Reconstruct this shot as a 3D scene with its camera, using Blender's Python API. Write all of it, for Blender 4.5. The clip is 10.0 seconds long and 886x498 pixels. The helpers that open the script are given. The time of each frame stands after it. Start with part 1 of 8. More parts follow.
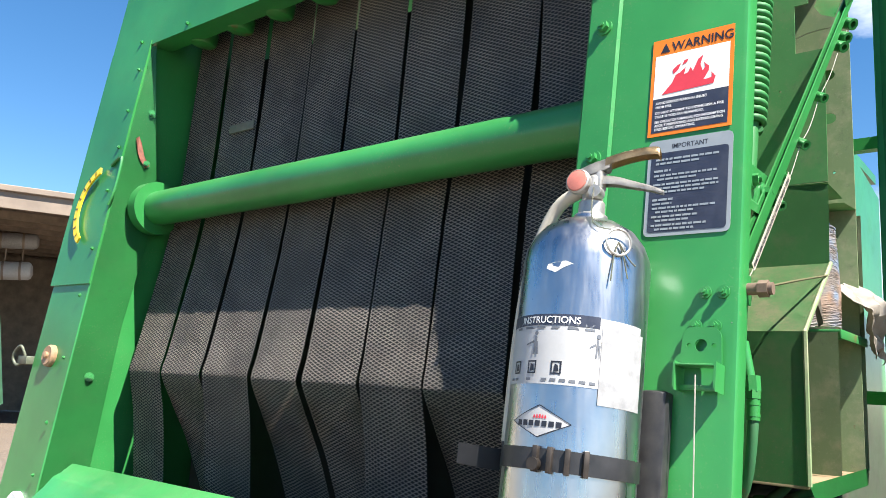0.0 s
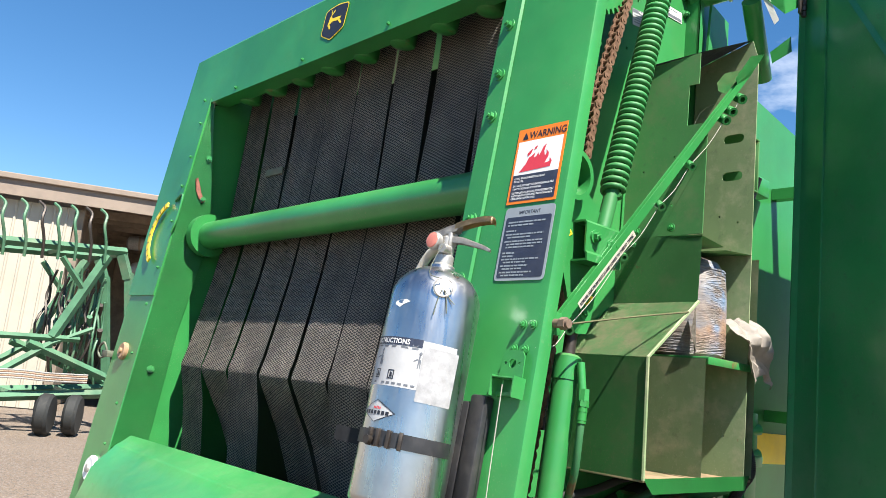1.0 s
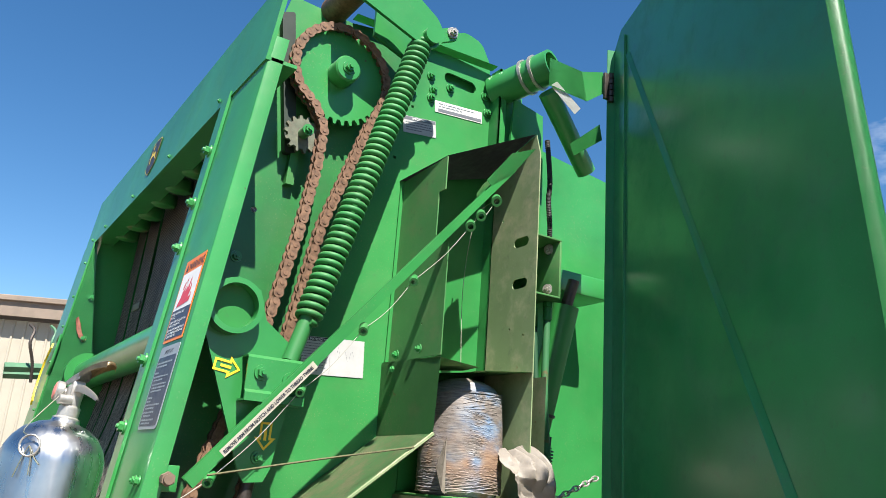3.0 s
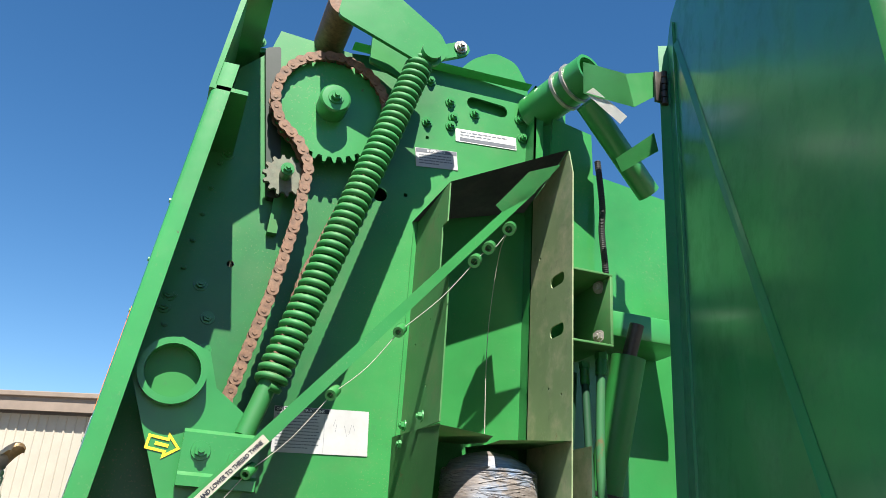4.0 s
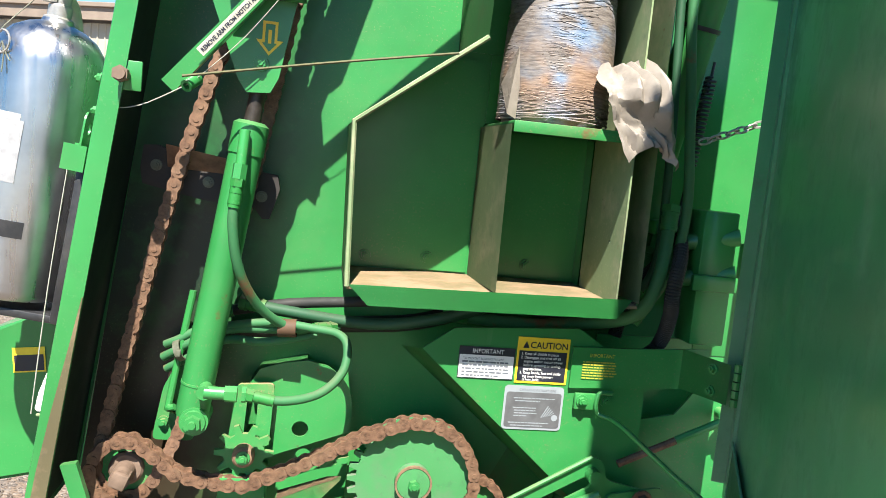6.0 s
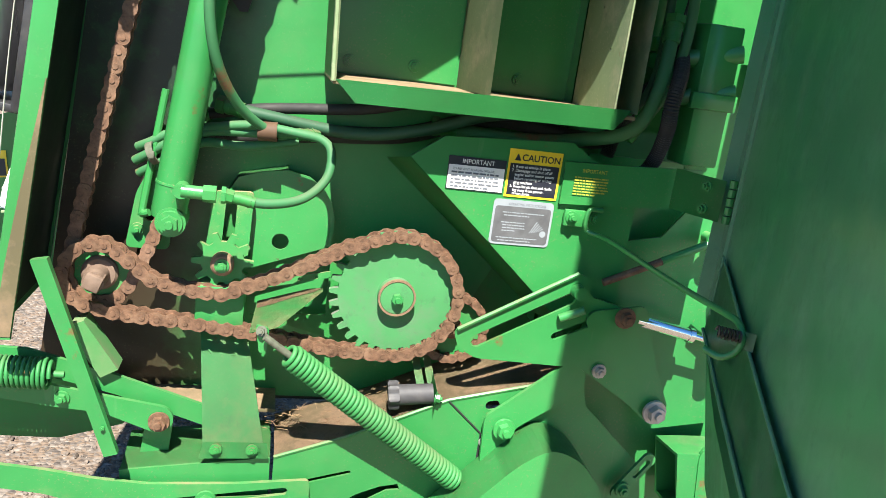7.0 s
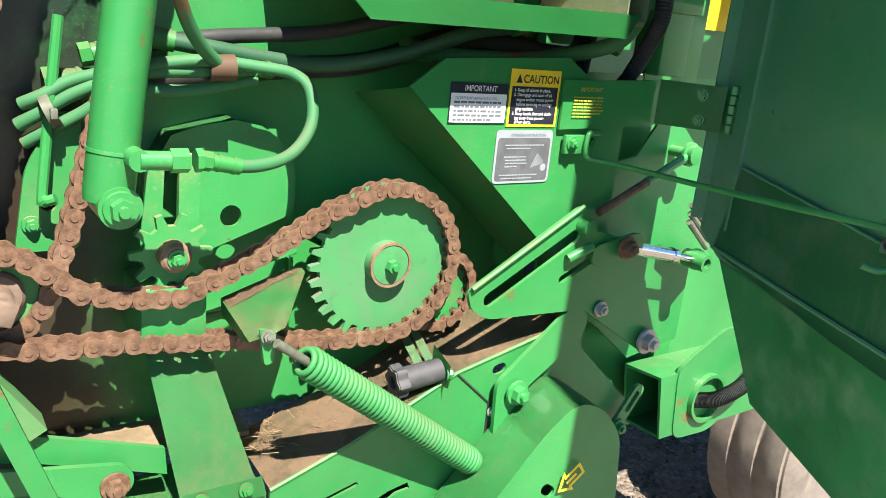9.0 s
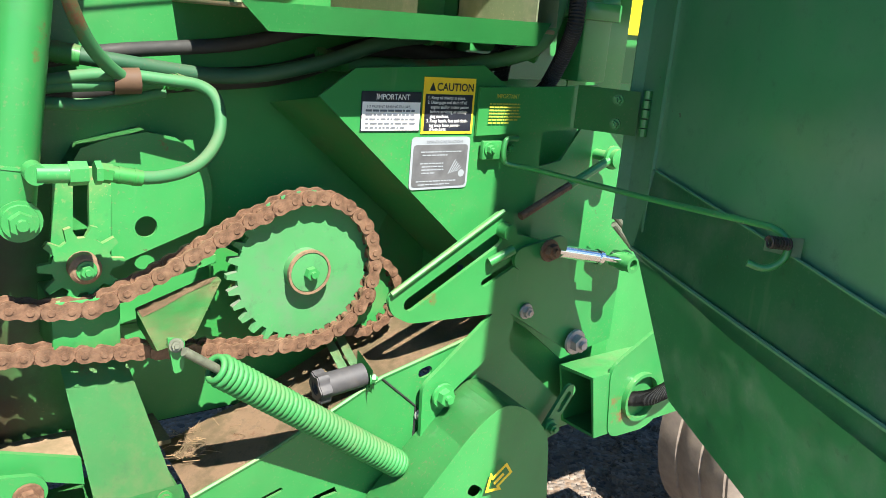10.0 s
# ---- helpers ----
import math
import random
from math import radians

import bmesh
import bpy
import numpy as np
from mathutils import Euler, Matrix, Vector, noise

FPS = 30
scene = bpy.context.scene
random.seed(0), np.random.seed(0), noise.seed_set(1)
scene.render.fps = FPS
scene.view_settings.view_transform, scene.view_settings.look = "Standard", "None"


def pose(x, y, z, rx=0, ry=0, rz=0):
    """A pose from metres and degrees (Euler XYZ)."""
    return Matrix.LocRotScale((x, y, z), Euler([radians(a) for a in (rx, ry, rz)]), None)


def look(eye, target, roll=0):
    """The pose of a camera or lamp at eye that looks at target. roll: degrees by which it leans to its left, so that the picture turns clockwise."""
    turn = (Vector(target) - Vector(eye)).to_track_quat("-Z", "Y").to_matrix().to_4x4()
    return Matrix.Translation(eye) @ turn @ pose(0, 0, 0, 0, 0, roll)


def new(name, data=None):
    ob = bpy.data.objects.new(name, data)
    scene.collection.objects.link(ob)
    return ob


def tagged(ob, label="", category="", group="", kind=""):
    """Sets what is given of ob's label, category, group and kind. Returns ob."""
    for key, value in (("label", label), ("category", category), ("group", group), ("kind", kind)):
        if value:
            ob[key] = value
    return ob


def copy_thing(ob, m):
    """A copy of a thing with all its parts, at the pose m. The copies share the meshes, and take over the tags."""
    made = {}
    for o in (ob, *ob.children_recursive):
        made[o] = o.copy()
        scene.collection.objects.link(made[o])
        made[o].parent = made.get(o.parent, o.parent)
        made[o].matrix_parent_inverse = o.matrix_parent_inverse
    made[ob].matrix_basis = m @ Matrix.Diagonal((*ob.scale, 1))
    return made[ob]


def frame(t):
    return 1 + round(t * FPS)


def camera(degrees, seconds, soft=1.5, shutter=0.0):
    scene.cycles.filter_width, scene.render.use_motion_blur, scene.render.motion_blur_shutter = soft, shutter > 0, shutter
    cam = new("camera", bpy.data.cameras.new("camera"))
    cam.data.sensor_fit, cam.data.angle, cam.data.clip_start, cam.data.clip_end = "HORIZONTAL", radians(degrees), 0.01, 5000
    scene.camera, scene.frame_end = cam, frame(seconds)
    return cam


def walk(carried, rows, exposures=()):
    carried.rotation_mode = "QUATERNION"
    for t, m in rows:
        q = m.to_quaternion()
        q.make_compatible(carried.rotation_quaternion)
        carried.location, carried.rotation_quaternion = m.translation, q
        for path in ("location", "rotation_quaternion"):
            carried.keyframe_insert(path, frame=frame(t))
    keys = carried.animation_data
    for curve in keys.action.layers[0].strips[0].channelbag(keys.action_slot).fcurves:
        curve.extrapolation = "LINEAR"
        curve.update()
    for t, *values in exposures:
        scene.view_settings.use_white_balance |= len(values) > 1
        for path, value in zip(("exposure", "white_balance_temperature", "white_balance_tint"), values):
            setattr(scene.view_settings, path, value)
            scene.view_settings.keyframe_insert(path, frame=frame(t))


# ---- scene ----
cam = camera(58.6, 10.0, soft=0.75)
PATH = [
    (0, (-1.109, -0.621, 1.579), (0.42, 0.622, 1.923), 3.3),
    (0.5, (-1.265, -0.901, 1.595), (0.176, 0.455, 1.885), 4.0),
    (1, (-1.152, -1.232, 1.598), (0.168, 0.231, 1.941), 6.2),
    (1.5, (-0.979, -1.432, 1.651), (0.402, -0.053, 2.09), 3.7),
    (2, (-0.801, -1.624, 1.675), (0.508, -0.172, 2.095), 3.3),
    (2.5, (-0.507, -1.75, 1.738), (0.619, -0.161, 2.194), 4.4),
    (3, (-0.341, -1.707, 1.77), (0.682, -0.084, 2.335), 4.2),
    (3.2, (-0.27, -1.656, 1.767), (0.695, -0.017, 2.385), 3.9),
    (4.3, (0.245, -1.569, 1.825), (0.729, 0.221, 2.574), 4.4),
    (4.5, (0.284, -1.579, 1.832), (0.73, 0.235, 2.546), 4.7),
    (5, (0.328, -1.554, 1.758), (0.714, 0.366, 2.166), 5.2),
    (5.5, (0.32, -1.534, 1.701), (0.667, 0.435, 1.765), 5.0),
    (6, (0.331, -1.521, 1.656), (0.668, 0.439, 1.445), 5.7),
    (6.2, (0.335, -1.512, 1.635), (0.681, 0.436, 1.341), 6.1),
    (7.3, (0.304, -1.467, 1.477), (0.791, 0.394, 0.929), 8.1),
    (7.5, (0.306, -1.456, 1.462), (0.813, 0.389, 0.879), 8.0),
    (8, (0.262, -1.404, 1.464), (0.877, 0.396, 0.848), 7.2),
    (8.5, (0.085, -1.223, 1.433), (0.912, 0.5, 0.843), 6.0),
    (9, (-0.034, -1.086, 1.422), (1.088, 0.474, 0.867), 5.7),
    (9.5, (-0.071, -1.056, 1.411), (1.168, 0.421, 0.878), 6.1),
    (10, (0.034, -1.157, 1.435), (1.194, 0.382, 0.899), 4.9),
]
EXPOSURES = [(0.0, 1.73), (1.0, 1.56), (2.0, 1.54), (3.0, 1.40), (4.5, 1.40), (5.5, 1.58), (6.0, 1.72), (7.5, 1.80), (10.0, 1.88)]
walk(cam, [(t, look(eye, target, roll)) for t, eye, target, roll in PATH], EXPOSURES)

# ---- world, sun ----
SUN_TRAVEL = Vector((0.122, 0.55, -0.82)).normalized()
sky = bpy.data.worlds.new("sky")
scene.world = sky
sky.use_nodes = True
_n, _l = sky.node_tree.nodes, sky.node_tree.links
_bg = _n["Background"]
_st = _n.new("ShaderNodeTexSky")
_st.sky_type = "NISHITA"
_st.sun_disc = False
_st.sun_elevation = math.asin(-SUN_TRAVEL.z)
_st.sun_rotation = math.atan2(-SUN_TRAVEL.x, -SUN_TRAVEL.y)
_st.air_density, _st.dust_density, _st.ozone_density = 0.9, 0.03, 1.8
_hs = _n.new("ShaderNodeHueSaturation")
_hs.inputs["Saturation"].default_value = 1.28
_hs.inputs["Hue"].default_value = 0.499
_l.new(_st.outputs[0], _hs.inputs["Color"])
# thin fair-weather clouds, low in the sky
_tc = _n.new("ShaderNodeTexCoord")
_mp = _n.new("ShaderNodeMapping")
_mp.inputs["Scale"].default_value = (1.0, 1.0, 2.4)
_l.new(_tc.outputs["Generated"], _mp.inputs[0])
_cn = _n.new("ShaderNodeTexNoise")
_cn.inputs["Scale"].default_value, _cn.inputs["Detail"].default_value, _cn.inputs["Roughness"].default_value = 2.3, 7.0, 0.6
_l.new(_mp.outputs[0], _cn.inputs["Vector"])
_cr = _n.new("ShaderNodeValToRGB")
_cr.color_ramp.elements[0].position, _cr.color_ramp.elements[1].position = 0.52, 0.68
_cr.color_ramp.elements[0].color, _cr.color_ramp.elements[1].color = (0, 0, 0, 1), (0.75, 0.75, 0.75, 1)
_l.new(_cn.outputs["Fac"], _cr.inputs[0])
_cm = _n.new("ShaderNodeMix")
_cm.data_type = "RGBA"
_sx = _n.new("ShaderNodeSeparateXYZ")
_l.new(_tc.outputs["Generated"], _sx.inputs[0])
_east = _n.new("ShaderNodeMapRange")
_east.inputs[1].default_value, _east.inputs[2].default_value = 0.62, 0.80
_l.new(_sx.outputs[0], _east.inputs[0])
_cx = _n.new("ShaderNodeMath")
_cx.operation = "MULTIPLY"
_l.new(_cr.outputs[0], _cx.inputs[0])
_l.new(_east.outputs[0], _cx.inputs[1])
_l.new(_cx.outputs[0], _cm.inputs[0])
_l.new(_hs.outputs[0], _cm.inputs[6])
_cm.inputs[7].default_value = (9.0, 9.3, 9.8, 1)
_l.new(_cm.outputs[2], _bg.inputs["Color"])
_bg.inputs["Strength"].default_value = 0.063

sun = new("sun", bpy.data.lights.new("sun", "SUN"))
sun.data.energy, sun.data.angle, sun.data.color = 4.7, radians(0.53), (1.0, 0.95, 0.87)
sun.matrix_world = look((0, 0, 12), Vector((0, 0, 12)) + SUN_TRAVEL)


# ---- materials ----
def mat_base(name, rough=0.5, metal=0.0):
    m = bpy.data.materials.new(name)
    m.use_nodes = True
    b = m.node_tree.nodes["Principled BSDF"]
    b.inputs["Roughness"].default_value, b.inputs["Metallic"].default_value = rough, metal
    return m, m.node_tree.nodes, m.node_tree.links, b


def noise_tex(n, l, scale, detail=4.0, rough=0.55, squash=None, where="pos"):
    t = n.new("ShaderNodeTexNoise")
    t.inputs["Scale"].default_value, t.inputs["Detail"].default_value, t.inputs["Roughness"].default_value = scale, detail, rough
    g = n.new("ShaderNodeNewGeometry").outputs["Position"] if where == "pos" else n.new("ShaderNodeTexCoord").outputs["Object"]
    if squash:
        mp = n.new("ShaderNodeMapping")
        mp.inputs["Scale"].default_value = squash
        l.new(g, mp.inputs[0])
        g = mp.outputs[0]
    l.new(g, t.inputs["Vector"])
    return t.outputs["Fac"]


def ramp(n, l, src, lo, hi, a=0.0, b=1.0):
    r = n.new("ShaderNodeMapRange")
    r.clamp = True
    for i, v in zip((1, 2, 3, 4), (lo, hi, a, b)):
        r.inputs[i].default_value = v
    l.new(src, r.inputs[0])
    return r.outputs[0]


def maths(n, l, op, a, b):
    q = n.new("ShaderNodeMath")
    q.operation = op
    for i, v in enumerate((a, b)):
        if isinstance(v, (int, float)):
            q.inputs[i].default_value = v
        else:
            l.new(v, q.inputs[i])
    return q.outputs[0]


def mix(n, l, fac, a, b):
    q = n.new("ShaderNodeMix")
    q.data_type = "RGBA"
    for i, v in ((0, fac), (6, a), (7, b)):
        if isinstance(v, (int, float)):
            q.inputs[i].default_value = v
        elif isinstance(v, tuple):
            q.inputs[i].default_value = (*v, 1)
        else:
            l.new(v, q.inputs[i])
    return q.outputs[2]


def bump(n, l, b, src, strength=0.2, dist=0.002):
    q = n.new("ShaderNodeBump")
    q.inputs["Strength"].default_value, q.inputs["Distance"].default_value = strength, dist
    l.new(src, q.inputs["Height"])
    l.new(q.outputs[0], b.inputs["Normal"])


def paint(name, base, dust=0.25, rust=0.0, rough=0.38, coat=0.3, dusty=(0.33, 0.27, 0.17), wear=0.0, oil_shade=False, film=None):
    """Enamel with faded patches, settled dust, chips and fine relief."""
    m, n, l, b = mat_base(name, rough)
    c0 = tuple(v * 0.80 for v in base)
    c1 = tuple(min(1, v * 1.18 + 0.004) for v in base)
    big = noise_tex(n, l, 2.2, 5.0, 0.6)
    col = mix(n, l, ramp(n, l, big, 0.35, 0.68), c0, c1)
    fine = noise_tex(n, l, 60.0, 4.0, 0.7)
    geo = n.new("ShaderNodeNewGeometry")
    sep = n.new("ShaderNodeSeparateXYZ")
    l.new(geo.outputs["Normal"], sep.inputs[0])
    up = ramp(n, l, sep.outputs[2], 0.3, 0.95, 0.0, 1.0)
    dn = noise_tex(n, l, 11.0, 6.0, 0.65)
    mask = ramp(n, l, dn, 0.48, 0.75, 0.0, dust)
    mask = maths(n, l, "ADD", mask, maths(n, l, "MULTIPLY", up, maths(n, l, "MULTIPLY", ramp(n, l, dn, 0.3, 0.6), min(0.95, dust * 2.2))))
    mask = maths(n, l, "MULTIPLY", mask, ramp(n, l, fine, 0.25, 0.6, 0.45, 1.0))
    col = mix(n, l, mask, col, dusty)
    if rust:
        rn = noise_tex(n, l, 7.0, 8.0, 0.72)
        rm = ramp(n, l, rn, 0.66 - rust * 0.2, 0.72 - rust * 0.1)
        col = mix(n, l, rm, col, (0.16, 0.065, 0.03))
    if oil_shade:
        # chain grease plus painted post shade, in a ragged band along its lower run
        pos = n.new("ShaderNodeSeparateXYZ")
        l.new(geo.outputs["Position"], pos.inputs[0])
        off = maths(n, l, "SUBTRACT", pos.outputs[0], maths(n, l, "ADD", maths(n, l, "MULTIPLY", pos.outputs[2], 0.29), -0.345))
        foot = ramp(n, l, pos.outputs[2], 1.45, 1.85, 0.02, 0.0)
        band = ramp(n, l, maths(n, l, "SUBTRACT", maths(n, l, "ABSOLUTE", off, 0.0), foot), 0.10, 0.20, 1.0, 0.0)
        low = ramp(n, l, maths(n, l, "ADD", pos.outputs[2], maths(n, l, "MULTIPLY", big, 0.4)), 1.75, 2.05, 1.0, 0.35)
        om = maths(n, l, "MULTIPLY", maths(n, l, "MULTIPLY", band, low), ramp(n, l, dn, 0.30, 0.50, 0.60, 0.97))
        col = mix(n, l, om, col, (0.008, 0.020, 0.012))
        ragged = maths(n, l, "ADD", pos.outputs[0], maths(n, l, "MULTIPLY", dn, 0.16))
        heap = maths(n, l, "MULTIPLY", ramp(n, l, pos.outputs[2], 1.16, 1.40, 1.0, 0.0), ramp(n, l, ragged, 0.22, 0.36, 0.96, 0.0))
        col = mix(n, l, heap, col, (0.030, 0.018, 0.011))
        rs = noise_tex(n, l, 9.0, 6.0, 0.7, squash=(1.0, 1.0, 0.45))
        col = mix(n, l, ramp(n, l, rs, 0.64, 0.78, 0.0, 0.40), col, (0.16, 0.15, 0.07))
    if film:
        # field dust and ground bounce lighten the colour low down, thinning raggedly upwards
        at = n.new("ShaderNodeSeparateXYZ")
        l.new(geo.outputs["Position"], at.inputs[0])
        ragged = maths(n, l, "ADD", at.outputs[2], maths(n, l, "MULTIPLY", maths(n, l, "SUBTRACT", big, 0.5), 1.1))
        fm = maths(n, l, "MULTIPLY", ramp(n, l, ragged, film[0], film[1], 0.0, film[2]), ramp(n, l, dn, 0.30, 0.62, 0.55, 1.0))
        col = mix(n, l, fm, col, (0.130, 0.265, 0.150))
    if wear:
        sc = noise_tex(n, l, 26.0, 3.0, 0.6, squash=(1.0, 1.0, 0.16))
        col = mix(n, l, ramp(n, l, sc, 0.68, 0.73, 0.0, wear), col, (0.30, 0.34, 0.24))
    speck = noise_tex(n, l, 210.0, 2.0, 0.5)
    patch = ramp(n, l, noise_tex(n, l, 4.5, 5.0, 0.6), 0.45, 0.7, 0.0, 0.55)
    col = mix(n, l, maths(n, l, "MULTIPLY", patch, ramp(n, l, speck, 0.60, 0.70)), col, dusty)
    chip = noise_tex(n, l, 34.0, 5.0, 0.62)
    col = mix(n, l, ramp(n, l, chip, 0.735, 0.75, 0.0, 0.75), col, (0.085, 0.055, 0.035))
    grime = noise_tex(n, l, 30.0, 7.0, 0.78)
    col = mix(n, l, ramp(n, l, grime, 0.56, 0.70, 0.0, min(0.5, 0.12 + dust * 0.7)), col, tuple(0.35 * v + 0.035 for v in base))
    hair = noise_tex(n, l, 18.0, 2.0, 0.5, squash=(1.0, 1.0, 9.0))
    col = mix(n, l, maths(n, l, "MULTIPLY", patch, ramp(n, l, hair, 0.70, 0.74, 0.0, 0.35)), col, tuple(min(1, v * 1.7 + 0.02) for v in base))
    l.new(col, b.inputs["Base Color"])
    l.new(ramp(n, l, mask, 0.0, 0.6, rough, 0.85), b.inputs["Roughness"])
    b.inputs["Coat Weight"].default_value, b.inputs["Coat Roughness"].default_value = coat, 0.20
    b.inputs["Specular IOR Level"].default_value = 0.42
    bump(n, l, b, fine, 0.06, 0.0015)
    return m


def plain(name, col, rough=0.5, metal=0.0, var=0.18, scale=30.0, relief=0.1, dirt=0.0, dirtcol=(0.30, 0.22, 0.14), coat=0.0):
    m, n, l, b = mat_base(name, rough, metal)
    f = noise_tex(n, l, scale, 5.0, 0.65)
    c = mix(n, l, ramp(n, l, f, 0.3, 0.7), tuple(v * (1 - var) for v in col), tuple(min(1, v * (1 + var)) for v in col))
    if dirt:
        d = noise_tex(n, l, scale * 0.3, 7.0, 0.7)
        c = mix(n, l, ramp(n, l, d, 0.50, 0.68, 0.0, dirt), c, dirtcol)
    l.new(c, b.inputs["Base Color"])
    l.new(ramp(n, l, f, 0.3, 0.7, max(0.02, rough - 0.08), min(1, rough + 0.1)), b.inputs["Roughness"])
    b.inputs["Coat Weight"].default_value = coat
    bump(n, l, b, f, relief, 0.002)
    return m


GREEN_BASE = (0.029, 0.218, 0.052)
GREEN = paint("green_enamel", GREEN_BASE, 0.10, 0.0, 0.34, 0.34, dusty=(0.15, 0.23, 0.10))
GREEN_OILY_SHADE = paint("green_enamel_oil_and_shade", GREEN_BASE, 0.16, 0.0, 0.42, 0.20, dusty=(0.20, 0.22, 0.10), oil_shade=True)
GREEN_LOW = paint("green_enamel_field_worn", (0.026, 0.208, 0.050), 0.13, 0.14, 0.38, 0.32, dusty=(0.17, 0.17, 0.085), wear=0.08)
GREEN_SPRING = paint("green_enamel_spring", (0.024, 0.185, 0.046), 0.20, 0.10, 0.55, 0.0, dusty=(0.13, 0.13, 0.065), wear=0.05)
# dirty green, also picked to darken parts that sit in shade
GREEN_GRIME_SHADE = paint("green_enamel_grime_shade", (0.020, 0.190, 0.036), 0.42, 0.30, 0.5, 0.05, dusty=(0.115, 0.085, 0.050))
GREEN_DUSTY = paint("green_enamel_dusty", GREEN_BASE, 0.30, 0.26, 0.5, 0.05, dusty=(0.26, 0.175, 0.10), wear=0.15)
GREEN_OLIVE = paint("green_enamel_chaff_film", (0.055, 0.205, 0.058), 0.45, 0.06, 0.65, 0.0, dusty=(0.21, 0.20, 0.115))
KHAKI = paint("green_enamel_under_tan_dust", (0.180, 0.250, 0.120), 1.0, 0.05, 0.75, 0.0, dusty=(0.39, 0.37, 0.24))
GREEN_DOOR = paint("green_enamel_door_inside", (0.018, 0.195, 0.064), 0.45, 0.0, 0.36, 0.50, dusty=(0.085, 0.205, 0.115), wear=0.08, film=(1.78, 1.10, 0.95))
# dusty lower door parts, colour also lightened for ground bounce
GREEN_DOOR_DUSTY = paint("green_enamel_door_dusty", (0.050, 0.225, 0.092), 1.0, 0.0, 0.45, 0.30, dusty=(0.20, 0.30, 0.195), wear=0.15)
LEDGE = paint("green_ledge_caked", (0.150, 0.135, 0.065), 1.0, 0.15, 0.85, 0.0, dusty=(0.30, 0.195, 0.115))
LEDGE_DIRT = paint("green_ledge_under_dirt", (0.115, 0.098, 0.048), 1.0, 0.25, 0.9, 0.0, dusty=(0.265, 0.175, 0.105))
RUST = plain("rusty_chain_steel", (0.150, 0.082, 0.048), 0.60, 0.20, 0.5, 90.0, 0.40, 0.45, (0.285, 0.180, 0.112))
RUSTYGREEN = paint("green_enamel_rusting", GREEN_BASE, 0.40, 0.42, 0.6, 0.0, dusty=(0.36, 0.235, 0.125))
RUSTPLATE = plain("rust_flaked_plate", (0.30, 0.19, 0.125), 0.85, 0.0, 0.35, 40.0, 0.3, 0.4, (0.18, 0.105, 0.07))
STEEL = plain("worn_zinc_steel", (0.42, 0.40, 0.37), 0.42, 0.6, 0.2, 70.0, 0.15, 0.25, (0.30, 0.22, 0.15))
AMBER = plain("faded_amber_plastic", (0.34, 0.21, 0.12), 0.5, 0.0, 0.2, 40.0, 0.05)
DULLSTEEL = plain("dull_bare_steel", (0.125, 0.135, 0.095), 0.55, 0.25, 0.3, 60.0, 0.2, 0.5, (0.16, 0.11, 0.08))
RUSTBUSH = plain("rusting_bush", (0.20, 0.125, 0.075), 0.75, 0.1, 0.35, 70.0, 0.3, 0.45, (0.12, 0.13, 0.06))
SHAFT = plain("dusty_shaft_steel", (0.17, 0.115, 0.082), 0.7, 0.1, 0.25, 60.0, 0.2, 0.4, (0.24, 0.175, 0.13))
RECESS_DARK = plain("recess_grease_and_shade", (0.012, 0.024, 0.015), 0.55, 0.0, 0.5, 9.0, 0.3, 0.45, (0.034, 0.028, 0.018))
CHROME = plain("chrome_rod", (0.78, 0.77, 0.76), 0.10, 1.0, 0.04, 40.0, 0.02)
DARKSTEEL = plain("dark_oily_steel", (0.055, 0.045, 0.038), 0.5, 0.5, 0.4, 40.0, 0.25)
SOOT = plain("brown_black_steel", (0.034, 0.029, 0.026), 0.7, 0.1, 0.3, 30.0, 0.2, 0.4, (0.075, 0.052, 0.036))
BLACK = plain("black_paint", (0.020, 0.020, 0.022), 0.45, 0.0, 0.3, 40.0, 0.1, 0.3, (0.10, 0.09, 0.08))
PLASTIC = plain("grey_black_plastic", (0.050, 0.049, 0.052), 0.62, 0.0, 0.2, 80.0, 0.15, 0.25, (0.11, 0.095, 0.08))
RUBBER = plain("black_rubber", (0.016, 0.017, 0.016), 0.72, 0.0, 0.3, 60.0, 0.2, 0.30, (0.055, 0.047, 0.038))
TYRE = plain("dusty_tyre_rubber", (0.16, 0.13, 0.105), 0.9, 0.0, 0.3, 14.0, 0.3, 0.6, (0.30, 0.24, 0.18))
GREEN_WORN = paint("green_enamel_chalked", (0.050, 0.215, 0.070), 0.55, 0.12, 0.6, 0.0, dusty=(0.15, 0.14, 0.12))
# darker copy of the hose green, shade by the tilt cylinder put in
HOSE_D = paint("shade_dark_hose", (0.014, 0.075, 0.032), 0.15, 0.10, 0.6, 0.0, dusty=(0.08, 0.08, 0.05))
HOSE_G = paint("painted_hose", (0.030, 0.150, 0.052), 0.28, 0.36, 0.65, 0.0, dusty=(0.11, 0.115, 0.065), wear=0.10)
WHITE = plain("white_vinyl", (0.80, 0.79, 0.76), 0.45, 0.0, 0.05, 30.0, 0.03, 0.12, (0.55, 0.50, 0.42))
PAPERLABEL = plain("worn_white_label", (0.43, 0.43, 0.43), 0.55, 0.0, 0.10, 18.0, 0.04, 0.30, (0.33, 0.32, 0.31))
LABELGREY = plain("scuffed_grey_label", (0.30, 0.30, 0.305), 0.6, 0.0, 0.25, 40.0, 0.05, 0.45, (0.22, 0.21, 0.20))
INK = plain("black_ink", (0.018, 0.020, 0.030), 0.45, 0.0, 0.2, 50.0, 0.02)
INKGREY = plain("grey_ink", (0.13, 0.14, 0.16), 0.5, 0.0, 0.15, 50.0, 0.02)
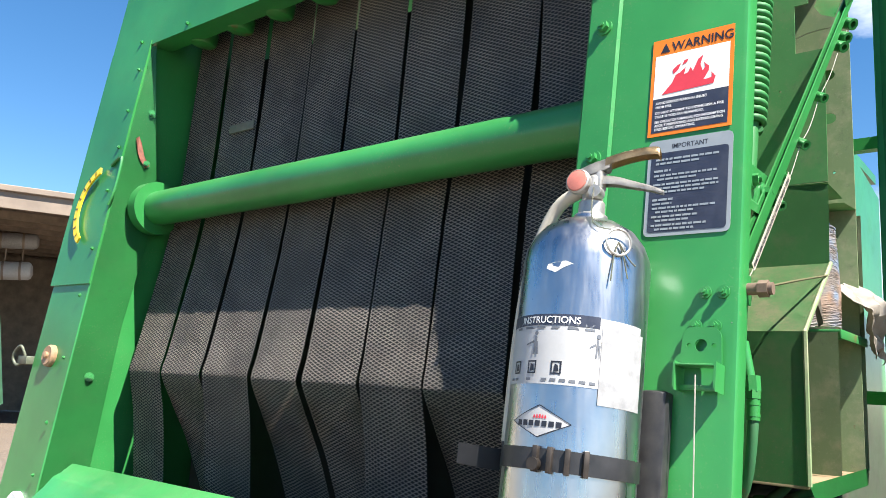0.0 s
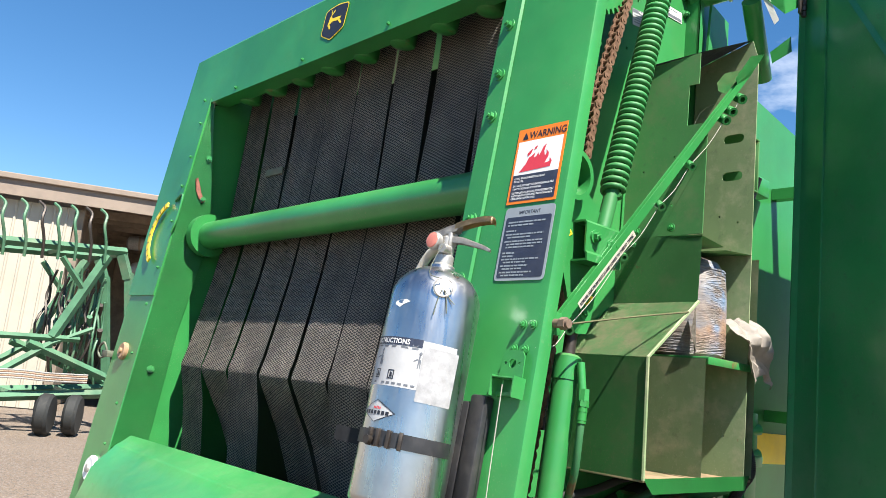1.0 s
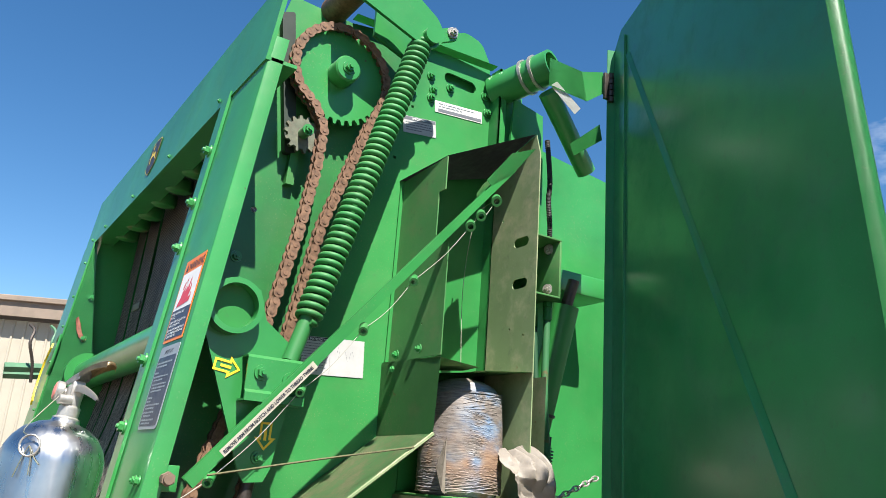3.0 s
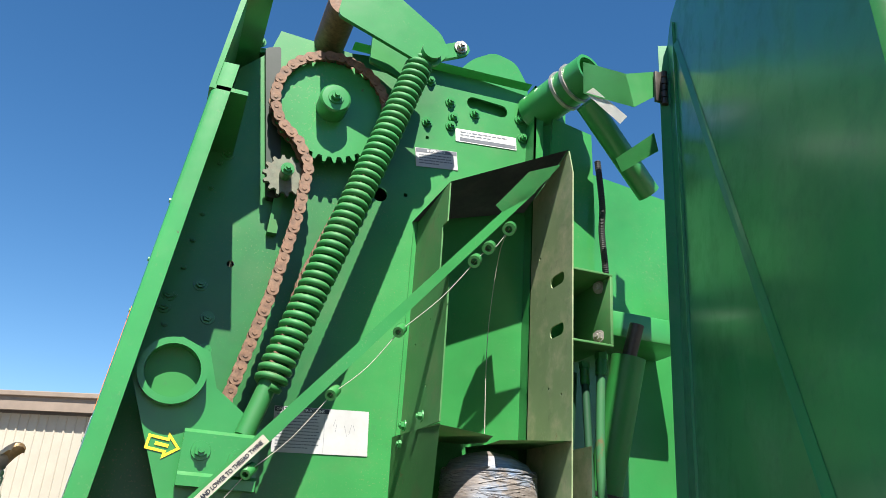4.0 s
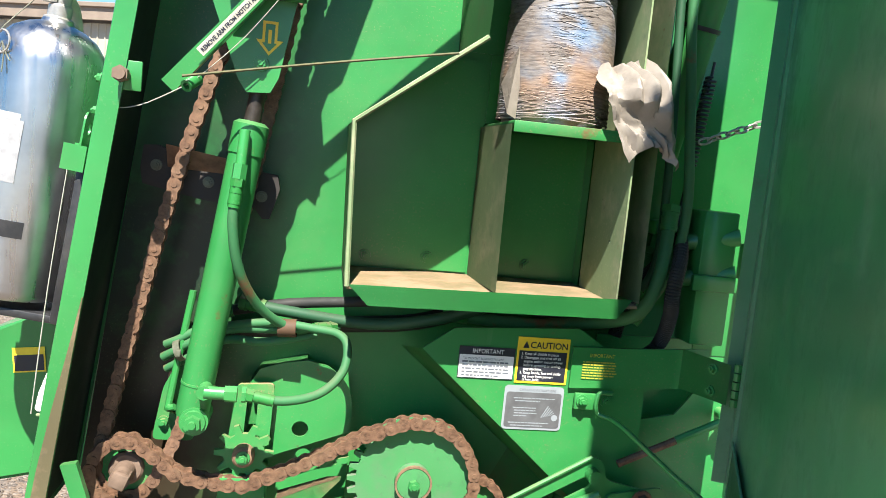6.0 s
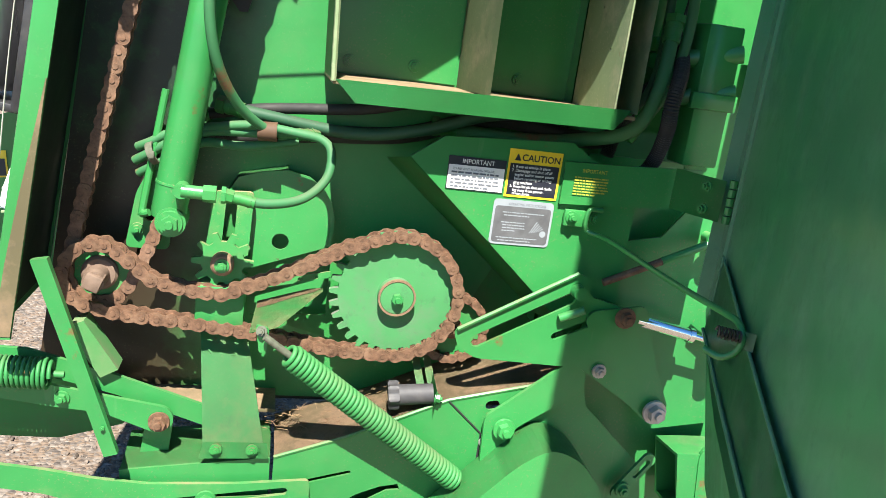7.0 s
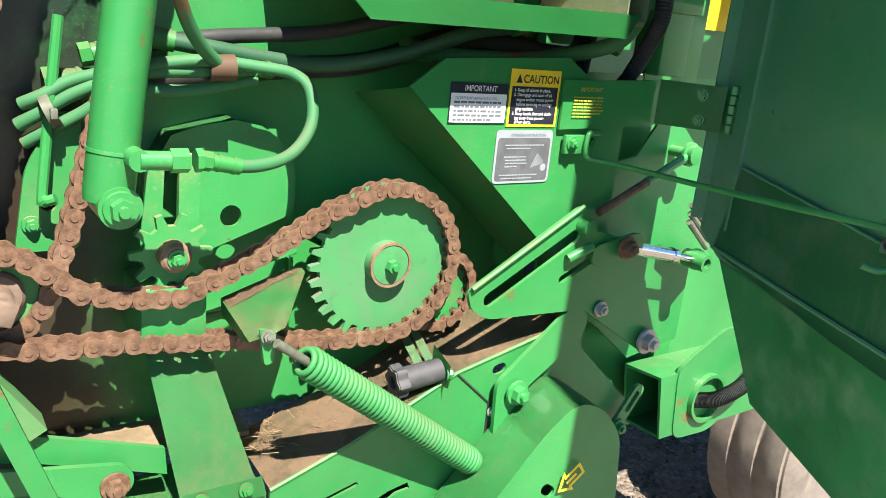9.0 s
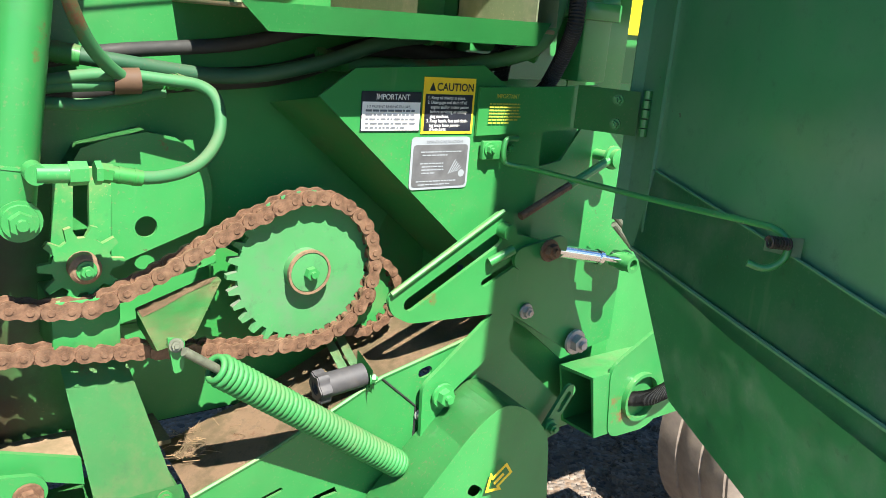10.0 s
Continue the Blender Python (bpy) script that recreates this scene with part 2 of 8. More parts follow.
FIELDGREY = plain("faded_black_panel", (0.105, 0.107, 0.112), 0.45, 0.0, 0.2, 40.0, 0.02)
NAVY = plain("navy_panel", (0.030, 0.036, 0.060), 0.42, 0.0, 0.2, 40.0, 0.02, 0.1, (0.2, 0.2, 0.2))
ORANGE = plain("safety_orange", (0.82, 0.20, 0.015), 0.42, 0.0, 0.08, 30.0, 0.02)
RED = plain("flame_red", (0.62, 0.045, 0.065), 0.45, 0.0, 0.1, 30.0, 0.02)
YELLOW = plain("caution_yellow", (0.86, 0.60, 0.03), 0.42, 0.0, 0.1, 30.0, 0.02)
OLIVEINK = plain("faded_yellow_print", (0.42, 0.42, 0.05), 0.5, 0.0, 0.1, 30.0, 0.02)
SILVERLAB = plain("pale_blue_grey_vinyl", (0.27, 0.30, 0.32), 0.42, 0.0, 0.06, 30.0, 0.02)
TAPE = plain("cream_tape", (0.42, 0.39, 0.32), 0.55, 0.0, 0.12, 40.0, 0.05, 0.35, (0.27, 0.24, 0.16))
CORD = plain("weathered_cord", (0.105, 0.100, 0.045), 0.8, 0.0, 0.3, 80.0, 0.2)
PINK = plain("sun_faded_red_plastic", (0.62, 0.20, 0.15), 0.5, 0.0, 0.15, 60.0, 0.05)
IVORY = plain("ivory_hose", (0.55, 0.50, 0.40), 0.55, 0.0, 0.12, 40.0, 0.08, 0.3, (0.25, 0.2, 0.15))
SIDING = plain("cream_ribbed_siding", (0.39, 0.355, 0.285), 0.6, 0.0, 0.06, 1.2, 0.02, 0.2, (0.50, 0.46, 0.38))
ROOFM = plain("brown_fascia_metal", (0.23, 0.18, 0.14), 0.6, 0.0, 0.15, 2.0, 0.05)
SHEDDARK = plain("shed_inside_timber", (0.20, 0.16, 0.12), 0.9, 0.0, 0.3, 3.0, 0.1)
YELLOWPAINT = plain("wheel_yellow", (0.85, 0.62, 0.02), 0.4, 0.0, 0.1, 12.0, 0.05)
PAPER = plain("crumpled_wrapper", (0.235, 0.205, 0.172), 0.6, 0.0, 0.18, 26.0, 0.6, 0.55, (0.18, 0.145, 0.112))
BRASS = plain("tarnished_brass", (0.46, 0.34, 0.19), 0.35, 0.85, 0.25, 60.0, 0.1, 0.3, (0.20, 0.15, 0.10))
THREAD = plain("grey_twine", (0.34, 0.33, 0.28), 0.7, 0.0, 0.2, 200.0, 0.2)
DARKBACKING = plain("dark_chamber_backing", (0.030, 0.034, 0.030), 0.7, 0.2, 0.4, 12.0, 0.2)
SCRAPE = plain("scraped_paint", (0.25, 0.085, 0.055), 0.6, 0.0, 0.35, 60.0, 0.05)
TAPEBROWN = plain("brown_cloth_tape", (0.085, 0.045, 0.022), 0.75, 0.0, 0.15, 50.0, 0.1)
STRAW = plain("straw_chaff", (0.24, 0.155, 0.08), 0.9, 0.0, 0.4, 60.0, 0.2)


def belt_material():
    """Black rubber belting with a raised diamond weave."""
    m, n, l, b = mat_base("diamond_tread_belting", 0.55)
    tc = n.new("ShaderNodeUVMap")
    mp = n.new("ShaderNodeMapping")
    l.new(tc.outputs[0], mp.inputs[0])
    sep = n.new("ShaderNodeSeparateXYZ")
    l.new(mp.outputs[0], sep.inputs[0])
    # u, v in metres: diamonds 18 mm wide and 9 mm high
    u = maths(n, l, "MULTIPLY", sep.outputs[0], 1 / 0.0185)
    v = maths(n, l, "MULTIPLY", sep.outputs[1], 1 / 0.0086)
    p = maths(n, l, "PINGPONG", maths(n, l, "ADD", u, v), 0.5)
    q = maths(n, l, "PINGPONG", maths(n, l, "SUBTRACT", u, v), 0.5)
    low = maths(n, l, "MINIMUM", p, q)
    ridge = ramp(n, l, low, 0.07, 0.17, 1.0, 0.0)
    wear = noise_tex(n, l, 9.0, 5.0, 0.65)
    dust = maths(n, l, "MULTIPLY", ridge, ramp(n, l, wear, 0.3, 0.65, 0.38, 0.95))
    col = mix(n, l, dust, (0.040, 0.042, 0.045), (0.68, 0.61, 0.52))
    col = mix(n, l, ramp(n, l, noise_tex(n, l, 3.0, 6.0, 0.7), 0.45, 0.75, 0.0, 0.25), col, (0.060, 0.048, 0.040))
    l.new(col, b.inputs["Base Color"])
    b.inputs["Roughness"].default_value = 0.50
    bump(n, l, b, ridge, 1.0, 0.0095)
    return m


BELT = belt_material()


def tank_material():
    m, n, l, b = mat_base("polished_stainless", 0.18, 1.0)
    streak = noise_tex(n, l, 60.0, 3.0, 0.6, squash=(1.0, 1.0, 0.04), where="obj")
    smear = noise_tex(n, l, 9.0, 5.0, 0.6)
    l.new(mix(n, l, ramp(n, l, smear, 0.35, 0.7), (0.43, 0.43, 0.44), (0.60, 0.60, 0.60)), b.inputs["Base Color"])
    l.new(ramp(n, l, streak, 0.25, 0.75, 0.20, 0.42), b.inputs["Roughness"])
    bump(n, l, b, smear, 0.05, 0.004)
    return m


TANK = tank_material()


def twine_material():
    m, n, l, b = mat_base("wound_twine", 0.55)
    w = n.new("ShaderNodeTexCoord")
    band = noise_tex(n, l, 7.0, 3.0, 0.6, where="obj")
    sepn = n.new("ShaderNodeSeparateXYZ")
    l.new(w.outputs["Object"], sepn.inputs[0])
    tone = noise_tex(n, l, 42.0, 3.0, 0.6, squash=(1.0, 1.0, 8.0), where="obj")
    blue = mix(n, l, ramp(n, l, tone, 0.3, 0.7), (0.09, 0.16, 0.28), (0.27, 0.34, 0.43))
    grey = mix(n, l, ramp(n, l, tone, 0.3, 0.7), (0.10, 0.083, 0.075), (0.26, 0.225, 0.20))
    brown = mix(n, l, ramp(n, l, tone, 0.3, 0.7), (0.17, 0.10, 0.065), (0.37, 0.245, 0.165))
    c = mix(n, l, ramp(n, l, noise_tex(n, l, 11.0, 4.0, 0.6, squash=(1, 1, 1.6), where="obj"), 0.42, 0.56), blue, grey)
    side = ramp(n, l, maths(n, l, "ADD", maths(n, l, "ABSOLUTE", maths(n, l, "SUBTRACT", sepn.outputs[0], 0.012), 0.0), maths(n, l, "MULTIPLY", band, 0.05)), 0.045, 0.095)
    c = mix(n, l, maths(n, l, "MULTIPLY", side, 0.75), c, grey)
    low = maths(n, l, "MULTIPLY", ramp(n, l, sepn.outputs[2], 0.09, 0.15, 1.0, 0.0), ramp(n, l, sepn.outputs[2], 0.03, 0.07, 0.35, 1.0))
    c = mix(n, l, maths(n, l, "MULTIPLY", low, ramp(n, l, band, 0.40, 0.50)), c, brown)
    l.new(c, b.inputs["Base Color"])
    bump(n, l, b, tone, 0.3, 0.002)
    return m


TWINE = twine_material()


def ground_material():
    """Dry compacted caliche with gravel."""
    m, n, l, b = mat_base("dusty_gravel_yard", 0.95)
    big = noise_tex(n, l, 0.35, 6.0, 0.6)
    mid = noise_tex(n, l, 5.0, 8.0, 0.7)
    v = n.new("ShaderNodeTexVoronoi")
    v.inputs["Scale"].default_value = 55.0
    l.new(n.new("ShaderNodeNewGeometry").outputs["Position"], v.inputs["Vector"])
    sepc = n.new("ShaderNodeSeparateColor")
    l.new(v.outputs["Color"], sepc.inputs[0])
    c = mix(n, l, ramp(n, l, big, 0.35, 0.65), (0.155, 0.108, 0.072), (0.215, 0.160, 0.112))
    c = mix(n, l, ramp(n, l, mid, 0.40, 0.65, 0.0, 0.8), c, (0.150, 0.110, 0.080))
    stones = mix(n, l, sepc.outputs[0], (0.075, 0.060, 0.048), (0.235, 0.195, 0.158))
    c = mix(n, l, ramp(n, l, sepc.outputs[1], 0.35, 0.5), c, stones)
    l.new(c, b.inputs["Base Color"])
    h = maths(n, l, "ADD", ramp(n, l, v.outputs["Distance"], 0.0, 0.6, 1.0, 0.0), mid)
    bump(n, l, b, h, 0.7, 0.012)
    return m


GROUND = ground_material()


def stone_material():
    """Field gravel, each stone its own tone."""
    m, n, l, b = mat_base("field_gravel", 0.9)
    geo = n.new("ShaderNodeNewGeometry")
    tone = mix(n, l, geo.outputs["Random Per Island"], (0.060, 0.047, 0.038), (0.215, 0.175, 0.142))
    fine = noise_tex(n, l, 180.0, 4.0, 0.6)
    l.new(mix(n, l, ramp(n, l, fine, 0.35, 0.7, 0.0, 0.5), tone, (0.185, 0.140, 0.102)), b.inputs["Base Color"])
    bump(n, l, b, fine, 0.3, 0.002)
    return m


STONES = stone_material()


# ---- mesh helpers ----
def finish(bm, name, mat, smooth=None):
    me = bpy.data.meshes.new(name)
    bmesh.ops.recalc_face_normals(bm, faces=bm.faces)
    bm.to_mesh(me)
    bm.free()
    if mat:
        me.materials.append(mat)
    if smooth is not None:
        me.polygons.foreach_set("use_smooth", [True] * len(me.polygons))
        me.set_sharp_from_angle(angle=radians(smooth))
    return me


def part(name, bm, mat, parent=None, label="", smooth=35):
    ob = new(name, finish(bm, name, mat, smooth))
    if parent is not None:
        ob.parent = parent
        ob.matrix_parent_inverse = parent.matrix_world.inverted() if parent.parent is None else (parent.parent.matrix_world @ parent.matrix_parent_inverse @ parent.matrix_basis).inverted()
    if label:
        ob["label"] = label
    return ob


def thing(name, label, category, at=(0, 0, 0), group="", kind=""):
    ob = new(name)
    ob.empty_display_size = 0.05
    ob.matrix_world = Matrix.Translation(at)
    return tagged(ob, label, category, group, kind)


def box(bm, lo, hi, bev=0.0, m=None):
    r = bmesh.ops.create_cube(bm, size=1.0)
    vs = r["verts"]
    c = [(a + b) / 2 for a, b in zip(lo, hi)]
    s = [abs(b - a) for a, b in zip(lo, hi)]
    bmesh.ops.transform(bm, matrix=Matrix.Translation(c) @ Matrix.Diagonal((*s, 1)), verts=vs)
    if bev:
        es = list({e for v in vs for e in v.link_edges})
        r = bmesh.ops.bevel(bm, geom=es, offset=bev, segments=2, affect="EDGES", profile=0.5)
        vs = list({v for f in r["faces"] for v in f.verts} | {v for v in vs if v.is_valid})
    if m is not None:
        bmesh.ops.transform(bm, matrix=m, verts=[v for v in vs if v.is_valid])


def frame_of(p0, p1):
    d = Vector(p1) - Vector(p0)
    return Matrix.Translation(p0) @ d.to_track_quat("Z", "Y").to_matrix().to_4x4(), d.length


def cyl(bm, p0, p1, r0, r1=None, seg=20, caps=True):
    m, h = frame_of(p0, p1)
    bmesh.ops.create_cone(bm, cap_ends=caps, segments=seg, radius1=r0, radius2=r0 if r1 is None else r1, depth=h, matrix=m @ Matrix.Translation((0, 0, h / 2)))


def pipe(bm, p0, p1, ro, ri, seg=28):
    """A hollow tube with a wall."""
    m, h = frame_of(p0, p1)
    rings = []
    for r, z in ((ro, 0), (ro, h), (ri, h), (ri, 0)):
        rings.append([bm.verts.new(m @ Vector((r * math.cos(2 * math.pi * i / seg), r * math.sin(2 * math.pi * i / seg), z))) for i in range(seg)])
    for a, b in ((0, 1), (1, 2), (2, 3), (3, 0)):
        for i in range(seg):
            j = (i + 1) % seg
            bm.faces.new((rings[a][i], rings[a][j], rings[b][j], rings[b][i]))


def lathe(bm, prof, m, seg=32):
    rings = []
    for r, z in prof:
        rings.append([bm.verts.new(m @ Vector((r * math.cos(2 * math.pi * i / seg), r * math.sin(2 * math.pi * i / seg), z))) for i in range(seg)])
    for a in range(len(rings) - 1):
        for i in range(seg):
            j = (i + 1) % seg
            bm.faces.new((rings[a][i], rings[a][j], rings[a + 1][j], rings[a + 1][i]))
    for ring in (rings[0], rings[-1]):
        bm.faces.new(ring)


def smooth_path(pts, n=6, closed=False):
    pts = [Vector(p) for p in pts]
    out = []
    cnt = len(pts)
    for i in range(cnt if closed else cnt - 1):
        p = [pts[(i + k) % cnt] if closed else pts[max(0, min(cnt - 1, i + k))] for k in (-1, 0, 1, 2)]
        for s in range(n):
            t = s / n
            out.append(0.5 * ((2 * p[1]) + (-p[0] + p[2]) * t + (2 * p[0] - 5 * p[1] + 4 * p[2] - p[3]) * t * t + (-p[0] + 3 * p[1] - 3 * p[2] + p[3]) * t ** 3))
    if not closed:
        out.append(pts[-1])
    return out


def tube(bm, pts, r, seg=8, n=6, caps=True):
    path = smooth_path(pts, n) if n > 1 else [Vector(p) for p in pts]
    rings, side = [], None
    for i, p in enumerate(path):
        d = (path[min(i + 1, len(path) - 1)] - path[max(i - 1, 0)]).normalized()
        if side is None:
            side = d.orthogonal().normalized()
        side = (side - d * side.dot(d)).normalized()
        up = d.cross(side)
        rad = r(i / (len(path) - 1)) if callable(r) else r
        rings.append([bm.verts.new(p + rad * (math.cos(2 * math.pi * k / seg) * side + math.sin(2 * math.pi * k / seg) * up)) for k in range(seg)])
    for a, b in zip(rings, rings[1:]):
        for k in range(seg):
            j = (k + 1) % seg
            bm.faces.new((a[k], a[j], b[j], b[k]))
    if caps:
        bm.faces.new(rings[0][::-1])
        bm.faces.new(rings[-1])


def helix(bm, p0, p1, radius, wire, turns, seg=14, ring=6):
    m, h = frame_of(p0, p1)
    pts = []
    total = int(turns * seg)
    for i in range(total + 1):
        a = 2 * math.pi * i / seg
        t = i / total
        taper = min(1, 0.75 + 10 * t, 0.75 + 10 * (1 - t))
        pts.append(m @ Vector((radius * taper * math.cos(a), radius * taper * math.sin(a), h * t)))
    tube(bm, pts, wire, ring, 1)


def loop2(bm, pts, m):
    vs = [bm.verts.new(m @ Vector((x, y, 0))) for x, y in pts]
    return vs, [bm.edges.new((vs[i], vs[(i + 1) % len(vs)])) for i in range(len(vs))]


def circle2(cx, cy, r, n=20, a0=0.0):
    return [(cx + r * math.cos(a0 + 2 * math.pi * i / n), cy + r * math.sin(a0 + 2 * math.pi * i / n)) for i in range(n)]


def slot2(x0, y0, x1, y1, r, n=6):
    """A slot with round ends from (x0, y0) to (x1, y1)."""
    a = math.atan2(y1 - y0, x1 - x0)
    out = [(x1 + r * math.cos(a - math.pi / 2 + math.pi * i / n), y1 + r * math.sin(a - math.pi / 2 + math.pi * i / n)) for i in range(n + 1)]
    return out + [(x0 + r * math.cos(a + math.pi / 2 + math.pi * i / n), y0 + r * math.sin(a + math.pi / 2 + math.pi * i / n)) for i in range(n + 1)]


def round2(pts, r, n=4):
    """Corners of a polygon rounded."""
    out = []
    for i, p in enumerate(pts):
        p, a, b = Vector(p), Vector(pts[i - 1]), Vector(pts[(i + 1) % len(pts)])
        u, v = (a - p), (b - p)
        k = min(r, u.length * 0.45, v.length * 0.45)
        s, e = p + u.normalized() * k, p + v.normalized() * k
        out += [tuple((1 - t) ** 2 * s + 2 * t * (1 - t) * p + t * t * e) for t in [j / n for j in range(n + 1)]]
    return out


def sheet(bm, outer, holes, m, thick):
    """A flat plate in the frame m (local x, y), cut by holes, thick along local -z."""
    edges = []
    for pts in [outer, *holes]:
        edges += loop2(bm, pts, m)[1]
    r = bmesh.ops.triangle_fill(bm, edges=edges, use_beauty=True, use_dissolve=False)
    faces = [g for g in r["geom"] if isinstance(g, bmesh.types.BMFace)]
    ex = bmesh.ops.extrude_face_region(bm, geom=faces)
    vs = [g for g in ex["geom"] if isinstance(g, bmesh.types.BMVert)]
    bmesh.ops.translate(bm, verts=vs, vec=m.to_3x3() @ Vector((0, 0, -thick)))


# local x -> world x, local y -> world z, local z -> world -y (towards the open side)
def side_frame(y):
    return Matrix(((1, 0, 0, 0), (0, 0, -1, y), (0, 1, 0, 0), (0, 0, 0, 1)))


def plate(bm, outer, y, thick, holes=()):
    sheet(bm, outer, list(holes), side_frame(y), thick)


# the rear face of the tailgate: x follows the height
LEAN_ANG = math.atan(0.123)


def xface(z):
    return 0.02 + 0.123 * (z - 1.85)


def rear_frame(y, z, off=0.0):
    """Local x to the right as seen from behind (world -y), local y up along the leaning face, local z towards the rear."""
    up = Vector((math.sin(LEAN_ANG), 0, math.cos(LEAN_ANG)))
    right = Vector((0, -1, 0))
    nrm = right.cross(up)
    o = Vector((xface(z), y, z)) + nrm * off
    return Matrix((( right.x, up.x, nrm.x, o.x), (right.y, up.y, nrm.y, o.y), (right.z, up.z, nrm.z, o.z), (0, 0, 0, 1)))


_bolt_cache = {}


def bolt(parent, p, axis, r=0.011, mat=None, washer=True, name="bolt", stud=True):
    """A hexagon head with washer and stud end, pointing along axis."""
    mat = mat or GREEN
    key = (round(r, 4), mat.name, washer, stud)
    if key not in _bolt_cache:
        bm = bmesh.new()
        if washer:
            bmesh.ops.create_cone(bm, cap_ends=True, segments=16, radius1=r * 1.45, radius2=r * 1.4, depth=r * 0.3, matrix=Matrix.Translation((0, 0, r * 0.15)))
        bmesh.ops.create_cone(bm, cap_ends=True, segments=6, radius1=r, radius2=r * 0.96, depth=r * 0.9, matrix=Matrix.Translation((0, 0, r * 0.7)))
        if stud:
            bmesh.ops.create_cone(bm, cap_ends=True, segments=10, radius1=r * 0.5, radius2=r * 0.45, depth=r * 0.5, matrix=Matrix.Translation((0, 0, r * 1.35)))
        _bolt_cache[key] = finish(bm, "bolt", mat, 30)
    ob = new(name, _bolt_cache[key])
    q = Vector(axis).normalized().to_track_quat("Z", "Y")
    mw = Matrix.Translation(p) @ q.to_matrix().to_4x4() @ pose(0, 0, 0, 0, 0, (p[0] * 3777 + p[2] * 991) % 60)
    if parent is not None:
        ob.parent = parent
        ob.matrix_parent_inverse = parent.matrix_world.inverted() if parent.parent is None else (parent.parent.matrix_world @ parent.matrix_parent_inverse @ parent.matrix_basis).inverted()
    ob.matrix_basis = mw
    return ob


def text_mesh(bm, s, size, x, y, z, m, align="LEFT", stretch=1.0, bold=0.0):
    """Flat lettering in the frame m, from the built-in font."""
    cu = bpy.data.curves.new("lettering", "FONT")
    cu.body, cu.size, cu.align_x = s, size, align
    cu.offset = bold
    cu.resolution_u = 3
    ob = bpy.data.objects.new("lettering", cu)
    me = bpy.data.meshes.new_from_object(ob)
    me.transform(m @ Matrix.Translation((x, y, z)) @ Matrix.Diagonal((stretch, 1, 1, 1)))
    bm.from_mesh(me)
    bpy.data.objects.remove(ob)
    bpy.data.curves.remove(cu)
    bpy.data.meshes.remove(me)


def flat(bm, pts, z, m):
    bm.faces.new([bm.verts.new(m @ Vector((x, y, z))) for x, y in pts])


def rect2(x0, y0, x1, y1):
    return [(x0, y0), (x1, y0), (x1, y1), (x0, y1)]


def bars(bm, x0, y_top, width, lines, pitch, height, z, m, seed, indent=0.0):
    """Lines of unreadable small print as bars of word length."""
    rnd = random.Random(seed)
    for i in range(lines):
        x = x0 + (indent if i else 0)
        end = x0 + width * (rnd.uniform(0.55, 0.8) if i == lines - 1 else rnd.uniform(0.9, 1.0))
        y = y_top - i * pitch
        while x < end:
            w = min(rnd.uniform(1.2, 4.2) * height, end - x)
            flat(bm, rect2(x, y - height, x + w, y), z, m)
            x += w + height * 0.55

# ---- ground, shed, distance ----
bm = bmesh.new()
bmesh.ops.create_grid(bm, x_segments=60, y_segments=60, size=1.0)
for v in bm.verts:
    r = max(abs(v.co.x), abs(v.co.y))
    v.co *= 6 + 1600 * r ** 4
    v.co.z = 0.03 * noise.noise(v.co * 0.35) - 0.02 if v.co.length < 60 else 0
ground = tagged(part("ground", bm, GROUND), "dry dusty caliche yard with loose gravel", "ground", kind="structure")

WALL_A, WALL_B = Vector((-26.0, 36.11, 0)), Vector((16.0, 14.49, 0))
WDIR = (WALL_B - WALL_A).normalized()
WNRM = Vector((WDIR.y, -WDIR.x, 0))
EAVE = 5.65
BASIS = Matrix(((WDIR.x, WNRM.x, 0, WALL_A.x), (WDIR.y, WNRM.y, 0, WALL_A.y), (0, 0, 1, 0), (0, 0, 0, 1)))
SHED_W = (WALL_B - WALL_A).length
OPEN0 = 35.1
shed = thing("shed", "long cream metal farm shed with brown fascia and open bays", "shed", WALL_A)
bm = bmesh.new()
x = 0.0
prof = []
while x < OPEN0 - 0.01:
    prof += [(x, 0.0), (x + 0.10, 0.0), (x + 0.12, 0.035), (x + 0.16, 0.035), (x + 0.18, 0.0)]
    x += 0.30
prof += [(OPEN0, 0.0), (OPEN0, -0.1), (0, -0.1)]
lo = [bm.verts.new(BASIS @ Vector((px, py, 0))) for px, py in prof]
hi = [bm.verts.new(BASIS @ Vector((px, py, EAVE - 0.55))) for px, py in prof]
for i in range(len(prof)):
    j = (i + 1) % len(prof)
    bm.faces.new((lo[i], lo[j], hi[j], hi[i]))
part("wall", bm, SIDING, shed, "cream ribbed metal siding", smooth=None)
bm = bmesh.new()
for nm, x0, x1, y0, y1 in (("back_wall", OPEN0, SHED_W, -9.0, -8.9), ("partition", OPEN0 - 0.1, OPEN0, -9, -0.12), ("end_wall", SHED_W, SHED_W + 0.1, -9, 0), ("end_wall", -0.1, 0, -9, 0)):
    bm.free()
    bm = bmesh.new()
    box(bm, (x0, y0, 0), (x1, y1, EAVE - 0.13), 0.0, BASIS)
    part(nm, bm, SHEDDARK, shed, smooth=None)
    bm = bmesh.new()
for k in range(2):
    bm = bmesh.new()
    xx = OPEN0 + 0.02 + k * 9.0
    box(bm, (xx, -0.25, 0), (xx + 0.22, -0.03, EAVE - 0.55), 0.02, BASIS)
    part("post", bm, SHEDDARK, shed, smooth=None)
for k in range(9):
    bm = bmesh.new()
    box(bm, (OPEN0, -1.0 - k, EAVE - 0.55), (SHED_W, -0.9 - k, EAVE - 0.35), 0.0, BASIS)
    part("rafter", bm, SHEDDARK, shed, smooth=None)
bm = bmesh.new()
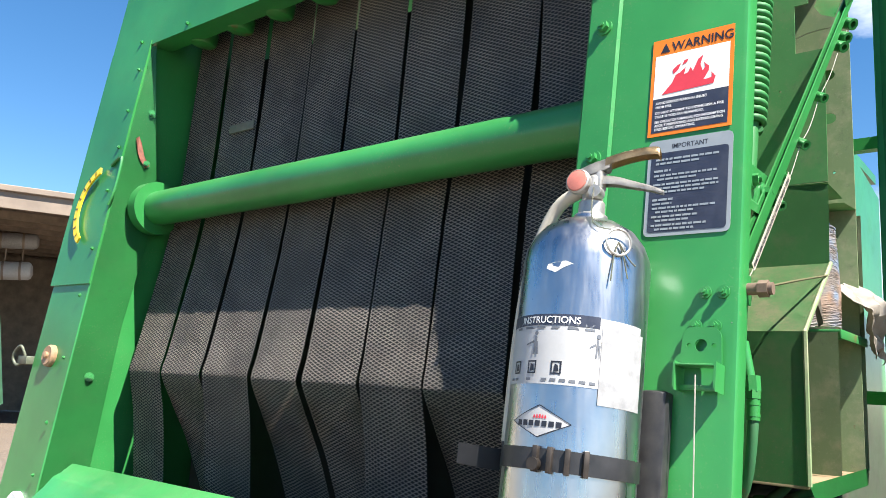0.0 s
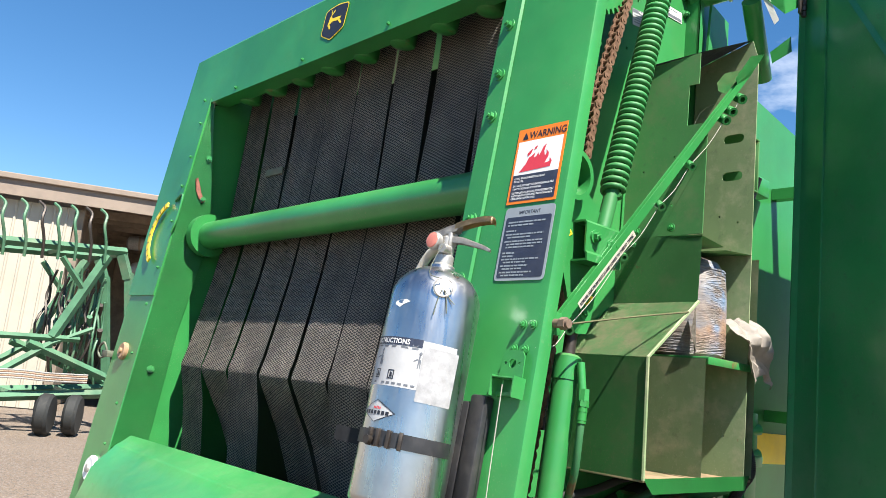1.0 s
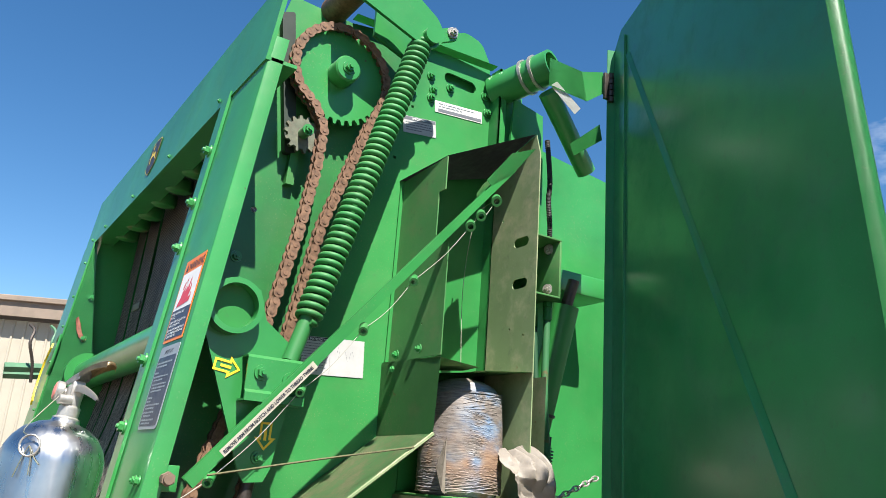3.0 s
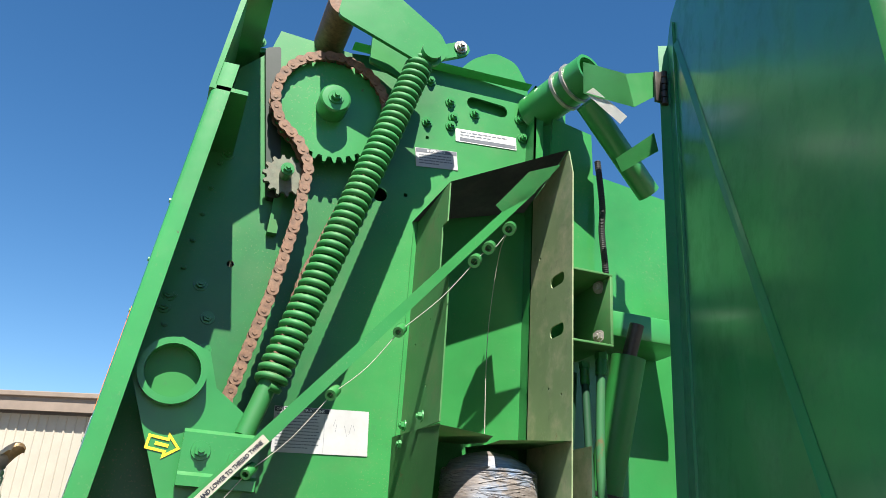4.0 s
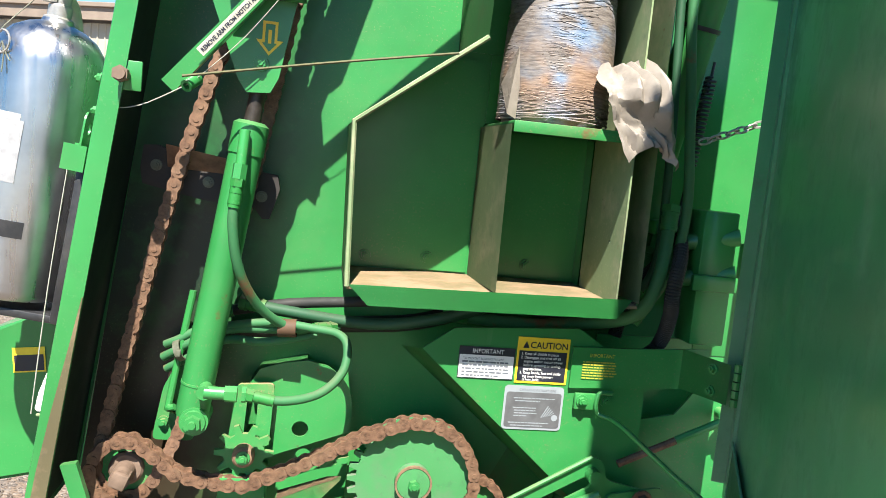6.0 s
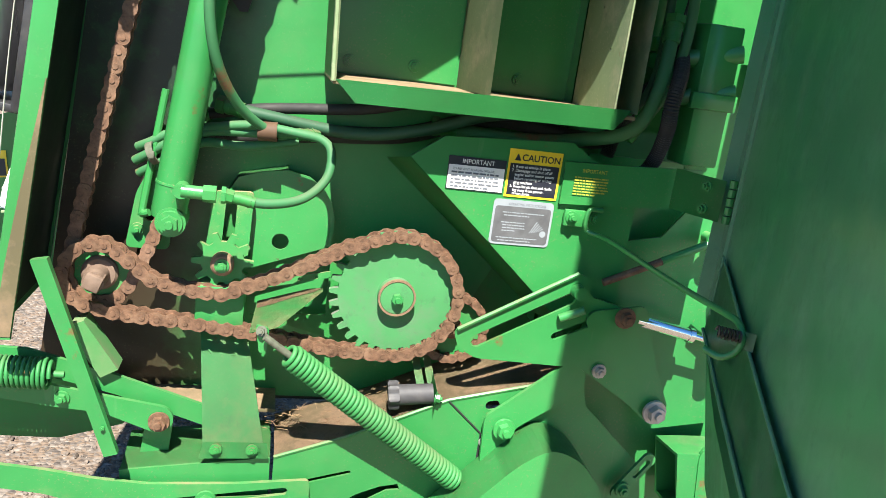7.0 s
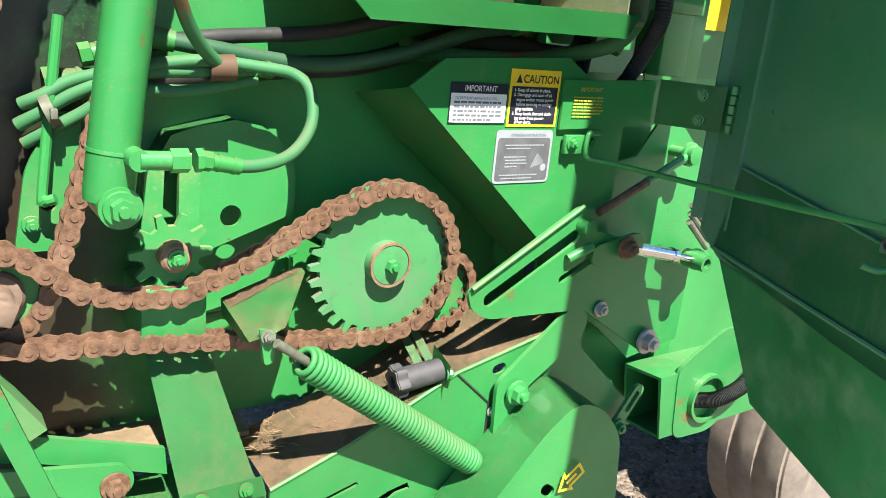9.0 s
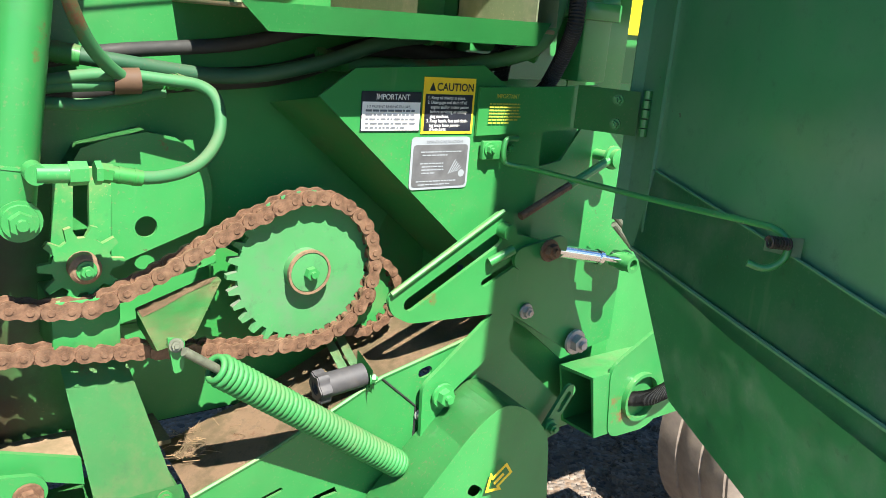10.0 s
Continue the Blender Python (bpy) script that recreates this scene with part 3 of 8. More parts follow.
box(bm, (-0.4, -9.5, EAVE - 0.12), (SHED_W + 0.4, 0.35, EAVE), 0.0, BASIS)
part("roof", bm, ROOFM, shed, smooth=None)
bm = bmesh.new()
box(bm, (-0.4, 0.30, EAVE - 0.50), (SHED_W + 0.4, 0.36, EAVE + 0.02), 0.01, BASIS)
box(bm, (-0.4, 0.36, EAVE - 0.10), (SHED_W + 0.4, 0.46, EAVE + 0.05), 0.02, BASIS)
part("fascia", bm, ROOFM, shed, "brown metal fascia and gutter", smooth=None)

# ---- tailgate ----
YR_OUT, YR_IN, YL_IN, YL_OUT = -0.255, 0.025, 1.595, 1.822


def face_pt(y, z, fwd=0.0):
    return Vector((xface(z) + fwd, y, z))


def strip_section(bm, prof, z0, z1):
    """A section of (y, forward) points run up along the leaning face."""
    a = [bm.verts.new(face_pt(y, z0, f)) for y, f in prof]
    b = [bm.verts.new(face_pt(y, z1, f)) for y, f in prof]
    n = len(prof)
    for i in range(n):
        j = (i + 1) % n
        bm.faces.new((a[i], a[j], b[j], b[i]))
    bm.faces.new(a[::-1])
    bm.faces.new(b)


tailgate = thing("tailgate", "tall green steel baler tailgate frame, closed, with bolted seams", "tailgate", (0.0, 0.8, 0.9))
bm = bmesh.new()
t = 0.006
prof = [(YR_OUT, 0.034), (YR_OUT, 0.008), (YR_OUT + 0.003, 0.002), (YR_OUT + 0.009, 0.0), (YR_IN - 0.006, 0.0), (YR_IN, 0.005), (YR_IN, 0.016),
        (YR_IN - t, 0.016), (YR_IN - t, t + 0.002), (YR_OUT + 0.010, t), (YR_OUT + t, 0.012), (YR_OUT + t, 0.034)]
strip_section(bm, prof, 1.00, 2.645)
part("post", bm, GREEN, tailgate, "flat green rear post with a turned lip")
# dark sheet for grease and dirt, with the recess shade coloured in
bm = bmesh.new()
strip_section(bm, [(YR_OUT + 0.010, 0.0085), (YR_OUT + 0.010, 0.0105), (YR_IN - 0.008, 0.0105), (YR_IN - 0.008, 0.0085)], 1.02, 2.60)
part("grease_coat", bm, RECESS_DARK, tailgate, "black grease, dirt and painted shade inside the post")
bm = bmesh.new()
strip_section(bm, [(YR_IN - 0.004, -0.007), (YR_IN - 0.058, -0.007), (YR_IN - 0.062, -0.001), (YR_IN + 0.002, -0.001)], 1.3, 2.60)
part("seam_strip", bm, GREEN, tailgate)
bm = bmesh.new()
rows = []
for z, d in ((1.005, 0.010), (1.12, 0.012), (1.22, 0.018), (1.33, 0.027), (1.40, 0.032)):
    rows.append([bm.verts.new(face_pt(y, z, f)) for y, f in ((YR_OUT - 0.0015, d), (YR_OUT - 0.0015, 0.0335), (YR_OUT + 0.001, 0.0335), (YR_OUT + 0.001, d))])
for lo, hi in zip(rows, rows[1:]):
    for i in range(4):
        j = (i + 1) % 4
        bm.faces.new((lo[i], lo[j], hi[j], hi[i]))
bm.faces.new(rows[0][::-1])
bm.faces.new(rows[-1])
part("dust_cake", bm, LEDGE_DIRT, tailgate, "tan dust caked on the foot of the post")
# the other post: flat outer band, then a face that turns in towards the belts
bm = bmesh.new()
prof = [(YL_OUT, 0.03), (YL_OUT, 0.006), (YL_OUT - 0.006, 0.0), (YL_IN + 0.004, 0.0), (YL_IN, 0.004)]
strip_section(bm, prof + [(YL_IN + 0.008, 0.012), (YL_OUT - 0.008, 0.012)], 0.95, 2.60)
part("post", bm, GREEN, tailgate, "faded green rear post")
bm = bmesh.new()
ins = [(2.58, 0.004), (2.30, 0.075), (2.16, 0.115), (1.95, 0.13), (1.70, 0.115), (1.45, 0.12), (1.0, 0.13)]
vs = []
for z, d in ins:
    vs.append((bm.verts.new(face_pt(YL_IN, z, 0.003)), bm.verts.new(face_pt(YL_IN - 0.02, z, d))))
for (a, b), (c, d) in zip(vs, vs[1:]):
    bm.faces.new((a, b, d, c))
bmesh.ops.solidify(bm, geom=bm.faces[:], thickness=0.005)
part("gusset", bm, GREEN, tailgate, "bright green inward-turned gusset face")
bm = bmesh.new()
plate(bm, [(xface(0.95) + 0.02, 0.95), (0.9, 0.95), (0.9, 2.86), (0.20, 2.86), (0.165, 2.80), (xface(2.6) + 0.02, 2.60)], YL_IN + 0.001, 0.006)
part("inner_wall", bm, GREEN, tailgate)
# unseen sheet added to keep sky and sun out at the top
bm = bmesh.new()
box(bm, (0.42, 0.008, 2.905), (0.95, 1.82, 2.912))
part("roof_sheet", bm, GREEN, tailgate)
# joint plate across the far post
bm = bmesh.new()
strip_section(bm, [(YL_OUT + 0.004, -0.006), (YL_IN - 0.002, -0.006), (YL_IN - 0.002, -0.0005), (YL_OUT + 0.004, -0.0005)], 1.815, 2.60)
part("lap_plate", bm, GREEN, tailgate)

# top beam: face plate with sloping top and a lower return
bm = bmesh.new()
Z0, Z1 = 2.585, 2.815
X0, X1 = xface(Z0), xface(Z1)
face_cs = [(X0 - 0.004, Z0), (X1 - 0.004, Z1), (X1 + 0.05, Z1 + 0.055), (X1 + 0.055, Z1 + 0.045), (X1 + 0.006, Z1 - 0.005), (X0 + 0.006, Z0 + 0.008), (0.176, Z0 + 0.008), (0.176, Z0)]
slope_cs = [(X1 + 0.05, Z1 + 0.0551), (X1 + 0.30, Z1 + 0.11), (X1 + 0.30, Z1 + 0.10), (X1 + 0.055, Z1 + 0.0451)]
for cs, ya, yb in ((face_cs, YR_OUT, 1.828), (slope_cs, 0.008, 1.828)):
    a = [bm.verts.new((x, ya, z)) for x, z in cs]
    b = [bm.verts.new((x, yb, z)) for x, z in cs]
    for i in range(len(cs)):
        j = (i + 1) % len(cs)
        bm.faces.new((a[i], a[j], b[j], b[i]))
    bm.faces.new(a[::-1])
    bm.faces.new(b)
part("top_beam", bm, GREEN, tailgate, "green top beam with a rolled upper edge")
for k in range(8):
    y = 0.18 + k * 0.181
    bm = bmesh.new()
    lathe(bm, [(0.042, -0.030), (0.042, 0.0), (0.039, 0.007), (0.030, 0.012), (0.004, 0.015)], Matrix.Translation((0.196, y, Z0 + 0.006)) @ pose(0, 0, 0, 188, 0, 0), 22)
    # darker colour stands in for the shade under the beam
    part("belt_guide", bm, GREEN_GRIME_SHADE, tailgate)
# cross tube
bm = bmesh.new()
cyl(bm, (0.168, YR_IN - 0.02, 2.080), (0.168, 1.57, 2.064), 0.052, seg=44)
part("cross_tube", bm, GREEN, tailgate, "round green cross tube")
bm = bmesh.new()
cyl(bm, (0.165, 1.534, 2.064), (0.165, 1.572, 2.064), 0.080, seg=36)
part("flange", bm, GREEN, tailgate)
# lower cover, bulging to the rear
bm = bmesh.new()
cs = [(xface(1.335), 1.335), (-0.15, 1.30), (-0.30, 1.235), (-0.375, 1.12), (-0.36, 1.00), (-0.25, 0.945), (-0.06, 0.985)]
a = [bm.verts.new((x, 0.10, z)) for x, z in cs]
b = [bm.verts.new((xface(z) + (x - xface(z)) * 0.42, 1.44, z)) for x, z in cs]
for i in range(len(cs)):
    j = (i + 1) % len(cs)
    bm.faces.new((a[i], a[j], b[j], b[i]))
bm.faces.new(a[::-1])
bm.faces.new(b)
bmesh.ops.bevel(bm, geom=[e for e in bm.edges], offset=0.008, segments=2, affect="EDGES")
part("lower_cover", bm, GREEN, tailgate, "bulging green lower rear cover")
# bolts up the posts
for z in (2.45, 2.32, 2.213, 1.967, 1.83):
    bolt(tailgate, face_pt(-0.008, z, -0.007), (-1, 0, 0.12), 0.0105)
for z in (2.5, 2.36, 2.24, 2.1, 1.92, 1.78, 1.60, 1.42, 1.28):
    bolt(tailgate, face_pt(1.62, z, -0.006), (-1, 0, 0.12), 0.0055, washer=False)
for z, f in ((2.36, 0.05), (2.2, 0.07), (1.55, 0.06)):
    bolt(tailgate, face_pt(YL_IN - 0.012, z, f), (-0.5, -1, 0), 0.009)
for y in (1.65, 1.40, 0.95, 0.5, 0.05):
    bolt(tailgate, Vector((xface(Z0 + 0.02) - 0.004, y, Z0 + 0.02)), (-1, 0, 0.12), 0.006, washer=False)

# tailgate side sheet, recessed behind the rear post
bm = bmesh.new()
outer = [(xface(0.95) + 0.01, 0.80), (0.62, 0.80), (0.87, 1.30), (0.87, 2.925), (0.62, 2.945), (0.40, 2.915), (0.232, 2.925), (0.215, 2.86), (xface(2.80) + 0.02, 2.80), (xface(2.0) + 0.008, 2.0)]
holes = [circle2(0.21, 2.344, 0.0075, 12), slot2(0.715, 2.865, 0.79, 2.862, 0.017), circle2(0.504, 2.567, 0.017, 14), rect2(0.56, 2.575, 0.568, 2.583), rect2(0.60, 2.735, 0.608, 2.743)]
plate(bm, outer, 0.0, 0.006, holes)
part("side_sheet", bm, GREEN_OILY_SHADE, tailgate, "broad green side sheet")
bm = bmesh.new()
plate(bm, [(0.86, 1.0), (0.885, 1.0), (0.885, 2.93), (0.86, 2.93)], -0.045, 0.006)
box(bm, (0.86, -0.045, 1.0), (0.866, 0.0, 2.93))
part("front_flange", bm, GREEN, tailgate)
bm = bmesh.new()
plate(bm, [(0.68, 2.83), (0.83, 2.83), (0.83, 2.895), (0.68, 2.895)], 0.022, 0.004)
part("slot_backing", bm, GREEN, tailgate)
for x, z in ((0.16, 2.29), (0.105, 2.26), (0.10, 2.235), (0.185, 2.225), (0.19, 2.16), (0.19, 2.88), (0.165, 2.585), (0.60, 2.895), (0.655, 2.85), (0.665, 2.81), (0.72, 2.835), (0.60, 2.78), (0.66, 2.785), (0.84, 2.85), (0.85, 2.80), (0.85, 2.90)):
    bolt(tailgate, (x, -0.0005, z), (0, -1, 0), 0.0095)
for k in range(9):
    bolt(tailgate, (xface(2.62 - k * 0.06) + 0.045, -0.0005, 2.62 - k * 0.06), (0, -1, 0), 0.006, washer=False)

# ---- belts ----
def belt(y0, y1, deep, seed):
    rnd = random.Random(seed)
    j = rnd.uniform(-0.008, 0.008)
    pts = [(0.268 + j, 2.86), (0.262 + j, 2.66), (0.252 + j, 2.40), (0.241, 2.20), (0.231, 2.08), (0.212, 1.93), (0.187, 1.83), (0.163, 1.737), (0.134, 1.63), (0.119, 1.585), (0.122, 1.560)]
    pts += [(0.168, 1.48), (0.225, 1.38), (0.300, 1.20), (0.370, 0.95)] if deep else [(0.128, 1.53), (0.145, 1.45), (0.165, 1.27), (0.19, 0.95)]
    path = smooth_path([(x, 0, z) for x, z in pts], 5)
    bm = bmesh.new()
    uv = bm.loops.layers.uv.new("UVMap")
    rows, s, prev = [], 0.0, None
    for p in path:
        s += (p - prev).length if prev is not None else 0
        prev = p
        w = 0.004 * math.sin(s * 5 + seed)
        rows.append(([bm.verts.new((p.x + 0.0025 * math.sin(3 * k + s * 4 + seed), y0 + (y1 - y0) * k / 4 + w + 0.044 * min(1.0, max(0.0, (p.z - 1.58) / 0.35)), p.z)) for k in range(5)], s))
    for (a, sa), (b, sb) in zip(rows, rows[1:]):
        for k in range(4):
            f = bm.faces.new((a[k], a[k + 1], b[k + 1], b[k]))
            for lp, (kk, ss) in zip(f.loops, ((k, sa), (k + 1, sa), (k + 1, sb), (k, sb))):
                lp[uv].uv = ((y1 - y0) * kk / 4, ss)
    bmesh.ops.solidify(bm, geom=bm.faces[:], thickness=0.006)
    ob = part("baler_belt", bm, BELT, None, smooth=60)
    if seed == 7:
        bm = bmesh.new()
        box(bm, (0.2375, y0 + 0.045, 2.285), (0.2420, y1 - 0.012, 2.312), 0.002)
        part("splice_plate", bm, DULLSTEEL, ob, "steel belt splice plate")
    return tagged(ob, "worn black diamond-tread rubber belt hanging in the baler", "belt", "baler belts")


edges = (0.020, 0.209, 0.411, 0.595, 0.786, 0.962, 1.158, 1.346, 1.508)
for k in range(8):
    belt(edges[k] + 0.004, edges[k + 1] - (0.006 if k % 3 else 0.011), k not in (2, 5, 7), k + 1)

# ---- baler main frame, behind and ahead of the side sheet ----
baler = thing("round_baler", "green round baler main frame with dusty side panels", "baler", (1.6, 0.8, 0.4))
bm = bmesh.new()
plate(bm, [(0.93, 1.40), (1.30, 1.40), (1.30, 0.62), (2.9, 0.62), (2.9, 2.55), (1.8, 2.70), (0.93, 2.80)], 0.06, 0.006)
part("side_panel", bm, GREEN, baler)
bm = bmesh.new()
plate(bm, [(0.90, 0.62), (1.32, 0.62), (1.32, 1.36), (0.90, 1.36)], -0.08, 0.006)
part("lower_panel", bm, GREEN, baler)
# panel added so the gap beside the drive reads dark green
bm = bmesh.new()
plate(bm, [(0.60, 0.81), (0.96, 0.81), (0.96, 1.36), (0.60, 1.36)], 0.02, 0.005)
part("inner_panel", bm, GREEN_GRIME_SHADE, baler, "dark green inner panel behind the drive")
# unseen panel added behind the open door, cut to shade the front
bm = bmesh.new()
plate(bm, round2([(1.13, 1.50), (2.75, 1.50), (2.75, 2.35), (1.9, 2.62), (1.38, 2.62), (1.38, 1.92), (1.13, 1.92)], 0.03), -0.272, 0.004)
box(bm, (1.60, -0.271, 1.60), (1.64, 0.058, 1.64))
box(bm, (1.60, -0.271, 2.40), (1.64, 0.058, 2.44))
part("front_shield", bm, GREEN, baler)
bm = bmesh.new()
box(bm, (0.45, YL_IN - 0.01, 0.75), (2.9, YL_IN, 2.6))
part("far_panel", bm, GREEN, baler)
bm = bmesh.new()
box(bm, (0.5, 0.07, 2.62), (2.9, YL_IN - 0.02, 2.66))
part("top_panel", bm, GREEN, baler)
bm = bmesh.new()
box(bm, (0.75, 0.07, 0.72), (0.78, YL_IN - 0.02, 2.60))
part("bulkhead", bm, DARKSTEEL, baler)
# unseen dark floor, carried rearwards to keep light out of the chamber
bm = bmesh.new()
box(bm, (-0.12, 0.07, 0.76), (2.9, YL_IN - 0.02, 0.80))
part("floor_pan", bm, DARKBACKING, baler)
# dark sheet added so the gaps between belts read black
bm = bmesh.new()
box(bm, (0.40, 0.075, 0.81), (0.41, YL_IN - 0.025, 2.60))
part("chamber_liner", bm, DARKBACKING, baler)

# ---- shield door, standing open ----
HX, HY, DOOR_ANG = 1.10, -0.26, 65.0
# local x from the hinge to the free edge, local -y the inside face
DOOR_M = Matrix.Translation((HX, HY, 0)) @ Matrix.Rotation(radians(180 + DOOR_ANG), 4, "Z")


def dw(z):
    return 1.06 - 0.13 * (z - 1.85)


def door_side(y):
    return DOOR_M @ side_frame(y)


door = thing("shield_door", "large green sheet-steel side shield standing open on its hinges", "door", (HX, HY, 0.86))
bm = bmesh.new()
outer = [(0.0, 1.12), (0.075, 1.09), (dw(1.09), 1.09), (dw(3.0), 3.0), (0.05, 3.02), (0.0, 2.98)]
sheet(bm, outer, [], door_side(0.0), 0.003)
part("panel", bm, GREEN_DOOR, door)
bm = bmesh.new()
# free-edge return and front return
for a, b, d in (((dw(1.09), 1.09), (dw(3.0), 3.0), 0.030),):
    m = DOOR_M
    vs = [bm.verts.new(m @ Vector(p)) for p in ((a[0], 0.003, a[1]), (b[0], 0.003, b[1]), (b[0] + 0.009, 0.0, b[1]), (a[0] + 0.009, 0.0, a[1]), (b[0] + 0.016, -d * 0.25, b[1]), (a[0] + 0.016, -d * 0.25, a[1]), (b[0] + 0.016, -d * 0.65, b[1]), (a[0] + 0.016, -d * 0.65, a[1]), (b[0] + 0.008, -d, b[1]), (a[0] + 0.008, -d, a[1]))]
    bm.faces.new((vs[0], vs[1], vs[2], vs[3]))
    for i in (2, 4, 6):
        bm.faces.new((vs[i + 1], vs[i], vs[i + 2], vs[i + 3]))
bmesh.ops.solidify(bm, geom=bm.faces[:], thickness=0.003)
part("edge_return", bm, GREEN, door, "rounded edge return", smooth=75)
bm = bmesh.new()
for z0, z1, d in ((1.14, 2.98, 0.022),):
    box(bm, (0.0, -d, z0), (0.003, 0.0, z1), 0, DOOR_M)
    box(bm, (0.085, -0.006, z0), (0.091, -0.0002, z1), 0, DOOR_M)
part("front_return", bm, GREEN_DOOR, door)
bm = bmesh.new()
# a shallow ridge whose broad flank looks upwards
ends = []
for x, z, s in ((0.11, 2.91, 0.7), (0.9, 1.585, 1.0)):
    ends.append([bm.verts.new(DOOR_M @ Vector((x + 0.859 * o * s, y, z + 0.512 * o * s))) for o, y in ((0.012, -0.0005), (-0.007, -0.0075), (-0.0085, -0.0075), (-0.0100, -0.0005))])
for i in range(4):
    j = (i + 1) % 4
    bm.faces.new((ends[0][i], ends[0][j], ends[1][j], ends[1][i]))
bm.faces.new(ends[0][::-1])
bm.faces.new(ends[1])
part("stiffener", bm, GREEN_DOOR, door, "diagonal pressed stiffener rib", smooth=None)
# lower skirt, folded outwards
bm = bmesh.new()
pts = [((0.075, 0.0, 1.095), (0.20, 0.03, 0.89)), ((0.40, 0.0, 1.092), (0.42, 0.04, 0.855)), ((0.8, 0.0, 1.09), (0.8, 0.04, 0.85)), ((dw(1.09), 0.0, 1.09), (dw(0.9), 0.04, 0.85))]
vs = [(bm.verts.new(DOOR_M @ Vector(a)), bm.verts.new(DOOR_M @ Vector(b))) for a, b in pts]
for (a, b), (c, d) in zip(vs, vs[1:]):
    bm.faces.new((a, b, d, c))
bmesh.ops.solidify(bm, geom=bm.faces[:], thickness=0.003)
part("skirt", bm, GREEN_DOOR_DUSTY, door, "dusty folded lower skirt")
bm = bmesh.new()
tube(bm, [DOOR_M @ Vector(p) for p in ((0.06, -0.006, 1.105), (0.4, -0.008, 1.10), (0.8, -0.008, 1.097), (1.1, -0.006, 1.095))], 0.0034, 6, 3)
part("fold", bm, GREEN_DOOR, door)
# pressed stiffener plate above the fold, with its catch
bm = bmesh.new()
f = bm.faces.new([bm.verts.new(DOOR_M @ Vector(p)) for p in ((0.10, -0.004, 1.245), (0.40, -0.007, 1.222), (1.06, -0.005, 1.165), (1.10, -0.004, 1.05), (0.40, -0.012, 1.078), (0.06, -0.004, 1.10))])
bmesh.ops.solidify(bm, geom=[f], thickness=0.003)
part("stiffener_plate", bm, GREEN_DOOR_DUSTY, door, "dusty folded stiffener plate along the lower edge")
bm = bmesh.new()
tube(bm, [DOOR_M @ Vector(p) for p in ((0.10, -0.006, 1.246), (0.40, -0.009, 1.223), (0.70, -0.009, 1.196), (1.06, -0.006, 1.166))], 0.0022, 6, 3)
part("plate_edge", bm, GREEN_DOOR, door)
bm = bmesh.new()
for k in range(4):
    box(bm, (0.765 + 0.011 * k, -0.024, 1.145 + 0.002 * k), (0.770 + 0.011 * k, -0.008, 1.172 - 0.002 * k), 0.002, DOOR_M)
part("catch_fingers", bm, GREEN_DOOR, door)
bm = bmesh.new()
helix(bm, (0.846, -0.684, 1.235), (0.874, -0.694, 1.232), 0.0062, 0.0016, 7, 10, 5)
part("catch_spring", bm, DARKSTEEL, door)
bm = bmesh.new()
lug = [(0.470, -0.040, 1.219), (0.470, -0.040, 1.236), (0.492, -0.006, 1.240), (0.492, -0.006, 1.216)]
f = bm.faces.new([bm.verts.new(DOOR_M @ Vector(p)) for p in lug])
bmesh.ops.solidify(bm, geom=[f], thickness=0.003)
part("catch_bracket", bm, GREEN_DOOR, door)

# ---- side: drive, springs, twine box ----
def gear(bm, cx, cz, y, thick, teeth, root, tip, holes=(), turn=0.0):
    pts = []
    for k in range(teeth):
        for f, r in ((-0.30, root), (-0.13, tip), (0.13, tip), (0.30, root)):
            a = 2 * math.pi * (k + f) / teeth + turn
            pts.append((cx + r * math.cos(a), cz + r * math.sin(a)))
    plate(bm, pts, y, thick, holes)


def sprocket(label, cx, cz, y, teeth, root, tip, hub_r, hub_d, mat, hub_mat, bolt_r, turn=0.0, thick=0.010):
    s = thing("sprocket", label, "sprocket", (cx, y, cz), "baler sprockets")
    bm = bmesh.new()
    gear(bm, cx, cz, y, thick, teeth, root, tip, turn=turn)
    part("toothed_disc", bm, mat, s)
    bm = bmesh.new()
    lathe(bm, [(hub_r, -0.005), (hub_r, hub_d - 0.004), (hub_r - 0.004, hub_d), (hub_r * 0.5, hub_d + 0.001)], Matrix.Translation((cx, y, cz)) @ pose(0, 0, 0, 90, 0, 0), 28)
    part("hub", bm, hub_mat, s)
    if teeth == 30:
        bm = bmesh.new()
        pipe(bm, (cx, y - hub_d + 0.005, cz), (cx, y - hub_d - 0.0012, cz), hub_r + 0.0008, hub_r - 0.0028, 32)
        part("weld_bead", bm, RUSTBUSH, s, "rusty worn rim of the hub")
    bolt(s, (cx, y - hub_d, cz), (0, -1, 0), bolt_r, GREEN_LOW if hub_mat in (GREEN_WORN, RUSTBUSH) else hub_mat, washer=teeth != 30)
    return s


sprocket("large green upper sprocket with a welded hub", 0.362, 2.724, -0.05, 36, 0.118, 0.131, 0.034, 0.050, GREEN, GREEN, 0.012)
sprocket("small bare-steel idler sprocket above the chain", 0.286, 2.541, -0.05, 14, 0.0385, 0.0470, 0.013, 0.03, DULLSTEEL, GREEN, 0.010)
sprocket("large green lower drive sprocket with rusted hub rim", 0.558, 1.066, -0.115, 30, 0.106, 0.122, 0.034, 0.020, GREEN_WORN, GREEN_WORN, 0.011)
sprocket("green toothed idler sprocket with rusty bushing", 0.247, 1.102, -0.105, 10, 0.037, 0.053, 0.020, 0.022, GREEN_DUSTY, RUSTBUSH, 0.009)
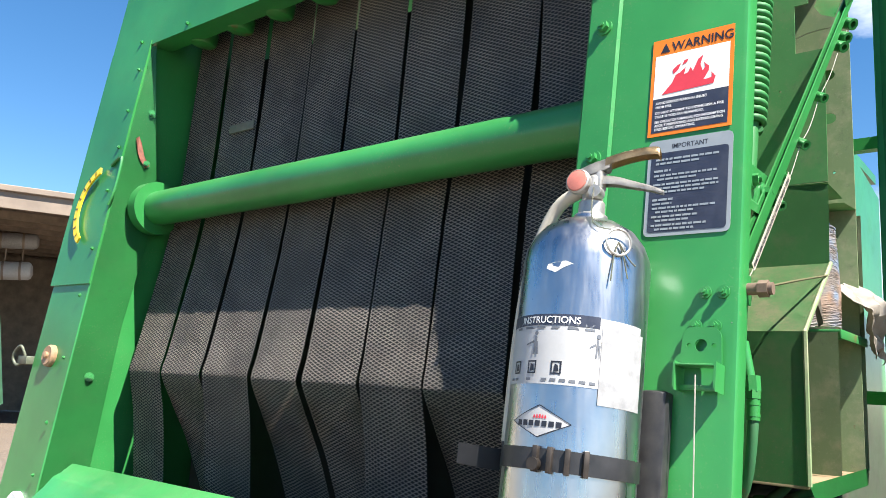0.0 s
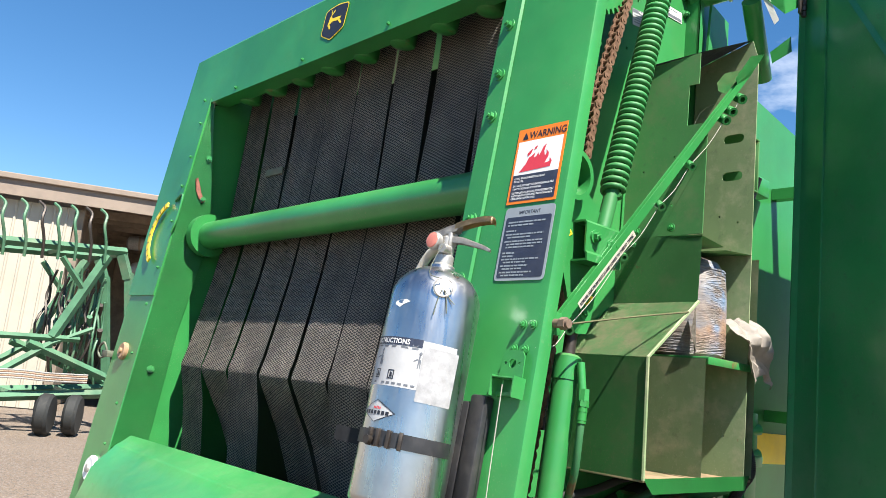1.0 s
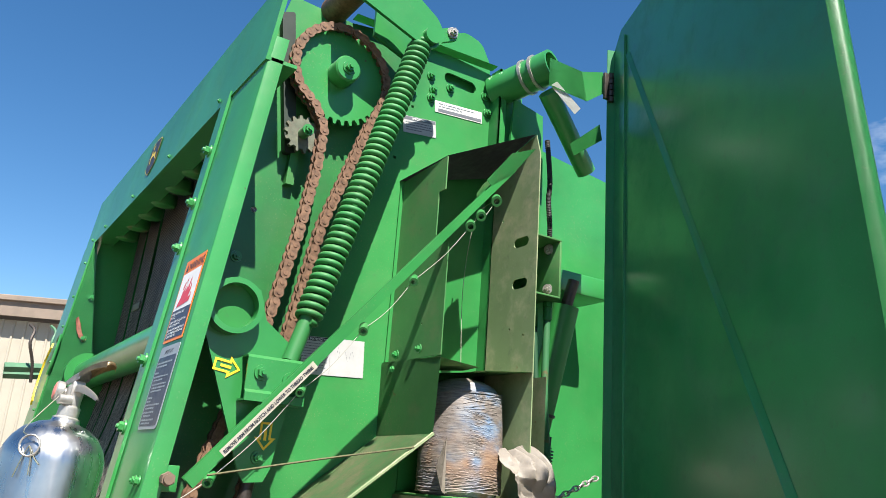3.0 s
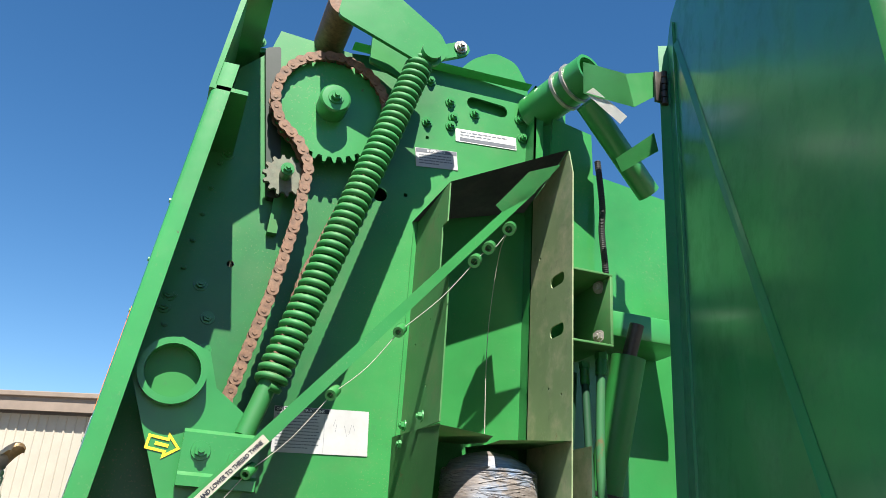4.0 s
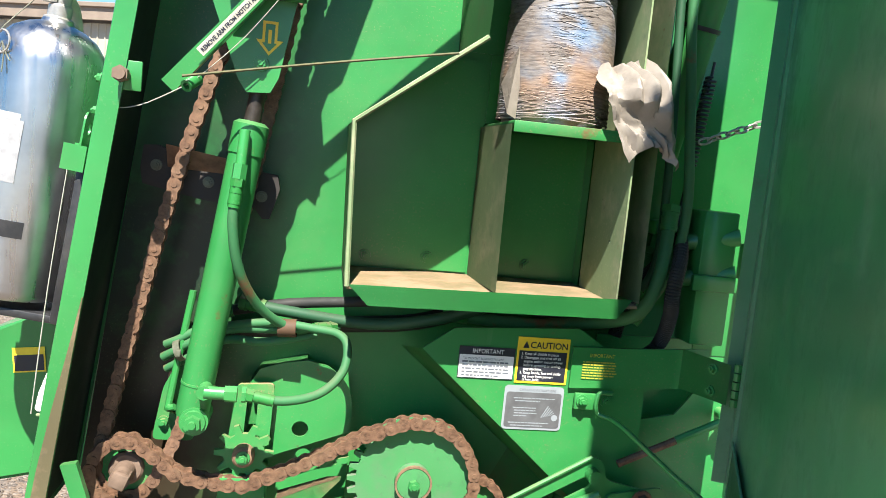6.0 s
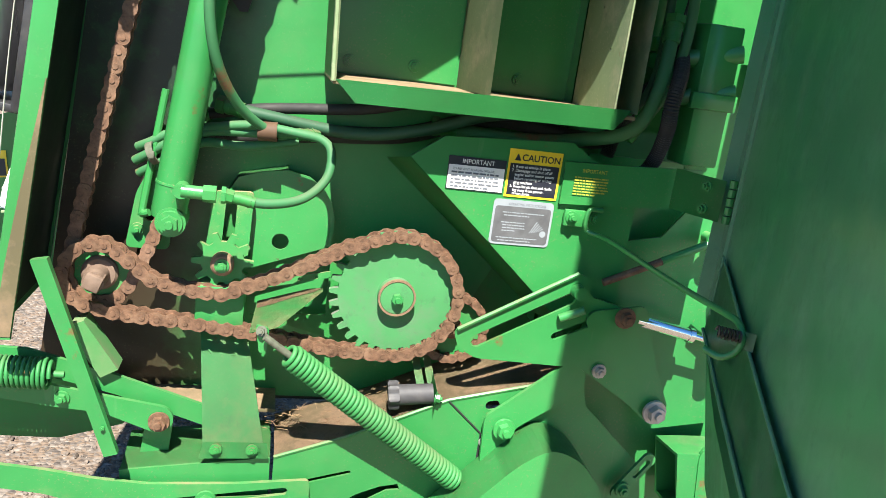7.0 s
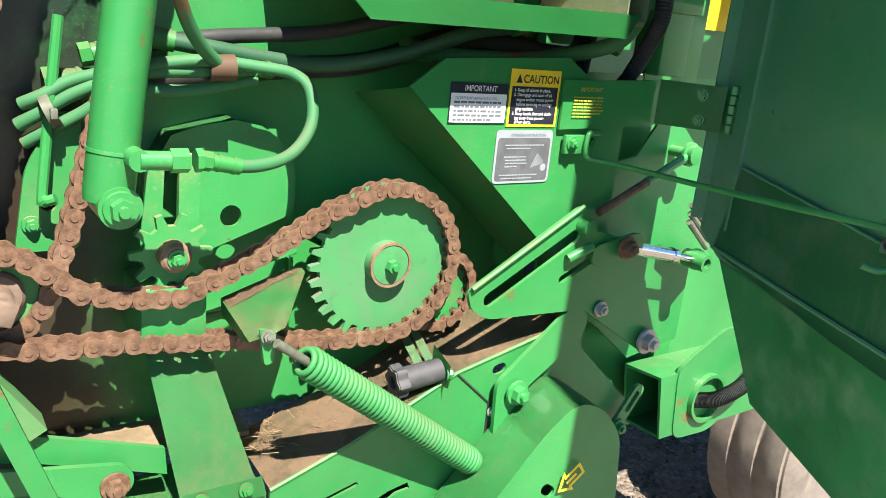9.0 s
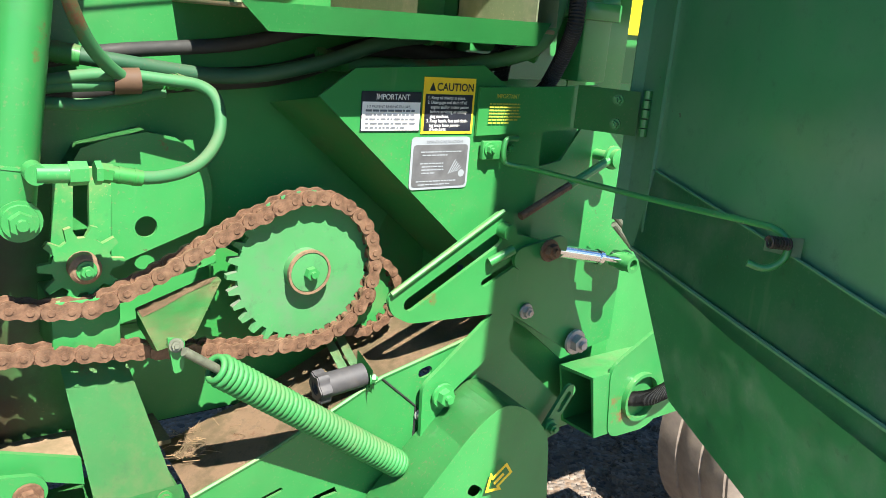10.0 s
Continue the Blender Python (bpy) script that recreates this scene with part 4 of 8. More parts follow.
sprocket("small rusty sprocket on a squared shaft end", 0.047, 1.07, -0.105, 14, 0.046, 0.058, 0.030, 0.012, GREEN_DUSTY, SHAFT, 0.008)
shaft = [o for o in bpy.data.objects if o.get("label") == "small rusty sprocket on a squared shaft end"][0]
bm = bmesh.new()
cyl(bm, (0.047, -0.100, 1.07), (0.047, -0.165, 1.07), 0.0175, seg=20)
box(bm, (0.033, -0.172, 1.056), (0.061, -0.140, 1.084), 0.003, Matrix.Translation((0.047, 0, 1.07)) @ Matrix.Rotation(radians(22), 4, "Y") @ Matrix.Translation((-0.047, 0, -1.07)))
part("shaft_end", bm, SHAFT, shaft, "dusty squared shaft end")
sprocket("small rusty rear drive sprocket", 0.679, 1.000, -0.085, 18, 0.054, 0.065, 0.02, 0.02, GREEN_DUSTY, RUST, 0.009)


# roller chain: outer and inner links share two meshes
def link_meshes(pitch, h, wide):
    out = []
    for inner in (False, True):
        bm = bmesh.new()
        w = wide * (0.74 if inner else 1.0)
        for sgn in (-1, 1):
            pts = []
            for cx, a0, sg in ((pitch / 2, -105, 1), (-pitch / 2, 75, -1)):
                pts += [(cx + h * math.cos(radians(a0 + 210 * i / 7)), h * math.sin(radians(a0 + 210 * i / 7))) for i in range(8)]
                pts.append((0.0, sg * h * 0.76))
            y = sgn * w / 2
            plate(bm, pts, y - 0.0015, 0.003)
        rr = h * (0.60 if inner else 0.40)
        ww = wide * (0.86 if inner else 1.22)
        for cx in (-pitch / 2, pitch / 2):
            cyl(bm, (cx, -ww / 2, 0), (cx, ww / 2, 0), rr, seg=10)
        out.append(finish(bm, "chain_link", RUST, 30))
    return out


def chain(label, pts, y, pitch=0.0235, h=0.0120, wide=0.026, closed=False, ys=None):
    path = [Vector((p[0], p[2] if len(p) > 2 else y, p[1])) for p in pts]
    if closed:
        path.append(path[0])
    seglen = [(b - a).length for a, b in zip(path, path[1:])]
    total = sum(seglen)
    n = max(2, int(round(total / pitch)) // 2 * 2)
    step = total / n

    def at(d):
        for (a, b), q in zip(zip(path, path[1:]), seglen):
            if d <= q or q == seglen[-1] and b == path[-1]:
                if d <= q:
                    return a.lerp(b, d / q)
            d -= q
        return path[-1].copy()

    c = thing("roller_chain", label, "chain", path[0], "baler drive chains")
    meshes = link_meshes(step, h, wide)
    for i in range(n):
        p, q = at(i * step), at((i + 1) * step)
        d = q - p
        if d.length < 1e-4:
            continue
        ob = new("link", meshes[i % 2])
        ob.parent = c
        ob.matrix_parent_inverse = c.matrix_world.inverted()
        x = d.normalized()
        yv = Vector((0, 1, 0))
        yv = (yv - x * yv.dot(x)).normalized()
        z = x.cross(yv)
        mid = (p + q) / 2
        ob.matrix_basis = Matrix(((x.x, yv.x, z.x, mid.x), (x.y, yv.y, z.y, mid.y), (x.z, yv.z, z.z, mid.z), (0, 0, 0, 1)))
    return c


def arc(cx, cz, r, a0, a1, n=14, y=None):
    out = []
    for i in range(n + 1):
        a = radians(a0 + (a1 - a0) * i / n)
        out.append((cx + r * math.cos(a), cz + r * math.sin(a)) + ((y,) if y is not None else ()))
    return out


# long gate chain: upper sprocket, idler, down both sides, round the small sprocket
up = arc(0.362, 2.724, 0.124, -20, 215, 22, -0.055)
down = [(0.30, 2.62, -0.057), (0.330, 2.565, -0.06), (0.322, 2.45, -0.065), (0.292, 2.275, -0.075), (0.231, 2.015, -0.09), (0.153, 1.782, -0.10), (0.115, 1.647, -0.10), (0.08, 1.502, -0.10), (0.012, 1.17, -0.10)]
small = arc(0.047, 1.07, 0.052, 170, 340, 12, -0.10)
back = [(0.125, 1.12, -0.085), (0.17, 1.28, -0.08), (0.235, 1.65, -0.075), (0.30, 2.05, -0.07), (0.352, 2.32, -0.065), (0.462, 2.64, -0.055)]
chain("long rusty roller chain running up the tailgate side", up + down + small + back, -0.08, closed=True)
# drive chain: small sprocket, under the idler, round the large lower sprocket
drive = arc(0.047, 1.07, 0.056, 250, 70, 12) + [(0.134, 1.068), (0.19, 1.055), (0.251, 1.050), (0.324, 1.080), (0.395, 1.115), (0.462, 1.152)]
drive += arc(0.558, 1.066, 0.115, 125, -95, 24) + [(0.45, 0.957), (0.311, 0.981), (0.18, 0.997), (0.083, 1.004)]
chain("rusty roller chain round the lower drive sprockets", drive, -0.122, closed=True)
chain("short rusty chain behind the drive sprocket", arc(0.679, 1.000, 0.064, 120, -150, 18), -0.090, pitch=0.019, h=0.0085, wide=0.02)


def coil(label, p0, p1, radius, wire, turns, mat, stub0, stub1, stub_r, stub_mat=None):
    s = thing("coil_spring", label, "spring", p0, "baler springs")
    bm = bmesh.new()
    helix(bm, p0, p1, radius, wire, turns, 16, 7)
    part("coil", bm, mat, s, smooth=80)
    d = (Vector(p1) - Vector(p0)).normalized()
    for p, q in ((Vector(p0) - d * stub0, Vector(p0) + d * 0.03), (Vector(p1) - d * 0.03, Vector(p1) + d * stub1)):
        bm = bmesh.new()
        cyl(bm, p, q, stub_r, seg=14)
        part("end_rod", bm, stub_mat or mat, s)
    return s


coil("long painted green tension coil spring", (0.531, -0.150, 2.835), (0.298, -0.177, 2.070), 0.0250, 0.0066, 46, GREEN_SPRING, 0.02, 0.09, 0.017)
coil("green return spring behind the latch bar", (-0.012, -0.172, 0.908), (-0.26, -0.172, 0.915), 0.024, 0.0034, 32, GREEN_SPRING, 0.02, 0.02, 0.006)
coil("green extension spring from the chain tightener", (0.367, -0.253, 0.997), (0.697, -0.211, 0.740), 0.0185, 0.0044, 47, GREEN_SPRING, 0.05, 0.02, 0.006, DULLSTEEL)

# tensioner arm plate with the round bearing boss
armp = thing("tension_arm", "pointed green tension arm plate with a round bearing boss", "arm plate", (0.2, -0.15, 1.72))
bm = bmesh.new()
plate(bm, [(0.078, 2.06), (0.095, 2.115), (0.145, 2.14), (0.195, 2.12), (0.215, 2.06), (0.30, 2.00), (0.262, 1.77), (0.25, 1.745), (0.212, 1.742), (0.198, 1.76)], -0.172, 0.008)
part("plate", bm, GREEN, armp)
bm = bmesh.new()
pipe(bm, (0.139, -0.170, 2.075), (0.139, -0.203, 2.075), 0.056, 0.045, 36)
part("boss", bm, GREEN, armp)
bm = bmesh.new()
cyl(bm, (0.139, -0.171, 2.075), (0.139, -0.1745, 2.075), 0.045, seg=30)
part("boss_floor", bm, GREEN_GRIME_SHADE, armp)
bm = bmesh.new()
sec = [(-0.1735, 1.984), (-0.204, 1.984), (-0.210, 1.978), (-0.210, 1.916), (-0.216, 1.910), (-0.216, 1.894), (-0.1735, 1.894), (-0.1735, 1.898), (-0.211, 1.898), (-0.211, 1.909), (-0.206, 1.916), (-0.206, 1.976), (-0.203, 1.980), (-0.1735, 1.980)]
ends = [[bm.verts.new((x, y, z)) for y, z in sec] for x in (0.175, 0.298)]
for i in range(len(sec)):
    j = (i + 1) % len(sec)
    bm.faces.new((ends[0][i], ends[0][j], ends[1][j], ends[1][i]))
bm.faces.new(ends[0][::-1])
bm.faces.new(ends[1])
part("rod_clamp", bm, GREEN, armp, "folded channel clamp open at its ends")
bolt(armp, (0.205, -0.2105, 1.950), (0, -1, 0), 0.011)
bolt(armp, (0.265, -0.2105, 1.942), (0, -1, 0), 0.011)
bolt(armp, (0.232, -0.173, 1.79), (0, -1, 0), 0.009)
bm = bmesh.new()
cyl(bm, (0.16, -0.10, 2.07), (0.16, 0.0, 2.07), 0.03, seg=20)
part("pivot_shaft", bm, DARKSTEEL, armp)

# twine box
tbox = thing("twine_box", "dusty green sheet-metal twine box with upper chute and lower bins", "twine box", (0.64, -0.12, 1.42))
bm = bmesh.new()
FY = -0.24
# rear wall of the upper chute, in two pieces with a seam
def quad_plate(bm, pts, t=0.003):
    f = bm.faces.new([bm.verts.new(p) for p in pts])
    bmesh.ops.solidify(bm, geom=[f], thickness=t)


sheet(bm, [(FY, 2.04), (0.0, 2.04), (0.0, 2.515), (FY + 0.03, 2.525), (FY + 0.03, 2.44), (FY + 0.058, 2.44), (FY + 0.058, 2.33), (FY, 2.33)], [circle2(-0.06, 2.22, 0.003, 6), circle2(-0.15, 2.12, 0.003, 6), circle2(-0.15, 2.25, 0.003, 6)], Matrix(((0, 0, -1, 0.597), (1, 0, 0, 0), (0, 1, 0, 0), (0, 0, 0, 1))), 0.003)
quad_plate(bm, [(0.585, 0.0, 1.865), (0.592, FY, 1.865), (0.599, FY, 2.038), (0.582, 0.0, 2.038)])
part("chute_wall", bm, GREEN_OLIVE, tbox, "chaff-stained rear chute wall")
bm = bmesh.new()
m = Matrix(((0, 0, -1, 0.862), (1, 0, 0, 0), (0, 1, 0, 0), (0, 0, 0, 1)))
sheet(bm, [(FY, 1.44), (0.0, 1.44), (0.0, 2.60), (FY + 0.022, 2.660), (FY + 0.004, 2.600)], [slot2(FY + 0.05, 2.375, FY + 0.085, 2.375, 0.013), slot2(FY + 0.05, 2.265, FY + 0.085, 2.265, 0.013)] + [circle2(FY + a, b, 0.0032, 6) for a, b in ((0.10, 2.15), (0.045, 2.13), (0.12, 1.62), (0.06, 1.55), (0.15, 2.45))], m, 0.003)
part("front_wall", bm, KHAKI, tbox, "front chute wall with two slots")
bm = bmesh.new()
quad_plate(bm, [(0.598, FY + 0.03, 2.527), (0.862, FY + 0.022, 2.663), (0.862, 0.0, 2.60), (0.585, 0.0, 2.517)])
# black instead of green, standing in for deep shade under the top
part("chute_top", bm, BLACK, tbox)
bm = bmesh.new()
plate(bm, [(0.588, 1.875), (0.862, 1.875), (0.862, 2.59), (0.588, 2.51)], -0.006, 0.002)
plate(bm, [(0.650, 1.745), (0.862, 1.745), (0.862, 1.873), (0.650, 1.873)], -0.006, 0.002)
part("chute_back", bm, GREEN, tbox)
bm = bmesh.new()
# shelf over the ball: two lips
quad_plate(bm, [(0.596, FY, 2.035), (0.70, FY - 0.005, 2.025), (0.735, -0.13, 2.03), (0.73, 0.0, 2.04), (0.585, 0.0, 2.04)])
quad_plate(bm, [(0.715, FY - 0.004, 2.02), (0.862, FY, 2.035), (0.862, 0.0, 2.04), (0.74, 0.0, 2.035), (0.735, -0.13, 2.026)])
part("upper_shelf", bm, GREEN_OLIVE, tbox)
bm = bmesh.new()
box(bm, (0.648, FY - 0.004, 1.735), (0.90, 0.0, 1.741), 0.001)
box(bm, (0.648, FY - 0.006, 1.722), (0.90, FY - 0.002, 1.741), 0.001)
part("middle_shelf", bm, GREEN_DUSTY, tbox)
bm = bmesh.new()
quad_plate(bm, [(0.645, 0.0, 1.445), (0.648, FY, 1.45), (0.646, FY, 1.735), (0.643, 0.0, 1.735)])
quad_plate(bm, [(0.903, 0.0, 1.445), (0.905, FY, 1.45), (0.903, FY, 2.03), (0.90, 0.0, 2.03)])
part("divider", bm, KHAKI, tbox)
bm = bmesh.new()
quad_plate(bm, [(0.398, 0.0, 1.445), (0.398, FY, 1.445), (0.388, FY, 1.712), (0.388, 0.0, 1.712)])
quad_plate(bm, [(0.388, 0.0, 1.713), (0.388, FY, 1.713), (0.592, FY, 1.868), (0.592, 0.0, 1.868)])
part("bin_wall", bm, GREEN_OLIVE, tbox, "sloped rear bin wall filmed with chaff")
bm = bmesh.new()
tube(bm, [(0.398, FY - 0.002, 1.445), (0.388, FY - 0.002, 1.712), (0.592, FY - 0.002, 1.868)], 0.0045, 6, 1)
part("edge_bead", bm, KHAKI, tbox, "dusty rolled edge")
bm = bmesh.new()
box(bm, (0.398, FY, 1.440), (0.903, 0.0, 1.446), 0.001)
part("bin_floor", bm, LEDGE, tbox, "bin floor caked with dirt")
bm = bmesh.new()
quad_plate(bm, [(0.401, FY - 0.001, 1.448), (0.893, FY - 0.001, 1.456), (0.866, FY - 0.004, 1.421), (0.435, FY - 0.004, 1.415)], 0.003)
part("bin_lip", bm, GREEN, tbox, "sloped front lip")
bm = bmesh.new()
plate(bm, [(0.40, 1.45), (0.64, 1.45), (0.64, 1.86), (0.59, 1.86), (0.39, 1.71)], -0.006, 0.002)
plate(bm, [(0.65, 1.45), (0.90, 1.45), (0.90, 1.73), (0.65, 1.73)], -0.006, 0.002)
part("bin_back", bm, GREEN, tbox)
for p in ((0.59, -0.055, 2.055), (0.592, -0.155, 2.06), (0.59, -0.05, 2.02)):
    bolt(tbox, p, (-1, 0, 0), 0.008)
for x, z in ((0.44, 1.47), (0.56, 1.475), (0.76, 1.475)):
    bolt(tbox, (x, -0.008, z), (0, -1, 0), 0.008)

# ball of twine
ball = thing("twine_ball", "dirty blue and brown ball of wound baler twine", "twine ball", (0.745, -0.125, 1.742))
bm = bmesh.new()
lathe(bm, [(0.088, 0.0), (0.098, 0.02), (0.100, 0.08), (0.097, 0.16), (0.092, 0.225), (0.075, 0.252), (0.04, 0.265), (0.012, 0.262)], Matrix.Identity(4), 40)
for v in bm.verts:
    v.co *= 1 + 0.02 * noise.noise(v.co * 22)
ob = part("wound_core", bm, TWINE, None)
ob.parent = ball
bm = bmesh.new()
rnd = random.Random(4)
for k in range(190):
    a0, z0 = rnd.uniform(0, 6.28), rnd.uniform(0.01, 0.235)
    tilt = rnd.choice((-1, 1)) * rnd.uniform(0.004, 0.030)
    span = rnd.uniform(2.0, 5.0)
    pts = []
    for i in range(15):
        a = a0 + span * i / 14
        z = min(0.245, max(0.006, z0 + tilt * math.sin(a - a0)))
        r = 0.0993 - 0.009 * (z / 0.25) ** 2 - (0.02 if z > 0.235 else 0)
        pts.append((r * math.cos(a), r * math.sin(a), z))
    tube(bm, pts, rnd.uniform(0.0010, 0.0016), 5, 1)
ob = part("twine_strand", bm, TWINE, None)
ob.parent = ball
ob["kind"] = "stuff"

wrap = thing("wrapper", "torn crumpled plastic wrapper hanging beside the twine", "wrapper", (0.90, -0.22, 1.70))
bm = bmesh.new()
bmesh.ops.create_grid(bm, x_segments=26, y_segments=34, size=0.5)
for v in bm.verts:
    u, w = v.co.x + 0.5, v.co.y + 0.5
    fold = noise.noise(Vector((u * 2.2, w * 1.9, 1))) * 0.045 + abs(noise.noise(Vector((u * 4, w * 3, 5)))) * 0.030 + abs(noise.noise(Vector((u * 11, w * 10, 8)))) * 0.006
    half = 0.052 * (0.30 + 0.85 * math.sin(math.pi * min(1, w * 0.62 + 0.20))) + 0.010 * noise.noise(Vector((w * 7, u * 2, 3)))
    hang = (1 - w) ** 1.5
    v.co = Vector((0.850 - 0.016 * w + 0.034 * hang + (u - 0.5) * 2 * half + fold * 0.25, -0.272 + 0.075 * max(0, w - 0.55) / 0.45 - fold, 1.708 + 0.160 * w + 0.016 * math.sin(u * 4 + w * 3) - 0.03 * abs(u - 0.6) + fold * 0.4))
bmesh.ops.solidify(bm, geom=bm.faces[:], thickness=0.0012)
part("film", bm, PAPER, wrap, smooth=25)
bm = bmesh.new()
f = bm.faces.new([bm.verts.new(p) for p in ((0.628, -0.205, 1.800), (0.655, -0.20, 1.868), (0.664, -0.19, 1.80), (0.660, -0.20, 1.745), (0.640, -0.215, 1.752))])
bmesh.ops.solidify(bm, geom=[f], thickness=0.0012)
part("torn_flap", bm, PAPER, wrap)

# twine arm
tarm = thing("twine_guide", "slim green twine guide arm with lettered tape", "twine guide", (0.10, -0.22, 1.73))
bm = bmesh.new()
A0, A1 = Vector((0.095, -0.212, 1.736)), Vector((0.757, -0.272, 2.517))
d = (A1 - A0).normalized()
side = Vector((-d.z, 0, d.x))
# an open channel, run along the bar and slot towards the upper side
sec0 = [(0.0, 0.013), (0.0, -0.013), (0.014, -0.013), (0.014, 0.013), (0.011, 0.013), (0.011, -0.010), (0.003, -0.010), (0.003, 0.013)]
ring0 = [bm.verts.new(A0 + side * s + Vector((0, y, 0))) for y, s in sec0]
ring1 = [bm.verts.new(A1 + side * (s * 0.62 + 0.004) + Vector((0, y, 0))) for y, s in sec0]
for i in range(8):
    j = (i + 1) % 8
    bm.faces.new((ring0[i], ring0[j], ring1[j], ring1[i]))
bm.faces.new(ring0[::-1])
bm.faces.new(ring1)
part("bar", bm, GREEN, tarm)
bm = bmesh.new()
P0, P1 = A0.lerp(A1, 0.44) + side * 0.012, A1 + side * 0.012
quad_plate(bm, [P1 - d * 0.13 + Vector((0, 0.017, 0)), P1 + Vector((0, 0.017, 0)), P1 + Vector((0, 0.050, 0)), P1 - d * 0.10 + Vector((0, 0.050, 0))], 0.003)
quad_plate(bm, [P1 - d * 0.10 + Vector((0, 0.050, 0)), P1 + Vector((0, 0.050, 0)), P1 + Vector((0, 0.075, 0)), P1 - d * 0.05 + Vector((0, 0.075, 0))], 0.003)
part("flange", bm, GREEN_DUSTY, tarm, "dusty stiffening flange")
bm = bmesh.new()
quad_plate(bm, [A1 - side * 0.004 - d * 0.02, A1 + d * 0.09 + side * 0.002, A1 + d * 0.02 + side * 0.035, A1 - d * 0.09 + side * 0.03, A1 - d * 0.09 + side * 0.012], 0.004)
part("end_plate", bm, GREEN_DUSTY, tarm)
for f, r in ((0.03, 0.010), (0.26, 0.009), (0.44, 0.010), (0.60, 0.010), (0.80, 0.012), (0.84, 0.012), (0.90, 0.013)):
    bm = bmesh.new()
    p = A0.lerp(A1, f) - side * 0.022
    pipe(bm, p - Vector((0.0, 0.012, 0)) - d * 0.01, p + Vector((0, 0.012, 0)) + d * 0.01, r, r * 0.55, 14)
    part("twine_eye", bm, GREEN, tarm)

# hydraulic cylinder
hyd = thing("hydraulic_cylinder", "green hydraulic cylinder with a clevis pin and hose fitting", "hydraulic cylinder", (0.168, -0.165, 1.19))
C0, C1 = Vector((0.160, -0.163, 1.20)), Vector((0.222, -0.15, 1.69))
cd = (C1 - C0).normalized()
bm = bmesh.new()
lathe(bm, [(0.0265, -0.01), (0.028, 0.0), (0.028, (C1 - C0).length - 0.05), (0.030, (C1 - C0).length - 0.05), (0.030, (C1 - C0).length), (0.022, (C1 - C0).length + 0.006)], frame_of(C0, C1)[0], 32)
part("barrel", bm, GREEN_LOW, hyd)
bm = bmesh.new()
pipe(bm, C0 + cd * 0.045, C0 + cd * 0.049, 0.0292, 0.0275, 32)
part("weld_ring", bm, GREEN_DUSTY, hyd)
bm = bmesh.new()
cyl(bm, C1, C1 + cd * 0.075, 0.014, seg=18)
part("rod", bm, DARKSTEEL, hyd)
bm = bmesh.new()
cyl(bm, C0 + Vector((0.006, 0.035, -0.012)), C0 + Vector((0.006, -0.030, -0.012)), 0.024, seg=24)
part("clevis", bm, GREEN, hyd)
bolt(hyd, C0 + Vector((0.006, -0.030, -0.012)), (0, -1, 0), 0.014)
bm = bmesh.new()
cyl(bm, (0.182, -0.185, 1.245), (0.182, -0.215, 1.245), 0.012, seg=14)
cyl(bm, (0.182, -0.208, 1.245), (0.215, -0.208, 1.244), 0.011, seg=14)
part("elbow", bm, GREEN, hyd)
bm = bmesh.new()
cyl(bm, (0.215, -0.208, 1.244), (0.235, -0.208, 1.244), 0.014, seg=6)
cyl(bm, (0.243, -0.208, 1.244), (0.25, -0.208, 1.244), 0.014, seg=6)
part("fitting", bm, GREEN, hyd)
bm = bmesh.new()
cyl(bm, (0.216, -0.19, 1.68), (0.213, -0.205, 1.60), 0.009, seg=12)
cyl(bm, (0.214, -0.205, 1.625), (0.212, -0.207, 1.60), 0.012, seg=6)
part("top_fitting", bm, GREEN, hyd)


def hose(label, pts, r, mat, name="hydraulic_hose", group="hydraulic hoses", ends=(0, 1)):
    bm = bmesh.new()
    run = sum((Vector(b) - Vector(a)).length for a, b in zip(pts, pts[1:]))
    if name == "cable_conduit":
        # corrugated: a ridge every 5 mm
        steps = max(8, int(run / 0.0025 / (len(pts) - 1)))
        total = steps * (len(pts) - 1)
        tube(bm, pts, lambda t: r * (1.0 if round(t * total) % 2 else 0.86), 10, steps)
        return tagged(part(name, bm, mat, None, smooth=30), label, "hose", group)
    h = thing(name, label, "hose", pts[0], group)
    tube(bm, pts, r, 10, 7)
    part("hose_line", bm, mat, h, smooth=60)
    # crimped sleeve and hexagon nut at both ends
    path = smooth_path(pts, 7)
    for k in ends:
        p, q = ((path[0], path[2]), (path[-1], path[-3]))[k]
        p, d = Vector(p), (Vector(q) - Vector(p)).normalized()
        bm = bmesh.new()
        cyl(bm, p + d * 0.012, p + d * 0.046, r * 1.22, seg=14)
        cyl(bm, p + d * 0.018, p + d * 0.022, r * 1.30, seg=14)
        cyl(bm, p + d * 0.036, p + d * 0.040, r * 1.30, seg=14)
        cyl(bm, p - d * 0.002, p + d * 0.0115, r * 1.45, seg=6)
        part("end_fitting", bm, GREEN_GRIME_SHADE, h, smooth=30)
    return h


hose("paint-covered green hydraulic hose curving to the cylinder", [(0.212, -0.207, 1.60), (0.208, -0.206, 1.53), (0.222, -0.19, 1.45), (0.255, -0.15, 1.385), (0.30, -0.112, 1.345), (0.335, -0.10, 1.338), (0.39, -0.06, 1.336)], 0.0085, HOSE_G)
